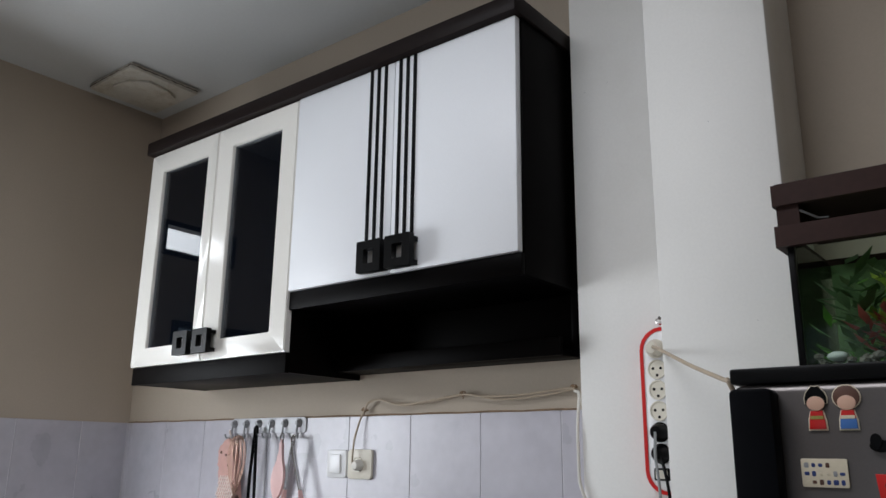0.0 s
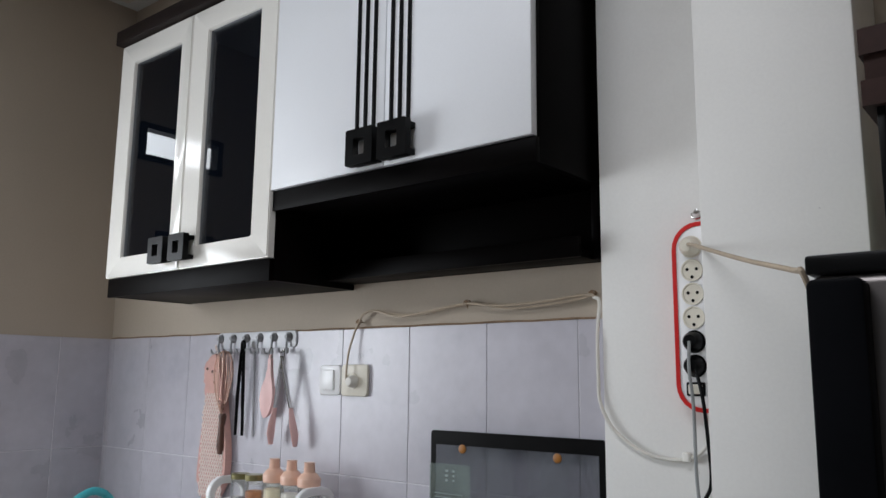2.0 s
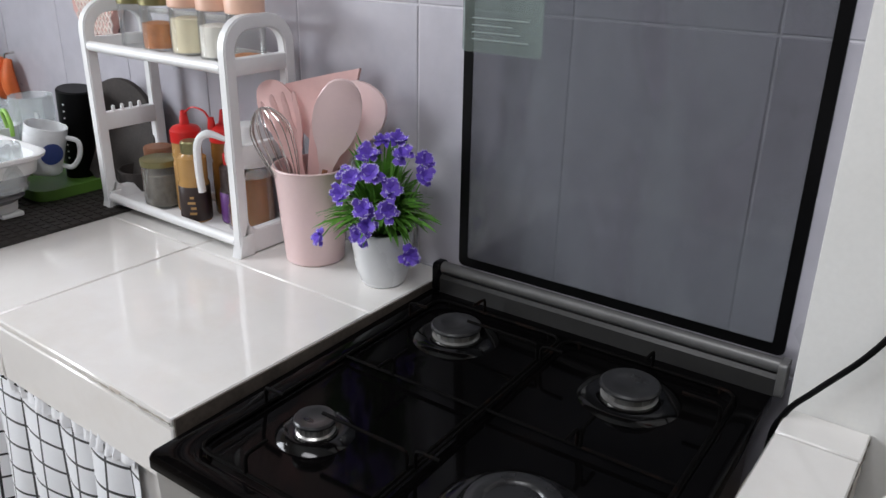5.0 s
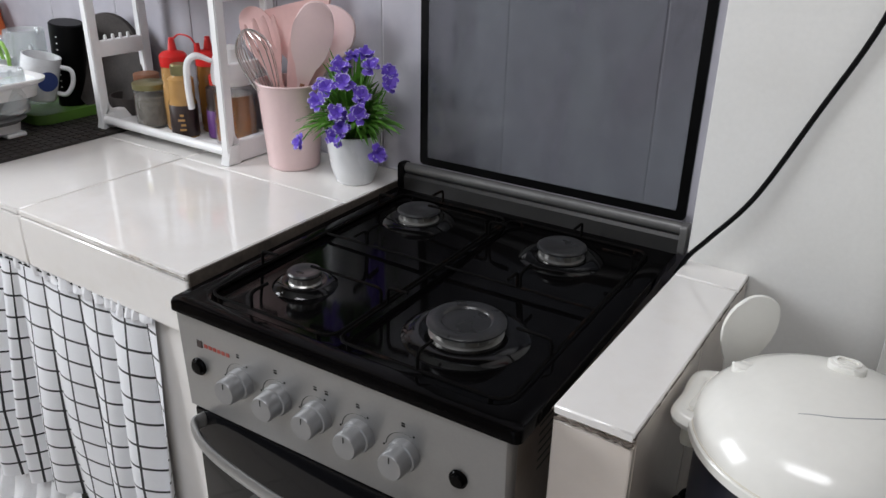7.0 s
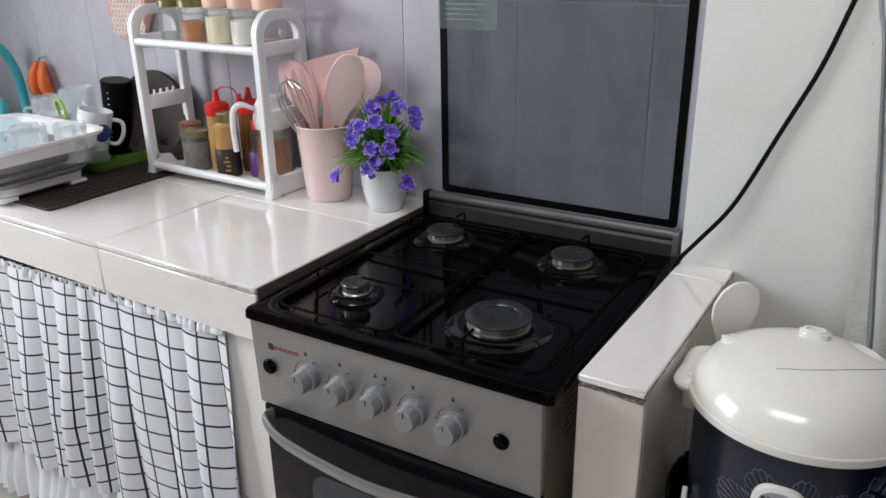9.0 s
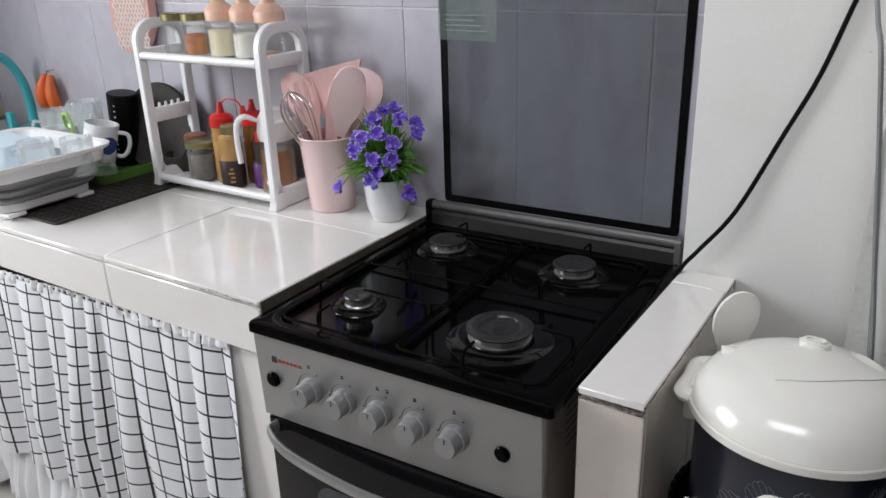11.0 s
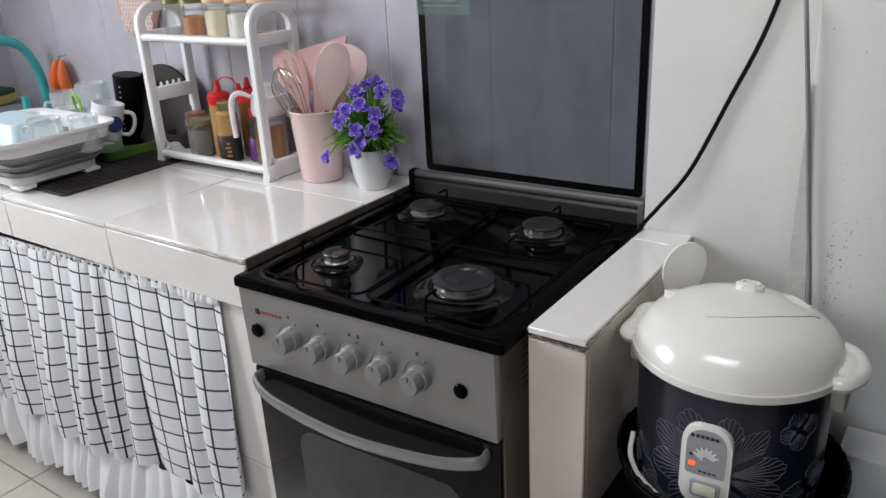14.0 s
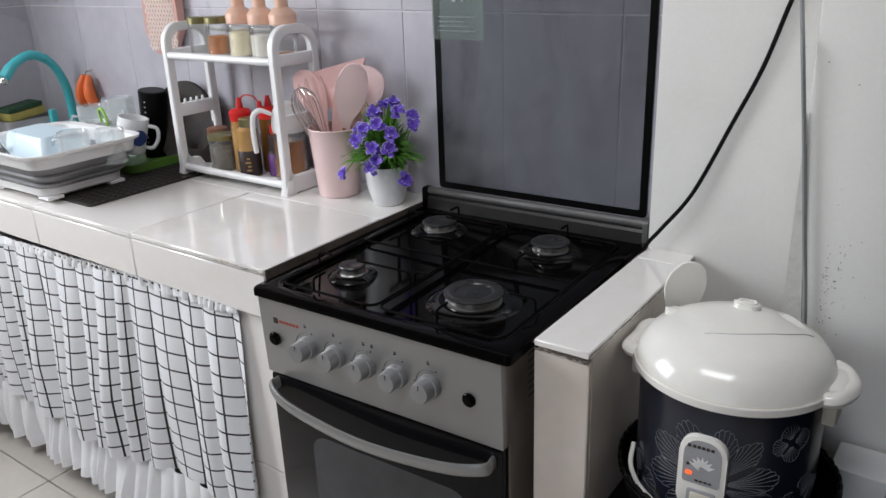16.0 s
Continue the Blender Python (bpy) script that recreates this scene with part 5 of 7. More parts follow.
M_TANL = mat("pale_tan_sauce", (0.40, 0.23, 0.085), 0.25, var=0.12, scale=14, fine=60, bump=0.0)


def squeeze(label, x, y, body, h, loop):
    t = thing("sauce_bottle", label, "bottle", "jars and bottles on the rack", pose(x, y, ZB))
    b = B()
    lathe(b, [(0, 0), (0.024, 0), (0.026, 0.004), (0.026, h * 0.62), (0.024, h * 0.66), (0.026, h * 0.72), (0.025, h - 0.006), (0.018, h), (0, h)], seg=24)
    part("body", b, body, t)
    b = B()
    lathe(b, [(0.0265, h - 0.014), (0.027, h + 0.006), (0.022, h + 0.012), (0.009, h + 0.016), (0.005, h + 0.040), (0, h + 0.041)], seg=20)
    if loop:
        tube(b, curve_pts([(0.004, 0, h + 0.036), (0.022, 0.002, h + 0.048), (0.048, 0.006, h + 0.045), (0.056, 0.012, h + 0.03)], 5), 0.0018, 6)
        lathe(b, [(0.006, 0), (0.007, 0.004), (0.005, 0.022), (0, 0.023)], (0.058, 0.013, h + 0.012), 12)
    part("cap", b, M_RED, t, "red squeeze cap with a nozzle")
    return t


squeeze("clear squeeze bottle of tan sauce with red nozzle cap", -0.518, -0.108, M_TANL, 0.140, True)
squeeze("squeeze bottle of brown sauce with red nozzle cap", -0.452, -0.075, M_SAUCE, 0.145, False)


def sauce(label, x, y, band, r, h, neck, capm):
    t = thing("sauce_bottle", label, "bottle", "jars and bottles on the rack", pose(x, y, ZB))
    b = B()
    lathe(b, [(0, 0), (r * 0.94, 0), (r, 0.004), (r, h * 0.52), (r * 0.9, h * 0.57), (r * 0.93, h * 0.62), (r * 0.93, h * 0.88), (r * 0.55, h * 0.95), (r * 0.5, h), (0, h)], seg=24)
    part("body", b, neck, t)
    b = B()
    lathe(b, [(r * 1.005, 0.003), (r * 1.02, 0.0045), (r * 1.02, h * 0.50), (r * 1.005, h * 0.505)], seg=24)
    lb = part("label", b, band, t, "dark paper label")
    b = B()
    for k, (a, w) in enumerate(((-0.85, 0.012), (-0.80, 0.009), (-0.9, 0.013), (-0.85, 0.007))):
        q = bmesh.ops.create_cube(b, size=1.0, matrix=Matrix.Translation((r * 1.012 * math.cos(a), r * 1.012 * math.sin(a), 0.018 + 0.0095 * k)) @ Matrix.Rotation(a + math.pi / 2, 4, "Z") @ Matrix.Diagonal((w, 0.002, 0.004, 1)))
    part("small_print", b, M_TAN, lb)
    b = B()
    lathe(b, [(r * 0.62, h - 0.01), (r * 0.64, h + 0.01), (r * 0.55, h + 0.013), (0, h + 0.013)], seg=20)
    part("cap", b, capm, t)


sauce("dark soy sauce bottle with black and gold label", -0.466, -0.138, M_DKLABEL, 0.0265, 0.128, M_TAN, M_GOLD)
sauce("dark sauce bottle with purple label and red cap", -0.405, -0.100, M_PURPLE, 0.0255, 0.110, M_DKLABEL, M_RED)

oil = thing("oil_pitcher", "glass oil pitcher with white lid and white handle", "pitcher", "", pose(-0.362, -0.100, ZB))
b = B()
lathe(b, [(0, 0), (0.040, 0), (0.042, 0.005), (0.038, 0.11), (0.036, 0.118), (0.0345, 0.118), (0.036, 0.11), (0.040, 0.006), (0, 0.004)], seg=28)
g = part("glass", b, M_GLASS, oil)
g.visible_shadow = False
b = B()
lathe(b, [(0, 0.005), (0.0385, 0.006), (0.0365, 0.092), (0, 0.092)], seg=28)
part("oil", b, M_OIL, oil, "amber cooking oil")
b = B()
lathe(b, [(0.0375, 0.112), (0.039, 0.118), (0.039, 0.135), (0.034, 0.16), (0.024, 0.178), (0, 0.184)], seg=28)
box(b, (0.012, -0.014, 0.135), (0.052, 0.014, 0.150), 0.005)
part("lid", b, M_WPLAST, oil, "white domed pouring lid")
b = B()
tube(b, curve_pts([(-0.020, -0.030, 0.155), (-0.034, -0.052, 0.166), (-0.046, -0.064, 0.152), (-0.048, -0.066, 0.11), (-0.047, -0.064, 0.068)], 6), [0.006 + 0.003 * min(1, k / 6) for k in range(25)], 10, flat=0.7)
part("handle", b, M_WPLAST, oil, "white curved handle")

# ---- utensil cup ----
cup = thing("utensil_cup", "pale pink plastic cup holding kitchen tools on the counter", "cup", "", pose(-0.216, -0.098, 0.8003))
b = B()
lathe(b, [(0, 0), (0.044, 0), (0.047, 0.003), (0.059, 0.153), (0.0605, 0.155), (0.0575, 0.155), (0.045, 0.006), (0, 0.005)], seg=40)
part("wall", b, M_PINKL, cup)
b = B()
tube(b, [(0.0595 * math.cos(2 * math.pi * k / 40), 0.0595 * math.sin(2 * math.pi * k / 40), 0.155) for k in range(40)], 0.0022, 8, True)
part("rim", b, M_PINKL, cup, "rolled rim")


def utensil(name, label, head, mt, base, tip, roll=0.0, wood=True, handle=0.45, view=(0.3, -0.95, 0.1)):
    """A tool standing in the cup: a wooden stick from base to tip and a flat head drawn along it."""
    base, tip = Vector(base), Vector(tip)
    t = thing(name, label, "kitchen tool", "tools in the pink cup")
    d = (tip - base)
    L_ = d.length
    zax = d.normalized()
    view = Vector(view)
    yax = -(view - zax * view.dot(zax)).normalized()
    xax = yax.cross(zax)
    m = Matrix((xax, yax, zax)).transposed().to_4x4()
    m = Matrix.Translation(base) @ m @ Matrix.Rotation(radians(roll), 4, "Z")
    b = B()
    hl = L_ * handle
    tube(b, [(0, 0, 0), (0, 0, hl * 0.6), (0, 0, hl)], [0.006, 0.0075, 0.006], 10)
    bmesh.ops.transform(b, matrix=m, verts=b.verts[:])
    part("handle", b, M_WOOD if wood else mt, t, "brown wooden handle" if wood else "")
    for outl, dep in head:
        b = B()
        oc_ = [(p.x, p.z) for p in curve_pts([(x, 0, z) for x, z in outl + [outl[0]]], 3)][:-1] if len(outl) > 4 else outl
        prism(b, oc_, "y", -dep / 2, dep / 2, min(0.002, dep * 0.3))
        bmesh.ops.transform(b, matrix=m @ Matrix.Translation((0, 0, hl - 0.012)), verts=b.verts[:])
        part("head", b, mt, t)
    return t


utensil("turner", "wide pink silicone turner in the utensil cup", [([(-0.010, 0), (0.010, 0), (0.014, 0.05), (0.046, 0.075), (0.056, 0.088), (0.068, 0.160), (0.062, 0.167), (-0.052, 0.146), (-0.058, 0.138), (-0.050, 0.085), (-0.040, 0.074), (-0.014, 0.05)], 0.006)], M_PINK, (-0.210, -0.080, 0.808), (-0.240, -0.048, 1.105), 0, view=(0.25, -0.96, 0.05))
utensil("slotted_turner", "pink slotted silicone turner in the utensil cup",
        [([(-0.008, 0), (0.008, 0), (0.010, 0.05), (0.022, 0.08), (0.026, 0.138), (0.019, 0.140), (0.016, 0.088), (0.010, 0.088), (0.009, 0.141), (0.002, 0.142), (0.001, 0.088), (-0.005, 0.088), (-0.008, 0.142), (-0.016, 0.140), (-0.015, 0.088), (-0.020, 0.088), (-0.026, 0.136), (-0.031, 0.132), (-0.024, 0.08), (-0.010, 0.05)], 0.006)], M_PINK, (-0.196, -0.105, 0.808), (-0.262, -0.122, 1.090), 6, view=(0.5, -0.85, 0.1))
utensil("ladle_spoon", "pink silicone cooking spoon leaning in the utensil cup", [([(-0.008, 0), (0.008, 0), (0.012, 0.05), (0.028, 0.080), (0.030, 0.12), (0.016, 0.150), (-0.006, 0.160), (-0.026, 0.150), (-0.032, 0.12), (-0.028, 0.085), (-0.012, 0.05)], 0.009)], M_PINK, (-0.190, -0.095, 0.808), (-0.330, -0.082, 1.104), 0, view=(0.5, -0.85, 0.1))
utensil("spoon_spatula", "large pink silicone spoon spatula in front in the cup", [([(-0.008, -0.01), (0.008, -0.01), (0.013, 0.03), (0.030, 0.065), (0.037, 0.105), (0.030, 0.145), (0.008, 0.163), (-0.018, 0.152), (-0.032, 0.112), (-0.028, 0.07), (-0.012, 0.03)], 0.008)], M_PINKL, (-0.226, -0.100, 0.808), (-0.122, -0.118, 1.112), 0, True, 0.5, view=(0.62, -0.78, 0.1))
utensil("skimmer", "round pink silicone skimmer in the utensil cup", [([(-0.008, 0), (0.008, 0), (0.012, 0.055), (0.036, 0.085), (0.042, 0.118), (0.032, 0.148), (0, 0.158), (-0.032, 0.148), (-0.042, 0.118), (-0.036, 0.085), (-0.012, 0.055)], 0.008)], M_PINKL, (-0.228, -0.085, 0.808), (-0.112, -0.056, 1.124), 0, view=(0.25, -0.97, 0.1))
utensil("basting_brush", "narrow pink silicone brush in the utensil cup", [([(-0.008, 0), (0.008, 0), (0.012, 0.04), (0.013, 0.11), (0.007, 0.135), (-0.008, 0.128), (-0.012, 0.04)], 0.012)], M_PINK, (-0.228, -0.095, 0.808), (-0.178, -0.108, 1.092), 0, view=(0.6, -0.8, 0.1))
mw = thing("egg_whisk", "steel wire balloon whisk standing in the utensil cup", "whisk", "tools in the pink cup")
b = B()
ca, ct = Vector((-0.222, -0.126, 0.905)), Vector((-0.268, -0.146, 1.046))
ax = (ct - ca).normalized()
s1 = ax.orthogonal().normalized()
s2 = ax.cross(s1)
for k in range(8):
    a = math.pi * k / 8
    e = s1 * math.cos(a) + s2 * math.sin(a)
    b = B()
    tube(b, curve_pts([ca + e * 0.004, ca + ax * 0.05 + e * 0.022, ca + ax * 0.11 + e * 0.031, ct - ax * 0.01 + e * 0.018, ct, ct - ax * 0.01 - e * 0.018, ca + ax * 0.11 - e * 0.031, ca + ax * 0.05 - e * 0.022, ca - e * 0.004], 4), 0.0009, 5)
    part("wire", b, M_STEEL, mw)
b = B()
tube(b, [(-0.200, -0.098, 0.808), ca - ax * 0.0], 0.006, 8)
part("handle", b, M_PINK, mw)

# ---- flower pot ----
pot = thing("artificial_plant", "artificial violet flowers with green leaves in white pot", "potted plant", "", pose(-0.068, -0.101, 0.8003))
b = B()
lathe(b, [(0, 0), (0.030, 0), (0.033, 0.003), (0.042, 0.03), (0.0460, 0.062), (0.0470, 0.087), (0.0450, 0.088), (0.0445, 0.066), (0.039, 0.03), (0, 0.02)], seg=36)
part("pot", b, M_POT, pot, "white glazed pot with vertical shading")
b = B()
lathe(b, [(0, 0.076), (0.043, 0.076), (0, 0.084)], seg=20)
part("filling", b, M_MAT, pot)
random.seed(11)
b = B()
for k in range(340):
    a = random.uniform(0, 6.283)
    up = random.random()
    ln = random.uniform(0.045, 0.105)
    out_ = (0.026 + 0.056 * (1 - up)) * random.uniform(0.6, 1.1) * (1.12 if math.cos(a) < 0 else 0.9)
    base = Vector((0.016 * math.cos(a), 0.016 * math.sin(a), 0.080 + random.uniform(0, 0.06) * up))
    tipv = base + Vector((math.cos(a) * out_, math.sin(a) * out_, ln * (0.15 + 0.95 * up)))
    mid = (base + tipv) / 2 + Vector((0, 0, 0.016))
    side = Vector((-math.sin(a), math.cos(a), random.uniform(-0.4, 0.4))).normalized()
    pts = [base, mid * 0.5 + base * 0.5, mid, mid * 0.45 + tipv * 0.55, tipv - Vector((0, 0, 0.006 * (1 - up)))]
    ws = [0.0018, 0.0032, 0.0040, 0.0032, 0.0002]
    vs = [(b.verts.new(p - side * w), b.verts.new(p + side * w + Vector((0, 0, 0.0008)))) for p, w in zip(pts, ws)]
    for q, r_ in zip(vs, vs[1:]):
        b.faces.new((q[0], q[1], r_[1], r_[0]))
tagged(part("leaves", b, M_LEAF, pot, "narrow bright green leaves"), kind="stuff")


def flower(c, n, s, parent):
    """Ragged artificial blossom at c that faces n."""
    n = Vector(n).normalized()
    e1 = n.orthogonal().normalized()
    e2 = n.cross(e1)
    b = B()
    bt = B()
    for layer in range(3):
        for k in range(5):
            a = 2 * math.pi * (k + 0.5 * layer) / 5 + random.uniform(-0.3, 0.3)
            e = e1 * math.cos(a) + e2 * math.sin(a)
            t_ = n.cross(e)
            ln = s * (1.05 - 0.22 * layer) * random.uniform(0.75, 1.15)
            lift = random.uniform(-0.1, 0.35) + 0.45 * layer
            curl = random.uniform(-0.35, 0.15)
            rows = []
            for f, w in ((0.0, 0.08), (0.35, 0.26), (0.7, 0.40), (1.0, 0.30)):
                p = Vector(c) + e * ln * f + n * (lift * ln * f + curl * ln * f * f)
                rows.append([b.verts.new(p + t_ * ln * w * u + n * (random.uniform(-0.14, 0.14) * ln * f)) for u in (-1, -0.4, 0.4, 1)])
            for q, r_ in zip(rows, rows[1:]):
                for i in range(3):
                    b.faces.new((q[i], q[i + 1], r_[i + 1], r_[i]))
            for i in range(3):
                p0, p1 = rows[-1][i].co.copy(), rows[-1][i + 1].co.copy()
                tipv = (p0 + p1) / 2 + e * s * random.uniform(0.10, 0.22) + n * s * random.uniform(-0.05, 0.1)
                bt.faces.new([bt.verts.new(p0), bt.verts.new(p1), bt.verts.new(tipv)])
    f = part("flower", b, M_PETAL, parent, "violet ruffled blossom")
    part("petal_edges", bt, M_PETALW, f, "pale petal tips")


FL = [(-0.060, -0.030, 0.180), (-0.030, -0.050, 0.185), (0.010, -0.050, 0.200), (0.030, -0.005, 0.220), (-0.018, -0.025, 0.218), (0.002, 0.015, 0.235), (0.035, -0.035, 0.178), (0.010, -0.066, 0.150), (0.064, 0.005, 0.190), (-0.045, 0.005, 0.208), (-0.002, -0.066, 0.104), (0.010, -0.060, 0.122), (0.066, -0.030, 0.075), (-0.095, -0.060, 0.078), (0.045, 0.03, 0.205), (-0.028, 0.02, 0.228), (0.048, -0.055, 0.150), (-0.045, -0.058, 0.158)]
FL = [(x * 0.92 + 0.015, y, z * 0.935) for x, y, z in FL]
for c in FL:
    flower(c, (c[0] * 6 + 0.25, c[1] * 6 - 0.35, 0.35 + (c[2] - 0.12) * 4), 0.0158, pot)
for c in FL:
    b = B()
    tube(b, curve_pts([(c[0] * 0.15, c[1] * 0.15, 0.08), (c[0] * 0.65, c[1] * 0.65, max(0.10, c[2] * 0.75)), (c[0] * 0.97, c[1] * 0.97, c[2] - 0.002)], 4), 0.0012, 5)
    part("stem", b, M_LEAF, pot)

# ---- rice cooker corner ----
stool = thing("plastic_stool", "low black plastic stool under the rice cooker", "stool")
b = B()
prism(b, rrect(0.800, -0.385, 0.370, 0.345, 0.05, 5), "z", 0.490, 0.520, 0.006)
part("seat", b, M_BLACK, stool)
for x in (0.645, 0.905):
    for y in (-0.51, -0.24):
        b = B()
        tube(b, [(x, y, 0.491), (x + (0.01 if x > 0.7 else -0.01), y - 0.01, 0.0)], [0.022, 0.016], 12)
        part("leg", b, M_BLACK, stool)
bas = thing("black_basin", "shallow black plastic basin around the rice cooker", "basin", "", pose(0.768, -0.372, 0.5202))
b = B()
lathe(b, [(0, 0), (0.125, 0), (0.132, 0.004), (0.150, 0.078), (0.1535, 0.080), (0.1535, 0.084), (0.147, 0.084), (0.129, 0.006), (0, 0.0055)], seg=48)
part("shell", b, M_BLACK, bas)
b = B()
tube(b, [(0.1505 * math.cos(2 * math.pi * k / 240), 0.1505 * math.sin(2 * math.pi * k / 240), 0.0865 + 0.0032 * abs(math.sin(math.pi * k / 5))) for k in range(240)], 0.0028, 6, True)
part("rim", b, M_BLACK, bas, "scalloped black rim")
CX, CY, CZ = 0.762, -0.367, 0.5262
rc = thing("rice_cooker", "cream-lidded rice cooker with dark flower-printed body on a stool", "rice cooker", "", pose(CX, CY, CZ) @ Matrix.Diagonal((0.935, 0.935, 1.0, 1.0)))
b = B()
lathe(b, [(0, 0), (0.112, 0), (0.120, 0.006), (0.122, 0.022), (0.118, 0.024)], seg=48)
part("base", b, M_CPLAST, rc, "cream plastic base ring")
b = B()
lathe(b, [(0.118, 0.022), (0.126, 0.03), (0.1315, 0.10), (0.1325, 0.215), (0.129, 0.240), (0, 0.240)], seg=56)
part("body", b, M_NAVY, rc, "dark navy printed metal body")
b = B()
lathe(b, [(0.129, 0.236), (0.1405, 0.2365), (0.1425, 0.2385), (0.1425, 0.2475), (0.1412, 0.2490), (0.1390, 0.2492), (0.1385, 0.2505), (0.1325, 0.267), (0.118, 0.283), (0.092, 0.296), (0.055, 0.3035), (0.02, 0.306), (0, 0.306)], seg=64)
for v in b.verts:
    v.co.x *= 1.015
lidp = part("lid", b, M_CPLAST, rc, "glossy cream domed lid")
# dark seam along the step of the lid
LIDP = [(0.0, 0.306), (0.02, 0.306), (0.055, 0.3035), (0.092, 0.296), (0.118, 0.283), (0.1325, 0.267), (0.1385, 0.2505)]


def lid_z(x, y):
    r = math.hypot(x / 1.015, y)
    for (r0, z0), (r1, z1) in zip(LIDP, LIDP[1:]):
        if r <= r1:
            return z0 + (z1 - z0) * (r - r0) / (r1 - r0)
    return 0.25


b = B()
seam = [(p.x, p.y) for p in curve_pts([(-0.030, -0.056, 0), (0.012, -0.040, 0), (0.060, -0.006, 0), (0.097, 0.036, 0)], 8)]
tube(b, [(x, y, lid_z(x, y) + 0.0003) for x, y in seam], [0.0003 + 0.0005 * k / len(seam) for k in range(len(seam))], 5)
part("seam", b, M_GREYPL, lidp, "thin curved seam on the lid")
# finger scoop: a crescent step moulded into the lid
b = B()
rows = []
for k in range(13):
    f = k / 12
    x, y = 0.038 + 0.056 * f, 0.086 - 0.046 * f
    w = 0.013 * math.sin(math.pi * f) ** 0.8 + 0.0004
    q = [(x, y), (x - w * 0.75, y - w * 0.75)]
    rows.append([b.verts.new((q[0][0], q[0][1], lid_z(*q[0]) + 0.0035 * math.sin(math.pi * f) + 0.0004)), b.verts.new((q[1][0], q[1][1], lid_z(*q[1]) + 0.0003)), b.verts.new((x + 0.004, y + 0.004, lid_z(x + 0.004, y + 0.004) + 0.0001))])
for u, v in zip(rows, rows[1:]):
    b.faces.new((u[0], v[0], v[1], u[1]))
    b.faces.new((u[2], v[2], v[0], u[0]))
part("finger_scoop", b, M_CPLAST, lidp, "crescent finger scoop in the lid")
b = B()
tube(b, [(0.1412 * math.cos(2 * math.pi * k / 64), 0.1391 * math.sin(2 * math.pi * k / 64), 0.2496) for k in range(64)], 0.0009, 5, True)
part("rim_line", b, M_OPLAST, lidp)
# raised centre panel with its curved step, steam vent and side grips
b = B()
prism(b, rrect(-0.003, 0.060, 0.040, 0.026, 0.012, 6), "z", 0.296, 0.3105, 0.004)
vent = part("steam_vent", b, M_CPLAST, lidp, "small steam vent")
b = B()
ring(b, rrect(-0.003, 0.060, 0.028, 0.015, 0.007, 6), rrect(-0.003, 0.060, 0.022, 0.010, 0.0048, 6), "z", 0.3100, 0.3128)
box(b, (-0.006, 0.056, 0.3100), (0.004, 0.062, 0.3120), 0.001)
part("vent_ring", b, M_CPLAST, vent)
b = B()
prism(b, rrect(-0.096, 0.018, 0.036, 0.020, 0.009, 5), "z", 0.276, 0.2945, 0.005)
part("latch", b, M_CPLAST, lidp)
for s, z0 in ((-1, 0.028), (1, 0.028)):
    b = B()
    a0 = 0.0
    pts_o = []
    tube(b, curve_pts([(s * 0.132, -0.042, 0.214 + z0), (s * 0.148, -0.036, 0.216 + z0), (s * (0.147 if s < 0 else 0.160), 0.0, 0.218 + z0), (s * 0.148, 0.036, 0.220 + z0), (s * 0.130, 0.046, 0.222 + z0)], 6), 0.012, 10, flat=0.9)
    box(b, (min(s * 0.13, s * (0.145 if s < 0 else 0.158)), -0.032, 0.212 + z0), (max(s * 0.13, s * (0.145 if s < 0 else 0.158)), 0.036, 0.228 + z0), 0.007)
    part("grip", b, M_CPLAST, lidp, "cream side grip")
    b = B()
    box(b, (min(s * 0.128, s * 0.150), -0.022, 0.165 + z0), (max(s * 0.128, s * 0.150), 0.022, 0.206 + z0), 0.007)
    part("handle", b, M_OPLAST, rc, "brownish folded carrying handle")
# printed line flowers on the body
def on_body(a, z, d=0.0008):
    r = (0.1315 if z < 0.10 else 0.1325 if z < 0.215 else 0.131) + d
    if z < 0.10:
        r = 0.126 + (z - 0.03) / 0.07 * 0.0055 + d
    return (r * math.cos(a), r * math.sin(a), z)


def line_flower(ac, zc, size, petals, parent):
    """Open blossom: fans of fine ribs closed by small scallops."""
    b = B()
    random.seed(int(size * 10000))

    def line(pts):
        q = [on_body(ac + u / 0.132, zc + v) for u, v in pts if 0.032 < zc + v < 0.228]
        if len(q) == len(pts):
            tube(b, q, 0.00038, 4)

    ribs = 7
    for k in range(petals):
        th, half = 2 * math.pi * (k + random.uniform(-0.15, 0.15)) / petals + 0.2, math.pi / petals * random.uniform(0.85, 1.1)
        ln = size * random.uniform(0.82, 1.1)
        tips = []
        for r in range(ribs + 1):
            f = -1 + 2 * r / ribs
            an, l = th + half * f, ln * (1 - 0.30 * f * f) * random.uniform(0.96, 1.04)
            tips.append((an, l))
            line([(ln * g * math.cos(th + half * f * g ** 0.6) if g < 1 else l * math.cos(an), (ln * g * math.sin(th + half * f * g ** 0.6) if g < 1 else l * math.sin(an))) for g in (0.22, 0.36, 0.5, 0.64, 0.78)] + [(l * math.cos(an), l * math.sin(an))])
        for (a0, l0), (a1, l1) in zip(tips, tips[1:]):
            line([((l0 + (l1 - l0) * t + ln * 0.05 * math.sin(math.pi * t)) * math.cos(a0 + (a1 - a0) * t), (l0 + (l1 - l0) * t + ln * 0.05 * math.sin(math.pi * t)) * math.sin(a0 + (a1 - a0) * t)) for t in (0, 0.25, 0.5, 0.75, 1)])
    part("print", b, M_LINEW, parent, "fine pale line-drawn flower print")


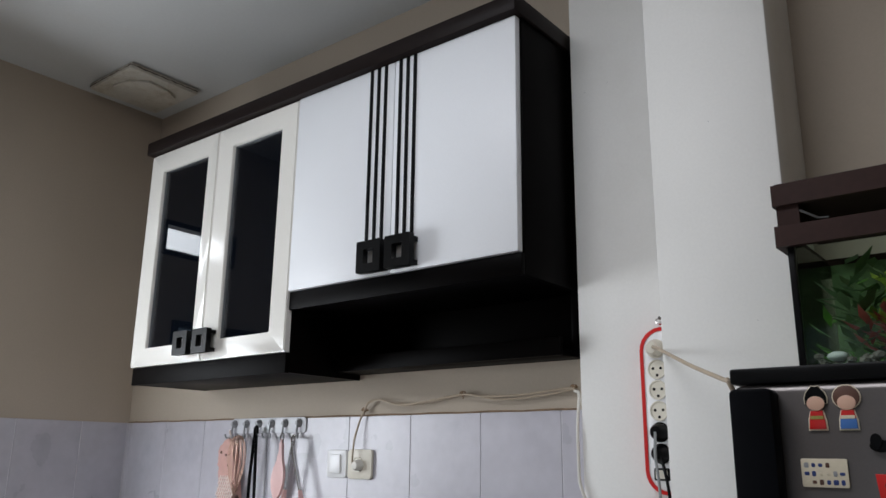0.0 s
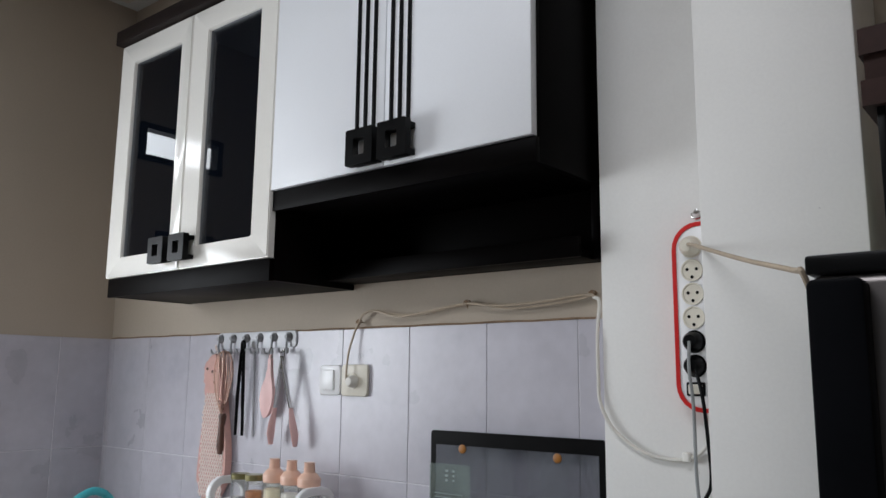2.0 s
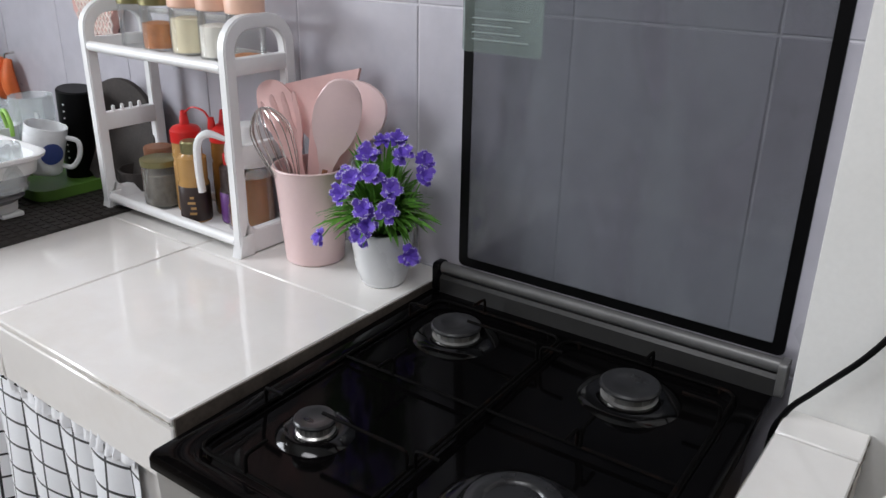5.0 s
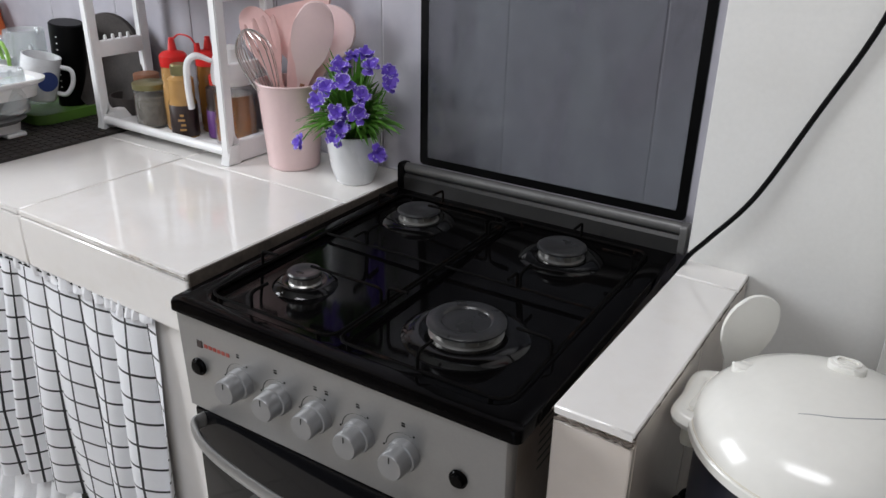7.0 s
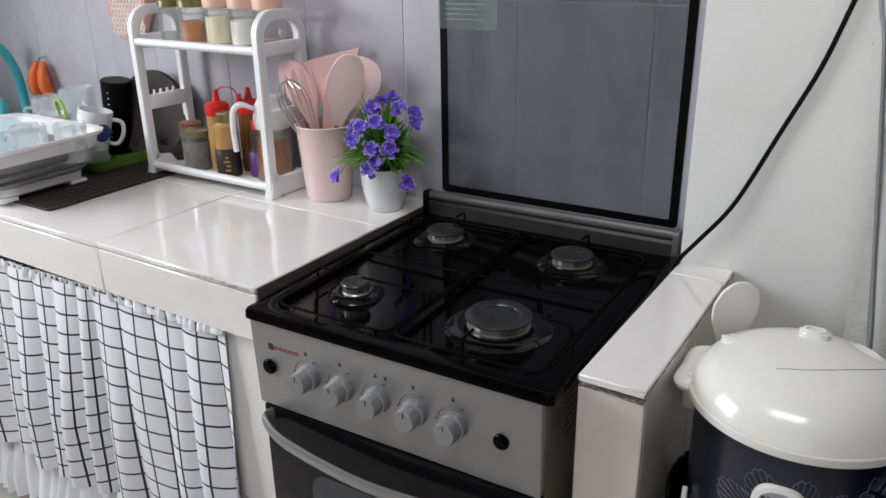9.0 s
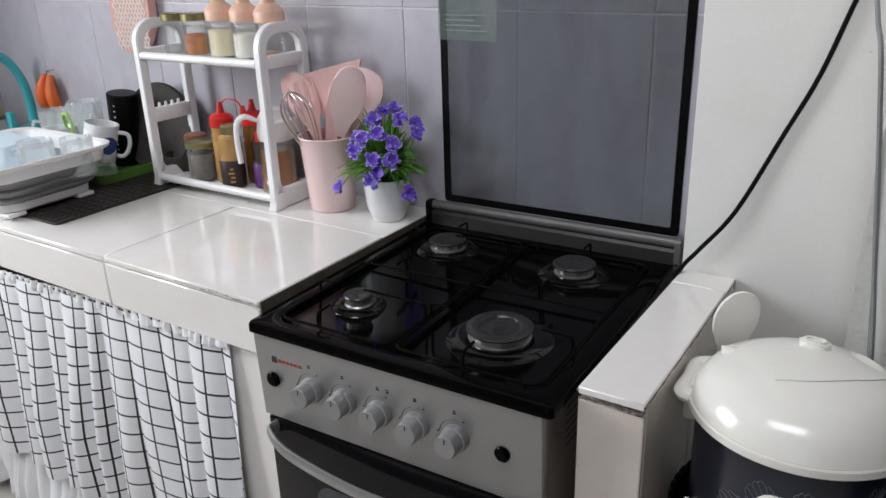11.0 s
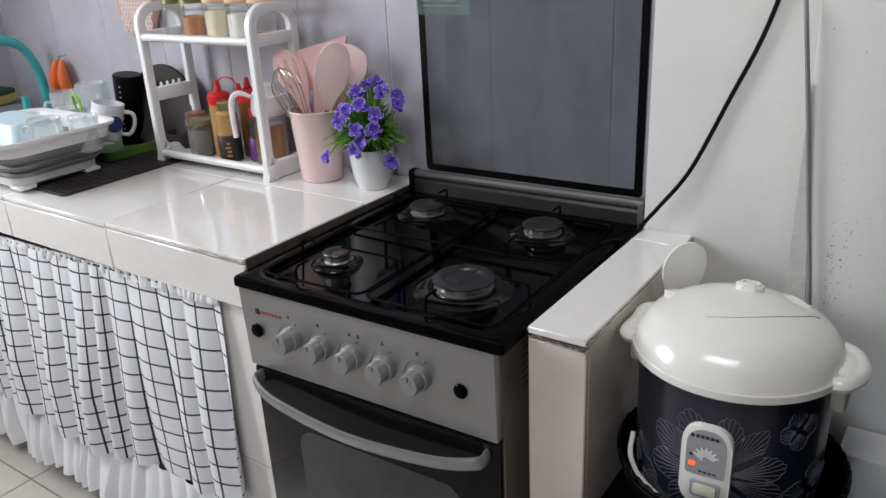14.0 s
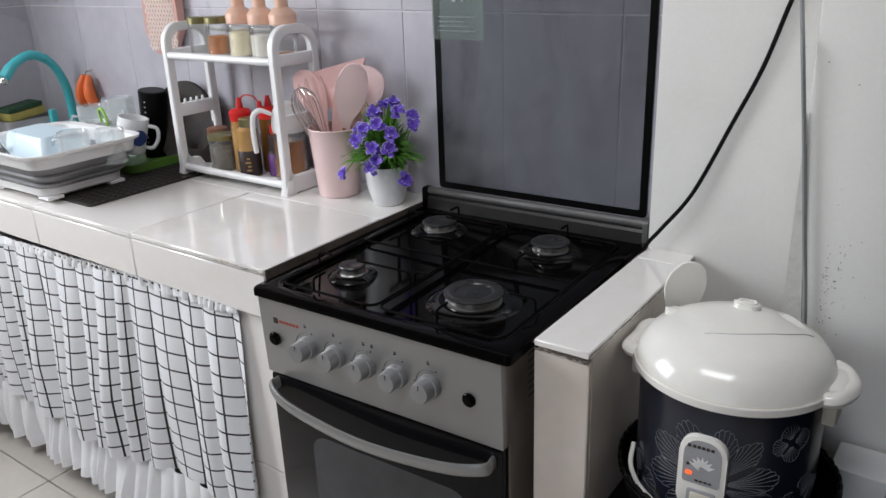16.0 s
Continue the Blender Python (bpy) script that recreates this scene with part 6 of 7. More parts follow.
bodyp = [o for o in rc.children if o.name.startswith("body")][0]
AP = radians(-90 + 3)
line_flower(AP + 0.12, 0.125, 0.098, 10, bodyp)
line_flower(AP + 0.88, 0.190, 0.028, 4, bodyp)
line_flower(AP - 0.95, 0.065, 0.050, 5, bodyp)
line_flower(AP + 1.15, 0.085, 0.050, 5, bodyp)
# switch panel
pm = Matrix.Rotation(AP + math.pi / 2, 4, "Z")
b = B()
prism(b, rrect(0, 0.135, 0.066, 0.122, 0.026, 6), "y", -0.140, -0.126, 0.003)
bmesh.ops.transform(b, matrix=pm, verts=b.verts[:])
pan = part("switch_panel", b, M_CPLAST, rc, "rounded cream switch panel")
b = B()
prism(b, rrect(0, 0.157, 0.052, 0.066, 0.022, 6, (0.004, 0.022, 0.022, 0.004)), "y", -0.1412, -0.1395)
bmesh.ops.transform(b, matrix=pm, verts=b.verts[:])
part("face", b, M_GREYPL, pan, "grey printed panel face")
b = B()
for k in range(7):
    a = radians(20 + 23 * k)
    o = [(0.004 * math.cos(a + 1.2), 0.148 + 0.004 * math.sin(a + 1.2)), (0.010 * math.cos(a - 0.3), 0.148 + 0.010 * math.sin(a - 0.3)), (0.019 * math.cos(a), 0.148 + 0.019 * math.sin(a)), (0.010 * math.cos(a + 0.3), 0.148 + 0.010 * math.sin(a + 0.3))]
    prism(b, o, "y", -0.1418, -0.1411)
bmesh.ops.transform(b, matrix=pm, verts=b.verts[:])
part("emblem", b, M_WPLAST, pan, "white lotus-like leaf print")
bars = [(-0.014 + 0.0062 * k, -0.0096 + 0.0062 * k, 0.1785, 0.1825) for k in range(5)] + [(-0.021, -0.0165, 0.178, 0.1825), (-0.021, -0.017, 0.150, 0.154)] + [(-0.008 + 0.0062 * k, -0.0035 + 0.0062 * k, 0.128, 0.1305) for k in range(4)]
for x0, x1, z0, z1 in bars:
    b = B()
    box(b, (x0, -0.1418, z0), (x1, -0.1411, z1))
    bmesh.ops.transform(b, matrix=pm, verts=b.verts[:])
    part("print_bar", b, M_DKLABEL, pan)
lampm = bpy.data.materials.new("indicator_glow")
lampm.use_nodes = True
lampm.node_tree.nodes["Principled BSDF"].inputs["Base Color"].default_value = (0.8, 0.08, 0.02, 1)
lampm.node_tree.nodes["Principled BSDF"].inputs["Emission Color"].default_value = (1, 0.12, 0.03, 1)
lampm.node_tree.nodes["Principled BSDF"].inputs["Emission Strength"].default_value = 1.2
b = B()
prism(b, rrect(-0.017, 0.139, 0.009, 0.006, 0.002, 3), "y", -0.1422, -0.141)
bmesh.ops.transform(b, matrix=pm, verts=b.verts[:])
part("indicator_lamp", b, lampm, pan, "glowing orange indicator lamp")
b = B()
prism(b, rrect(0.002, 0.103, 0.040, 0.024, 0.004, 3), "y", -0.1425, -0.139, 0.001)
bmesh.ops.transform(b, matrix=pm, verts=b.verts[:])
part("lever_frame", b, M_GREYPL, pan, "grey recess around the lever")
b = B()
prism(b, rrect(0.002, 0.103, 0.030, 0.016, 0.003, 3), "y", -0.1445, -0.1426, 0.0006)
bmesh.ops.transform(b, matrix=pm, verts=b.verts[:])
part("lever", b, M_OPLAST, pan, "yellowed switch lever")
# rice paddle standing beside the cooker
pd = thing("rice_paddle", "white plastic rice paddle standing beside the rice cooker", "paddle")
b = B()
o = [(0.0, 0.0), (0.008, 0.0), (0.010, 0.07), (0.026, 0.10), (0.035, 0.135), (0.030, 0.168), (0.010, 0.182), (-0.014, 0.178), (-0.030, 0.155), (-0.033, 0.125), (-0.022, 0.095), (-0.010, 0.07), (-0.008, 0.0)]
oc = [(p.x, p.z) for p in curve_pts([(x, 0, z) for x, z in o + [o[0]]], 3)][:-1]
prism(b, oc, "y", -0.003, 0.003, 0.0015)
part("blade", b, M_CPLAST, pd)
pd.matrix_world = pose(0.630, -0.250, 0.684, 4, 7, 36) @ Matrix.Diagonal((0.92, 0.92, 0.95, 1.0))
b = B()
box(b, (-0.016, -0.010, -0.03), (0.016, 0.010, 0.055), 0.004)
part("holder", b, M_CPLAST, pd)
# flex of the cooker, looped in the basin
fx = thing("cooker_flex", "white rubber flex looped in the basin by the rice cooker", "cable")
b = B()
tube(b, curve_pts([(0.650, -0.430, 0.632), (0.655, -0.452, 0.613), (0.667, -0.462, 0.596), (0.682, -0.468, 0.585), (0.702, -0.474, 0.577), (0.725, -0.482, 0.574), (0.745, -0.470, 0.560)], 6), 0.0036, 8)
part("flex", b, M_CPLAST, fx)
# white box behind, against the column
wb = thing("small_box", "small white plastic box standing by the column", "box")
b = B()
box(b, (0.893, -0.290, 0.5205), (0.968, -0.2125, 0.600), 0.004)
part("shell", b, M_WPLAST, wb)

# ---- fridge and tank ----
fr = thing("refrigerator", "dark grey metallic refrigerator with black handle and magnets", "refrigerator")
b = B()
box(b, (1.062, -0.555, 0.04), (1.60, -0.02, 1.598), 0.008)
part("cabinet", b, M_BLACK, fr)
b = B()
box(b, (1.058, -0.602, 0.62), (1.604, -0.557, 1.588), 0.012, 3)
fd = part("door", b, M_FRIDGE, fr, "brushed dark grey door")
b = B()
box(b, (1.058, -0.602, 0.06), (1.604, -0.557, 0.612), 0.012, 3)
part("door", b, M_FRIDGE, fr, "brushed dark grey lower door")
b = B()
box(b, (1.056, -0.604, 1.589), (1.606, -0.02, 1.612), 0.004)
part("top_cover", b, M_BLACK, fr, "black top cover")
b = B()
prism(b, rrect(1.093, 1.23, 0.058, 0.70, 0.008, 4), "y", -0.636, -0.6015, 0.003)
part("handle", b, M_HANDLE, fd, "long black door handle")
for x in (1.09, 1.57):
    for y in (-0.52, -0.06):
        b = B()
        lathe(b, [(0, 0), (0.02, 0), (0.02, 0.042), (0, 0.042)], (x, y, 0.0), 14)
        part("foot", b, M_BLACK, fr)


def plate(x, z, o, d0, d1, mt, parent, nm, label=""):
    b = B()
    prism(b, [(x + p[0], z + p[1]) for p in o], "y", -0.6025 - d1, -0.6025 - d0, 0.0004)
    return part(nm, b, mt, parent, label)


def ell(rx, rz, cx=0, cz=0, n=18):
    return [(cx + rx * math.cos(2 * math.pi * k / n), cz + rz * math.sin(2 * math.pi * k / n)) for k in range(n)]


for x, hat, skirt in ((1.171, M_BLACK, M_RED), (1.2095, M_DKWOOD, M_BLUE)):
    mg = thing("fridge_magnet", "small flat doll-shaped magnet in red and dark colours" if skirt == M_RED else "small flat doll-shaped magnet with blue base", "magnet", "fridge magnets")
    z = 1.555
    if skirt == M_RED:
        head = [(-0.0135, 0.004), (-0.0140, 0.012), (-0.0115, 0.019), (-0.0070, 0.023), (-0.0045, 0.0275), (0, 0.026), (0.0045, 0.0275), (0.0070, 0.023), (0.0115, 0.019), (0.0140, 0.012), (0.0135, 0.004)]
    else:
        head = ell(0.0165, 0.0155, 0, 0.0115)
    body = [(0.0075, -0.006), (0.0105, -0.018), (0.0110, -0.031), (-0.0110, -0.031), (-0.0105, -0.018), (-0.0075, -0.006)]
    plate(x, z, [(u * 1.10, (v - 0.010) * 1.08 + 0.010) for u, v in head], 0, 0.0016, M_PAPER, mg, "backing")
    plate(x, z, [(u * 1.14, (v + 0.018) * 1.08 - 0.018) for u, v in body], 0, 0.0015, M_PAPER, mg, "backing")
    plate(x, z, head, 0.0016, 0.003, hat, mg, "top")
    plate(x, z, ell(0.0115, 0.0098, 0, 0.004), 0.003, 0.0045, M_SKIN, mg, "disc")
    plate(x, z, [(-0.0075, -0.0055), (0.0075, -0.0055), (0.0095, -0.0165), (-0.0095, -0.0165)], 0.0015, 0.0036, M_RED, mg, "middle")
    plate(x, z, [(-0.0085, -0.0125), (0.0085, -0.0125), (0.0085, -0.0170), (-0.0085, -0.0170)], 0.0036, 0.0042, M_SPONGE if skirt == M_RED else M_PAPER, mg, "band")
    plate(x, z, [(-0.0098, -0.0168), (0.0098, -0.0168), (0.0108, -0.030), (-0.0108, -0.030)], 0.0015, 0.0036, skirt, mg, "base")
mg = thing("fridge_magnet", "cream rectangular souvenir magnet with small printed patches", "magnet", "fridge magnets")
p = plate(1.173, 1.468, rrect(0, 0, 0.058, 0.037, 0.002, 2), 0, 0.003, M_PAPER, mg, "plate")
random.seed(4)
for k in range(16):
    gx, gz = -0.022 + 0.0088 * (k % 6), -0.012 + 0.011 * (k // 6)
    plate(1.173, 1.468, rrect(gx, gz, random.uniform(0.004, 0.007), random.uniform(0.004, 0.007), 0.001, 1), 0.003, 0.0034, random.choice((M_DKWOOD, M_WOOD, M_DKBLUE, M_PAPER, M_GREYPL)), p, "patch")
mg = thing("fridge_magnet", "dark rounded fridge magnet", "magnet", "fridge magnets")
plate(1.245, 1.503, ell(0.014, 0.008, 0, 0), 0, 0.006, M_BLACK, mg, "plate")
plate(1.245, 1.503, ell(0.007, 0.010, -0.005, 0.006), 0.006, 0.009, M_BLACK, mg, "bump")
mg = thing("fridge_magnet", "red cup-shaped fridge magnet", "magnet", "fridge magnets")
plate(1.250, 1.452, [(-0.016, 0.016), (0.016, 0.016), (0.013, -0.014), (-0.013, -0.014)], 0, 0.006, M_RED, mg, "plate")
plate(1.250, 1.452, ell(0.006, 0.005, 0, 0.002), 0.006, 0.007, M_DKLABEL, mg, "dot")

tank = thing("aquarium", "small planted aquarium with brown hood standing on the refrigerator", "aquarium")
TX0, TX1, TY0, TY1, TZ0, TZ1 = 1.126, 1.56, -0.478, -0.22, 1.6125, 1.83
for lo, hi in (((TX0, TY0, TZ0 + 0.012), (TX1, TY0 + 0.004, TZ1)), ((TX0, TY0 + 0.0045, TZ0 + 0.012), (TX0 + 0.004, TY1, TZ1)), ((TX1 - 0.004, TY0 + 0.0045, TZ0 + 0.012), (TX1, TY1, TZ1))):
    b = B()
    box(b, lo, hi)
    g = part("pane", b, M_TANKG, tank, "clear tank glass")
    g.visible_shadow = False
for x in (TX0 - 0.003, TX1 - 0.007):
    b = B()
    box(b, (x, TY0 - 0.003, TZ0), (x + 0.010, TY0 + 0.008, TZ1 + 0.002), 0.001)
    part("corner_strip", b, M_BLACK, tank)
b = B()
box(b, (TX0 - 0.003, TY0 - 0.003, TZ0), (TX1 + 0.003, TY1, TZ0 + 0.011), 0.001)
part("base_tray", b, M_BLACK, tank)
b = B()
box(b, (TX0 + 0.005, TY1 - 0.012, TZ0 + 0.0115), (TX1 - 0.005, TY1 - 0.002, TZ1))
part("backdrop", b, M_WATER, tank, "mossy green back panel")
for z0, z1 in ((1.812, 1.846), (1.880, 1.915)):
    b = B()
    ring(b, rrect((TX0 + TX1) / 2, (TY0 + TY1) / 2, TX1 - TX0 + 0.034, TY1 - TY0 + 0.034, 0.003, 2), rrect((TX0 + TX1) / 2, (TY0 + TY1) / 2, TX1 - TX0 + 0.010, TY1 - TY0 + 0.010, 0.002, 2), "z", z0, z1)
    part("hood_rail", b, M_TANKW, tank, "dark brown hood rail")
b = B()
box(b, (TX0 - 0.012, TY0 - 0.012, 1.910), (TX1 + 0.012, TY1 + 0.012, 1.918), 0.001)
part("hood_top", b, M_TANKW, tank)
for x, y in ((TX0 - 0.012, TY0 - 0.010), (TX1 - 0.022, TY0 - 0.010), (TX0 + 0.185, TY0 - 0.010)):
    b = B()
    box(b, (x, y, 1.8455), (x + 0.034, y + 0.008, 1.8805))
    part("hood_post", b, M_TANKW, tank)
b = B()
tube(b, [(TX0 + 0.022, TY0 - 0.006, 1.870), (TX0 + 0.045, TY0 + 0.012, 1.858)], 0.002, 6)
tube(b, [(TX0 + 0.045, TY0 + 0.012, 1.858), (TX0 + 0.06, TY0 + 0.012, 1.857)], 0.0015, 6)
part("hose", b, M_GREYPL, tank, "thin grey air hose")
random.seed(21)
b = B()
for k in range(160):
    x, y = random.uniform(TX0 + 0.008, TX1 - 0.01), random.uniform(TY0 + 0.008, TY1 - 0.02)
    r = random.uniform(0.004, 0.010)
    bmesh.ops.create_icosphere(b, subdivisions=1, radius=r, matrix=Matrix.Translation((x, y, TZ0 + 0.014 + random.uniform(0, 0.014))) @ Matrix.Diagonal((1, 1, 0.7, 1)))
tagged(part("gravel", b, M_GRAVEL, tank), kind="stuff")
b = B()
bmesh.ops.create_icosphere(b, subdivisions=2, radius=0.016, matrix=Matrix.Translation((TX0 + 0.048, TY0 + 0.022, TZ0 + 0.026)) @ Matrix.Diagonal((1, 0.8, 0.5, 1)))
part("pebble", b, M_POT, tank, "smooth white pebble")


def weed(nm, mt, n, x0, x1, h0, h1, w, deep=1.0):
    b = B()
    for k in range(n):
        x, y = random.uniform(x0, x1), TY0 + 0.02 + random.uniform(0, TY1 - TY0 - 0.05) * deep
        h = random.uniform(h0, h1)
        for j in range(9):
            a = random.uniform(0, 6.283)
            z = TZ0 + 0.02 + h * j / 9
            e = Vector((math.cos(a), math.sin(a), random.uniform(0.1, 0.8)))
            s_ = Vector((-math.sin(a), math.cos(a), 0))
            c = Vector((x, y, z))
            ln = w * random.uniform(0.7, 1.3)
            vs = [b.verts.new(c), b.verts.new(c + e * ln * 0.5 + s_ * ln * 0.16), b.verts.new(c + e * ln), b.verts.new(c + e * ln * 0.5 - s_ * ln * 0.16)]
            b.faces.new(vs)
    for v in b.verts:
        v.co.x = min(max(v.co.x, TX0 + 0.006), TX1 - 0.006)
        v.co.y = min(max(v.co.y, TY0 + 0.006), TY1 - 0.014)
        v.co.z = min(v.co.z, TZ1 - 0.02)
    tagged(part(nm, b, mt, tank), kind="stuff")


weed("water_plants", M_LEAF, 17, TX0 + 0.02, TX1 - 0.02, 0.05, 0.15, 0.04)
weed("moss", M_WATER, 30, TX0 + 0.02, TX1 - 0.02, 0.10, 0.18, 0.05)
weed("red_plants", M_REDWEED, 10, TX0 + 0.09, TX0 + 0.24, 0.04, 0.09, 0.04, 0.25)
weed("pale_plants", M_YELWEED, 9, TX0 + 0.10, TX0 + 0.26, 0.12, 0.19, 0.035, 0.3)
b = B()
tube(b, [(TX0 + 0.12, TY0 + 0.05, TZ0 + 0.060), (TX0 + 0.16, TY0 + 0.045, TZ0 + 0.042), (TX0 + 0.22, TY0 + 0.03, TZ0 + 0.024)], 0.008, 8)
part("driftwood", b, M_DRIFT, tank, "pale driftwood branch on the gravel")

# ---- sink corner ----
mt_ = thing("draining_mat", "black textured rubber draining mat on the counter", "mat")
b = B()
prism(b, rrect(-0.975, -0.245, 0.665, 0.44, 0.012, 3), "z", 0.8002, 0.806, 0.0015)
part("sheet", b, M_MAT, mt_)
b = B()
for i in range(33):
    for j in range(22):
        x, y = -1.292 + 0.02 * i, -0.455 + 0.02 * j
        box(b, (x, y, 0.8055), (x + 0.012, y + 0.012, 0.8075))
tagged(part("studs", b, M_MAT, mt_, "rows of small square studs"), kind="stuff")
MZ = 0.8078

# collapsible dish basin
TRX, TRY = -0.879, -0.402
tray = thing("dish_basin", "white and grey collapsible dish basin with drying dishes", "dish basin", "", pose(TRX, TRY, 0.8))


def loop(z, w, h, r):
    return [(p[0], p[1], z) for p in rrect(0, 0, w, h, r, 6)]


def skin(b, loops, cap0=False, cap1=False):
    rs = [[b.verts.new(p) for p in l] for l in loops]
    n = len(rs[0])
    for a, c in zip(rs, rs[1:]):
        for k in range(n):
            b.faces.new((a[k], a[(k + 1) % n], c[(k + 1) % n], c[k]))
    if cap0:
        b.faces.new(rs[0][::-1])
    if cap1:
        b.faces.new(rs[-1])
    return b


b = skin(B(), [loop(0.090, 0.335, 0.265, 0.04), loop(0.112, 0.345, 0.275, 0.045), loop(0.118, 0.365, 0.297, 0.05), loop(0.124, 0.368, 0.300, 0.05), loop(0.1255, 0.362, 0.294, 0.05), loop(0.121, 0.338, 0.268, 0.045), loop(0.090, 0.327, 0.257, 0.04)])
part("rim", b, M_WPLAST, tray, "white plastic rim")
b = skin(B(), [loop(0.034, 0.262, 0.205, 0.035), loop(0.046, 0.292, 0.228, 0.037), loop(0.050, 0.276, 0.214, 0.036), loop(0.066, 0.310, 0.244, 0.038), loop(0.070, 0.296, 0.232, 0.038), loop(0.090, 0.330, 0.260, 0.04)])
part("folding_wall", b, M_GREYSIL, tray, "grey folding silicone wall")
b = skin(B(), [loop(0.014, 0.246, 0.192, 0.03), loop(0.020, 0.262, 0.206, 0.034), loop(0.036, 0.266, 0.209, 0.035), loop(0.037, 0.24, 0.19, 0.03)], True, True)
part("base", b, M_WPLAST, tray, "white base")
for sx in (-1, 1):
    for sy in (-1, 1):
        b = B()
        box(b, (sx * 0.108 - 0.024, sy * 0.080 - 0.020, 0.0082), (sx * 0.108 + 0.024, sy * 0.080 + 0.020, 0.017), 0.003)
        part("foot", b, M_WPLAST, tray)
        b = B()
cont = thing("food_container", "pale blue plastic container upside down in the basin", "container", "dishes drying in the basin", pose(TRX - 0.050, TRY + 0.015, 0.8385, 2, 0, -3))
b = skin(B(), [loop(0.0, 0.225, 0.135, 0.015), loop(0.012, 0.222, 0.132, 0.015), loop(0.092, 0.190, 0.100, 0.018), loop(0.097, 0.180, 0.090, 0.016)], True, True)
part("shell", b, M_ICE, cont)


def glass_mug(label, x, y, z, r, h, rot, tilt=0.0, up=False):
    t = thing("glass_mug", label, "glass mug", "clear glasses", pose(x, y, z, tilt, 0, rot))
    b = B()
    prof = [(0.0, h), (r * 0.92, h), (r * 0.98, h - 0.006), (r, 0.004), (r * 0.97, 0.0), (r * 0.92, 0.003), (r * 0.88, h - 0.012), (0, h - 0.014)]
    if up:
        prof = [(q, h - zz) for q, zz in prof]
    lathe(b, prof, seg=26)
    g = part("glass", b, M_GLASSM, t)
    g.visible_shadow = False
    b = B()
    tube(b, curve_pts([(-r * 0.96, 0, h * 0.80), (-r * 1.35, 0, h * 0.80), (-r * 1.6, 0, h * 0.55), (-r * 1.4, 0, h * 0.25), (-r * 0.97, 0, h * 0.22)], 5), 0.0045, 8)
    part("handle", b, M_GLASSH, t).visible_shadow = False


glass_mug("clear glass mug upside down in the basin", TRX + 0.092, TRY + 0.010, 0.8420, 0.037, 0.106, 30)
glass_mug("clear glass mug upside down in the basin", TRX + 0.140, TRY + 0.075, 0.8640, 0.034, 0.082, -40)
spn = thing("spoon", "steel spoon lying on the basin rim", "spoon", "dishes drying in the basin")
b = B()
tube(b, curve_pts([(TRX - 0.05, TRY - 0.12, 0.928), (TRX - 0.08, TRY - 0.11, 0.936), (TRX - 0.11, TRY - 0.095, 0.934), (TRX - 0.13, TRY - 0.06, 0.915), (TRX - 0.12, TRY - 0.03, 0.850)], 5), 0.003, 7)
part("stem", b, M_STEEL, spn)

# green drainer with cups behind the basin
dr = thing("cup_drainer", "dark green plastic cup drainer behind the basin", "drainer")
b = B()
ring(b, rrect(-0.935, -0.165, 0.30, 0.175, 0.03, 5), rrect(-0.935, -0.165, 0.28, 0.155, 0.025, 5), "z", MZ, 0.828)
part("rim", b, M_DRAIN, dr)
b = B()
prism(b, rrect(-0.935, -0.165, 0.282, 0.157, 0.025, 5), "z", MZ, 0.815)
part("floor", b, M_DRAIN, dr)
glass_mug("clear glass tumbler standing in the cup drainer", -1.035, -0.190, 0.8155, 0.036, 0.140, 60, 0, True)
glass_mug("clear glass tumbler standing in the cup drainer", -0.965, -0.150, 0.8155, 0.042, 0.160, 160, 0, True)
mug = thing("mug", "white mug with dark blue disc leaning in the drainer", "mug", "", pose(-0.858, -0.205, 0.850, 0, 14, 45))
b = B()
lathe(b, [(0, 0.0), (0.034, 0), (0.037, 0.003), (0.039, 0.092), (0.036, 0.092), (0.034, 0.006), (0, 0.005)], seg=30)
part("body", b, M_POT, mug)
b = B()
lathe(b, [(0, 0), (0.021, 0), (0.021, 0.002), (0, 0.002)], (0, 0, 0), 24, Matrix.Rotation(radians(38), 4, "Z") @ Matrix.Translation((0, -0.0372, 0.046)) @ Matrix.Rotation(radians(90), 4, "X"))
part("print", b, M_DKBLUE, mug, "dark blue round print")
b = B()
tube(b, curve_pts([(0.036, 0, 0.075), (0.060, 0, 0.072), (0.066, 0, 0.045), (0.056, 0, 0.02), (0.036, 0, 0.018)], 5), 0.005, 8)
part("handle", b, M_POT, mug)
mug2 = thing("mug", "white mug with lime rim standing among the glasses", "mug", "", pose(-0.985, -0.215, 0.8155))
b = B()
lathe(b, [(0, 0.0), (0.032, 0), (0.035, 0.003), (0.038, 0.105), (0.035, 0.105), (0.032, 0.006), (0, 0.005)], seg=30)
part("body", b, M_POT, mug2)
b = B()
tube(b, curve_pts([(0.02, 0.01, 0.10), (0.03, 0.0, 0.135), (0.052, -0.004, 0.142), (0.066, -0.004, 0.12), (0.066, -0.004, 0.095)], 5), 0.004, 8)
part("loop", b, M_LIME, mug2, "lime green loop")
tum = thing("tumbler", "tall black ribbed tumbler leaning behind the basin", "tumbler", "", pose(-0.884, -0.112, MZ + 0.003, 0, 8, 0))
b = B()
lathe(b, [(0, 0.0), (0.027, 0), (0.029, 0.003), (0.036, 0.185), (0.033, 0.188), (0, 0.188)], seg=30)
part("body", b, M_BLACK, tum)
b = B()
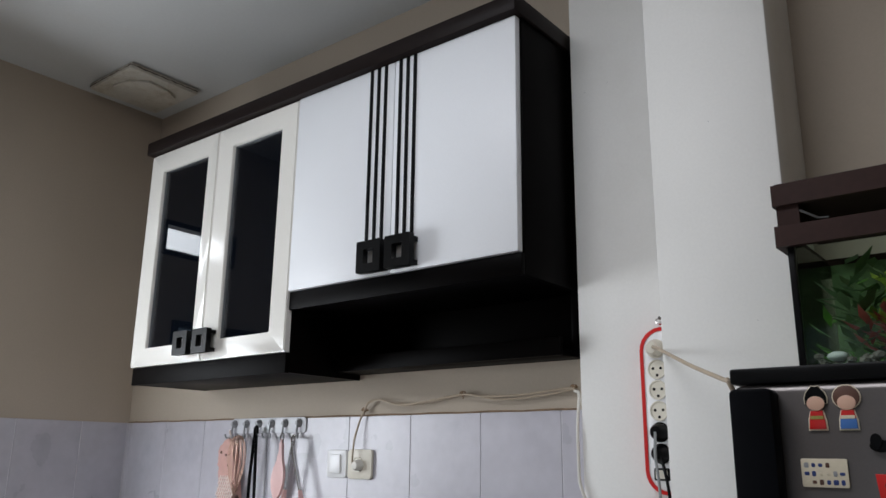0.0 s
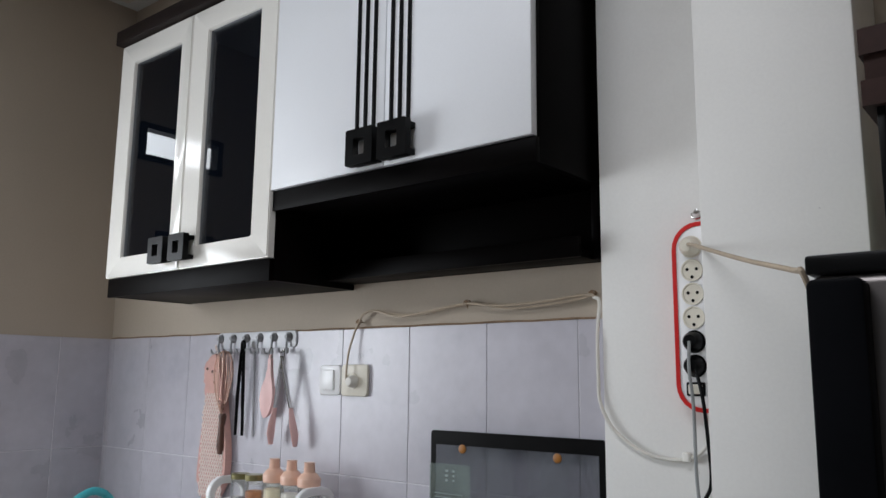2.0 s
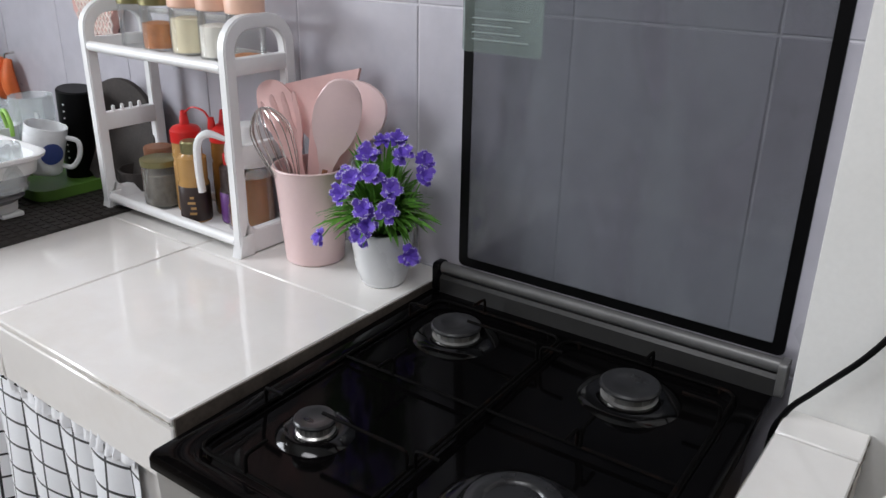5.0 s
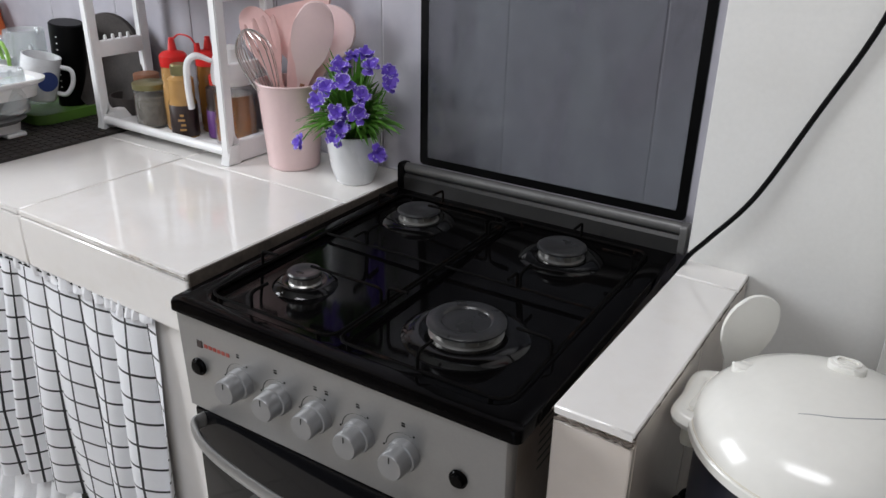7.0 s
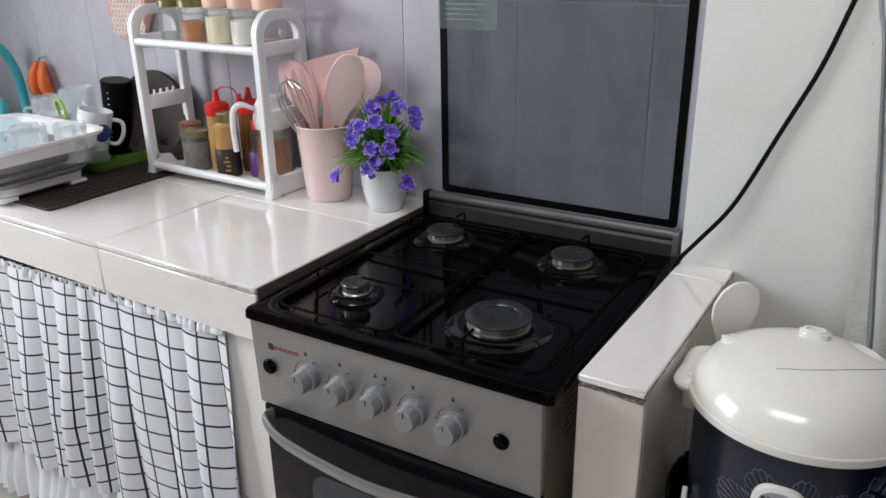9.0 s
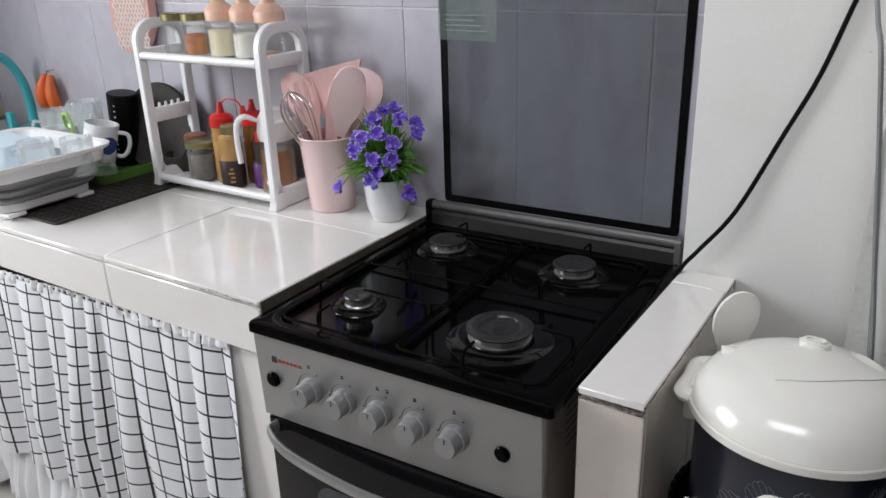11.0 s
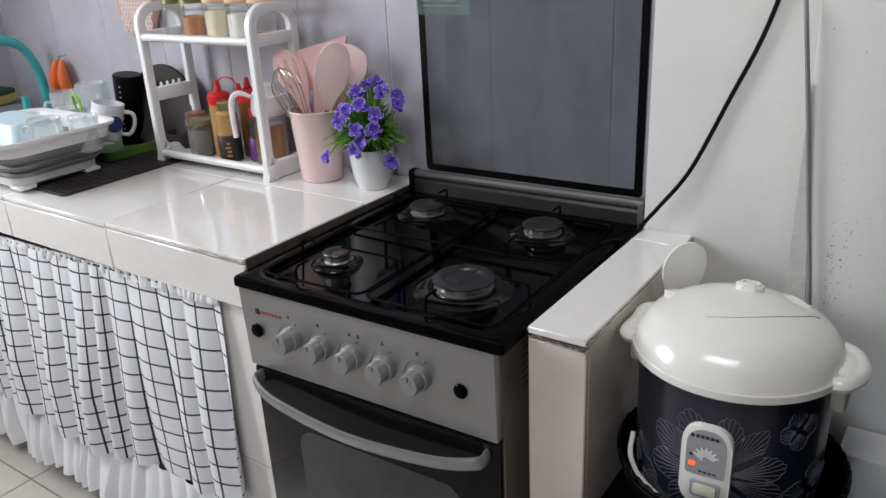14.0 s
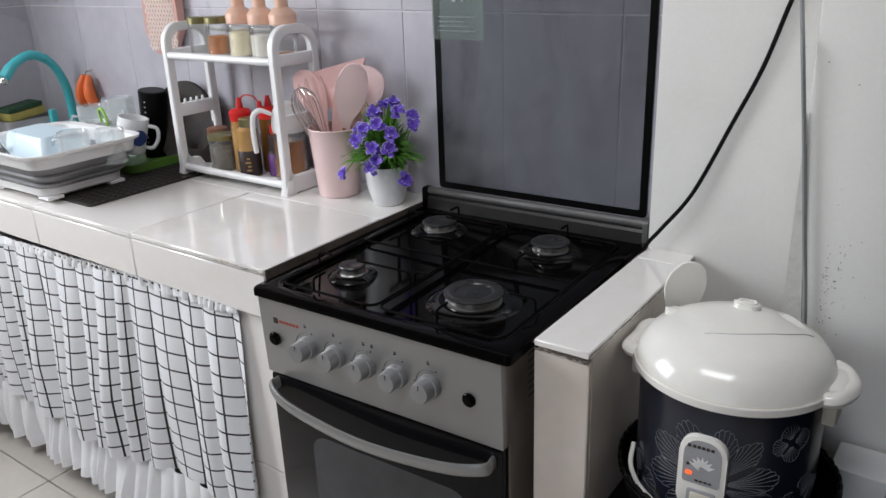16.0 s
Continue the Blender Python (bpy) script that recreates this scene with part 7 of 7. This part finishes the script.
for k in range(9):
    a = radians(-70)
    r = 0.030 + 0.007 * (0.05 + 0.014 * k) / 0.185
    box(b, (r * math.cos(a) - 0.0012, r * math.sin(a) - 0.001, 0.05 + 0.014 * k), (r * math.cos(a) + 0.0018, r * math.sin(a) + 0.001, 0.0522 + 0.014 * k))
part("marks", b, M_WPLAST, tum, "small white marks")
st = thing("stone_mortar", "round dark stone mortar plate leaning against the wall", "mortar", "", pose(-0.792, -0.068, 0.908, 76, 0, 10))
b = B()
lathe(b, [(0, -0.012), (0.080, -0.012), (0.104, -0.004), (0.110, 0.006), (0.106, 0.014), (0.092, 0.012), (0.06, 0.002), (0, -0.001)], seg=36)
part("plate", b, M_STONE, st)
st2 = thing("stone_pestle_bowl", "dark brown rounded stone bowl behind the spice rack", "bowl", "", pose(-0.700, -0.085, MZ))

b = B()
lathe(b, [(0, 0), (0.030, 0), (0.046, 0.03), (0.047, 0.05), (0.043, 0.05), (0.026, 0.015), (0, 0.012)], seg=28)
part("bowl", b, M_STONE, st2)

# faucet
fa = thing("faucet", "teal plastic gooseneck faucet standing on the counter", "faucet")
b = B()
tube(b, curve_pts([(-1.40, -0.040, 0.8055), (-1.40, -0.040, 0.90), (-1.40, -0.048, 0.975), (-1.40, -0.080, 1.040), (-1.40, -0.135, 1.068), (-1.40, -0.190, 1.048), (-1.40, -0.226, 1.012)], 6), [0.013] * 20 + [0.014] * 12 + [0.016] * 5, 12)
part("neck", b, M_TEAL, fa)
b = B()
lathe(b, [(0.012, 0), (0.013, 0.010), (0.011, 0.016), (0, 0.016)], (0, 0, 0), 16, Matrix.Translation((-1.40, -0.226, 1.010)) @ Matrix.Rotation(radians(150), 4, "X"))
part("aerator", b, M_STEEL, fa, "chrome spout end")
b = B()
lathe(b, [(0, 0), (0.024, 0), (0.024, 0.02), (0.016, 0.03), (0, 0.03)], (-1.40, -0.040, 0.8055), 18)
part("base", b, M_TEAL, fa)
b = B()
box(b, (-1.385, -0.125, 0.842), (-1.362, -0.055, 0.862), 0.005)
box(b, (-1.385, -0.128, 0.845), (-1.362, -0.108, 0.905), 0.005)
part("lever", b, M_TEAL, fa)

# dish soap
ds = thing("dish_soap", "green dish soap bottle with dark cap beside the wall", "bottle", "", pose(-1.535, -0.285, MZ - 0.0075))
b = B()
lathe(b, [(0, 0), (0.036, 0), (0.040, 0.006), (0.041, 0.05), (0.0375, 0.085), (0.041, 0.13), (0.040, 0.155), (0.026, 0.182), (0.015, 0.190), (0, 0.190)], seg=28)
for v in b.verts:
    v.co.x *= 0.68
part("body", b, M_GREEN, ds, "clear green liquid in a shaped bottle")
b = B()
lathe(b, [(0.016, 0.186), (0.018, 0.190), (0.017, 0.214), (0.012, 0.218), (0, 0.218)], seg=20)
part("cap", b, M_SCOUR, ds)
b = B()
for k, (yy, zz, rr) in enumerate(((0.0, 0.095, 0.017), (0.010, 0.075, 0.014), (-0.008, 0.062, 0.013), (0.006, 0.045, 0.010))):
    lathe(b, [(0, 0), (rr, 0), (rr * 0.9, 0.002), (0, 0.002)], (0, 0, 0), 14, Matrix.Translation((0.0265, yy, zz)) @ Matrix.Rotation(radians(90), 4, "Y"))
part("label", b, M_LABELG, ds, "fruit-coloured label patches")

# sponge caddy
sc = thing("sponge_caddy", "grey plastic sponge caddy by the side wall", "caddy", "", pose(-1.50, -0.140, 0.8))
b = skin(B(), [loop(0.0, 0.085, 0.150, 0.012), loop(0.004, 0.09, 0.155, 0.014), loop(0.074, 0.096, 0.168, 0.016), loop(0.074, 0.088, 0.160, 0.014), loop(0.010, 0.082, 0.146, 0.012)], True, True)
part("tub", b, M_GREYPL, sc)
sg = thing("sponge", "yellow sponge with dark green scourer on the caddy", "sponge", "", pose(-1.495, -0.150, 0.8765, 6, 0, 3))
b = B()
box(b, (-0.036, -0.06, 0), (0.036, 0.06, 0.026), 0.005)
part("foam", b, M_SPONGE, sg)
b = B()
box(b, (-0.036, -0.058, 0.0265), (0.036, 0.056, 0.041), 0.004)
part("scourer", b, M_SCOUR, sg)
# orange gloves hung on the wall
gl = thing("rubber_gloves", "pair of bunched orange rubber gloves hanging on the tiles", "gloves")
for dx, a in ((-0.018, 6), (0.018, -8)):
    b = B()
    tube(b, curve_pts([(-1.303 + dx * 1.4, -0.026, 0.905), (-1.305 + dx * 1.2, -0.036, 0.93), (-1.302 + dx, -0.038, 0.965), (-1.298 + dx * 0.6, -0.030, 1.000)], 5), [0.010, 0.015, 0.018, 0.020, 0.021, 0.022, 0.022, 0.022, 0.021, 0.020, 0.019, 0.018, 0.016, 0.014, 0.012, 0.010], 12, flat=0.8)
    part("glove", b, M_ORANGE, gl)
b = B()
tube(b, [(-1.299, -0.008, 1.012), (-1.299, -0.03, 1.010), (-1.299, -0.032, 1.000)], 0.003, 6)
part("peg", b, M_STEEL, gl)
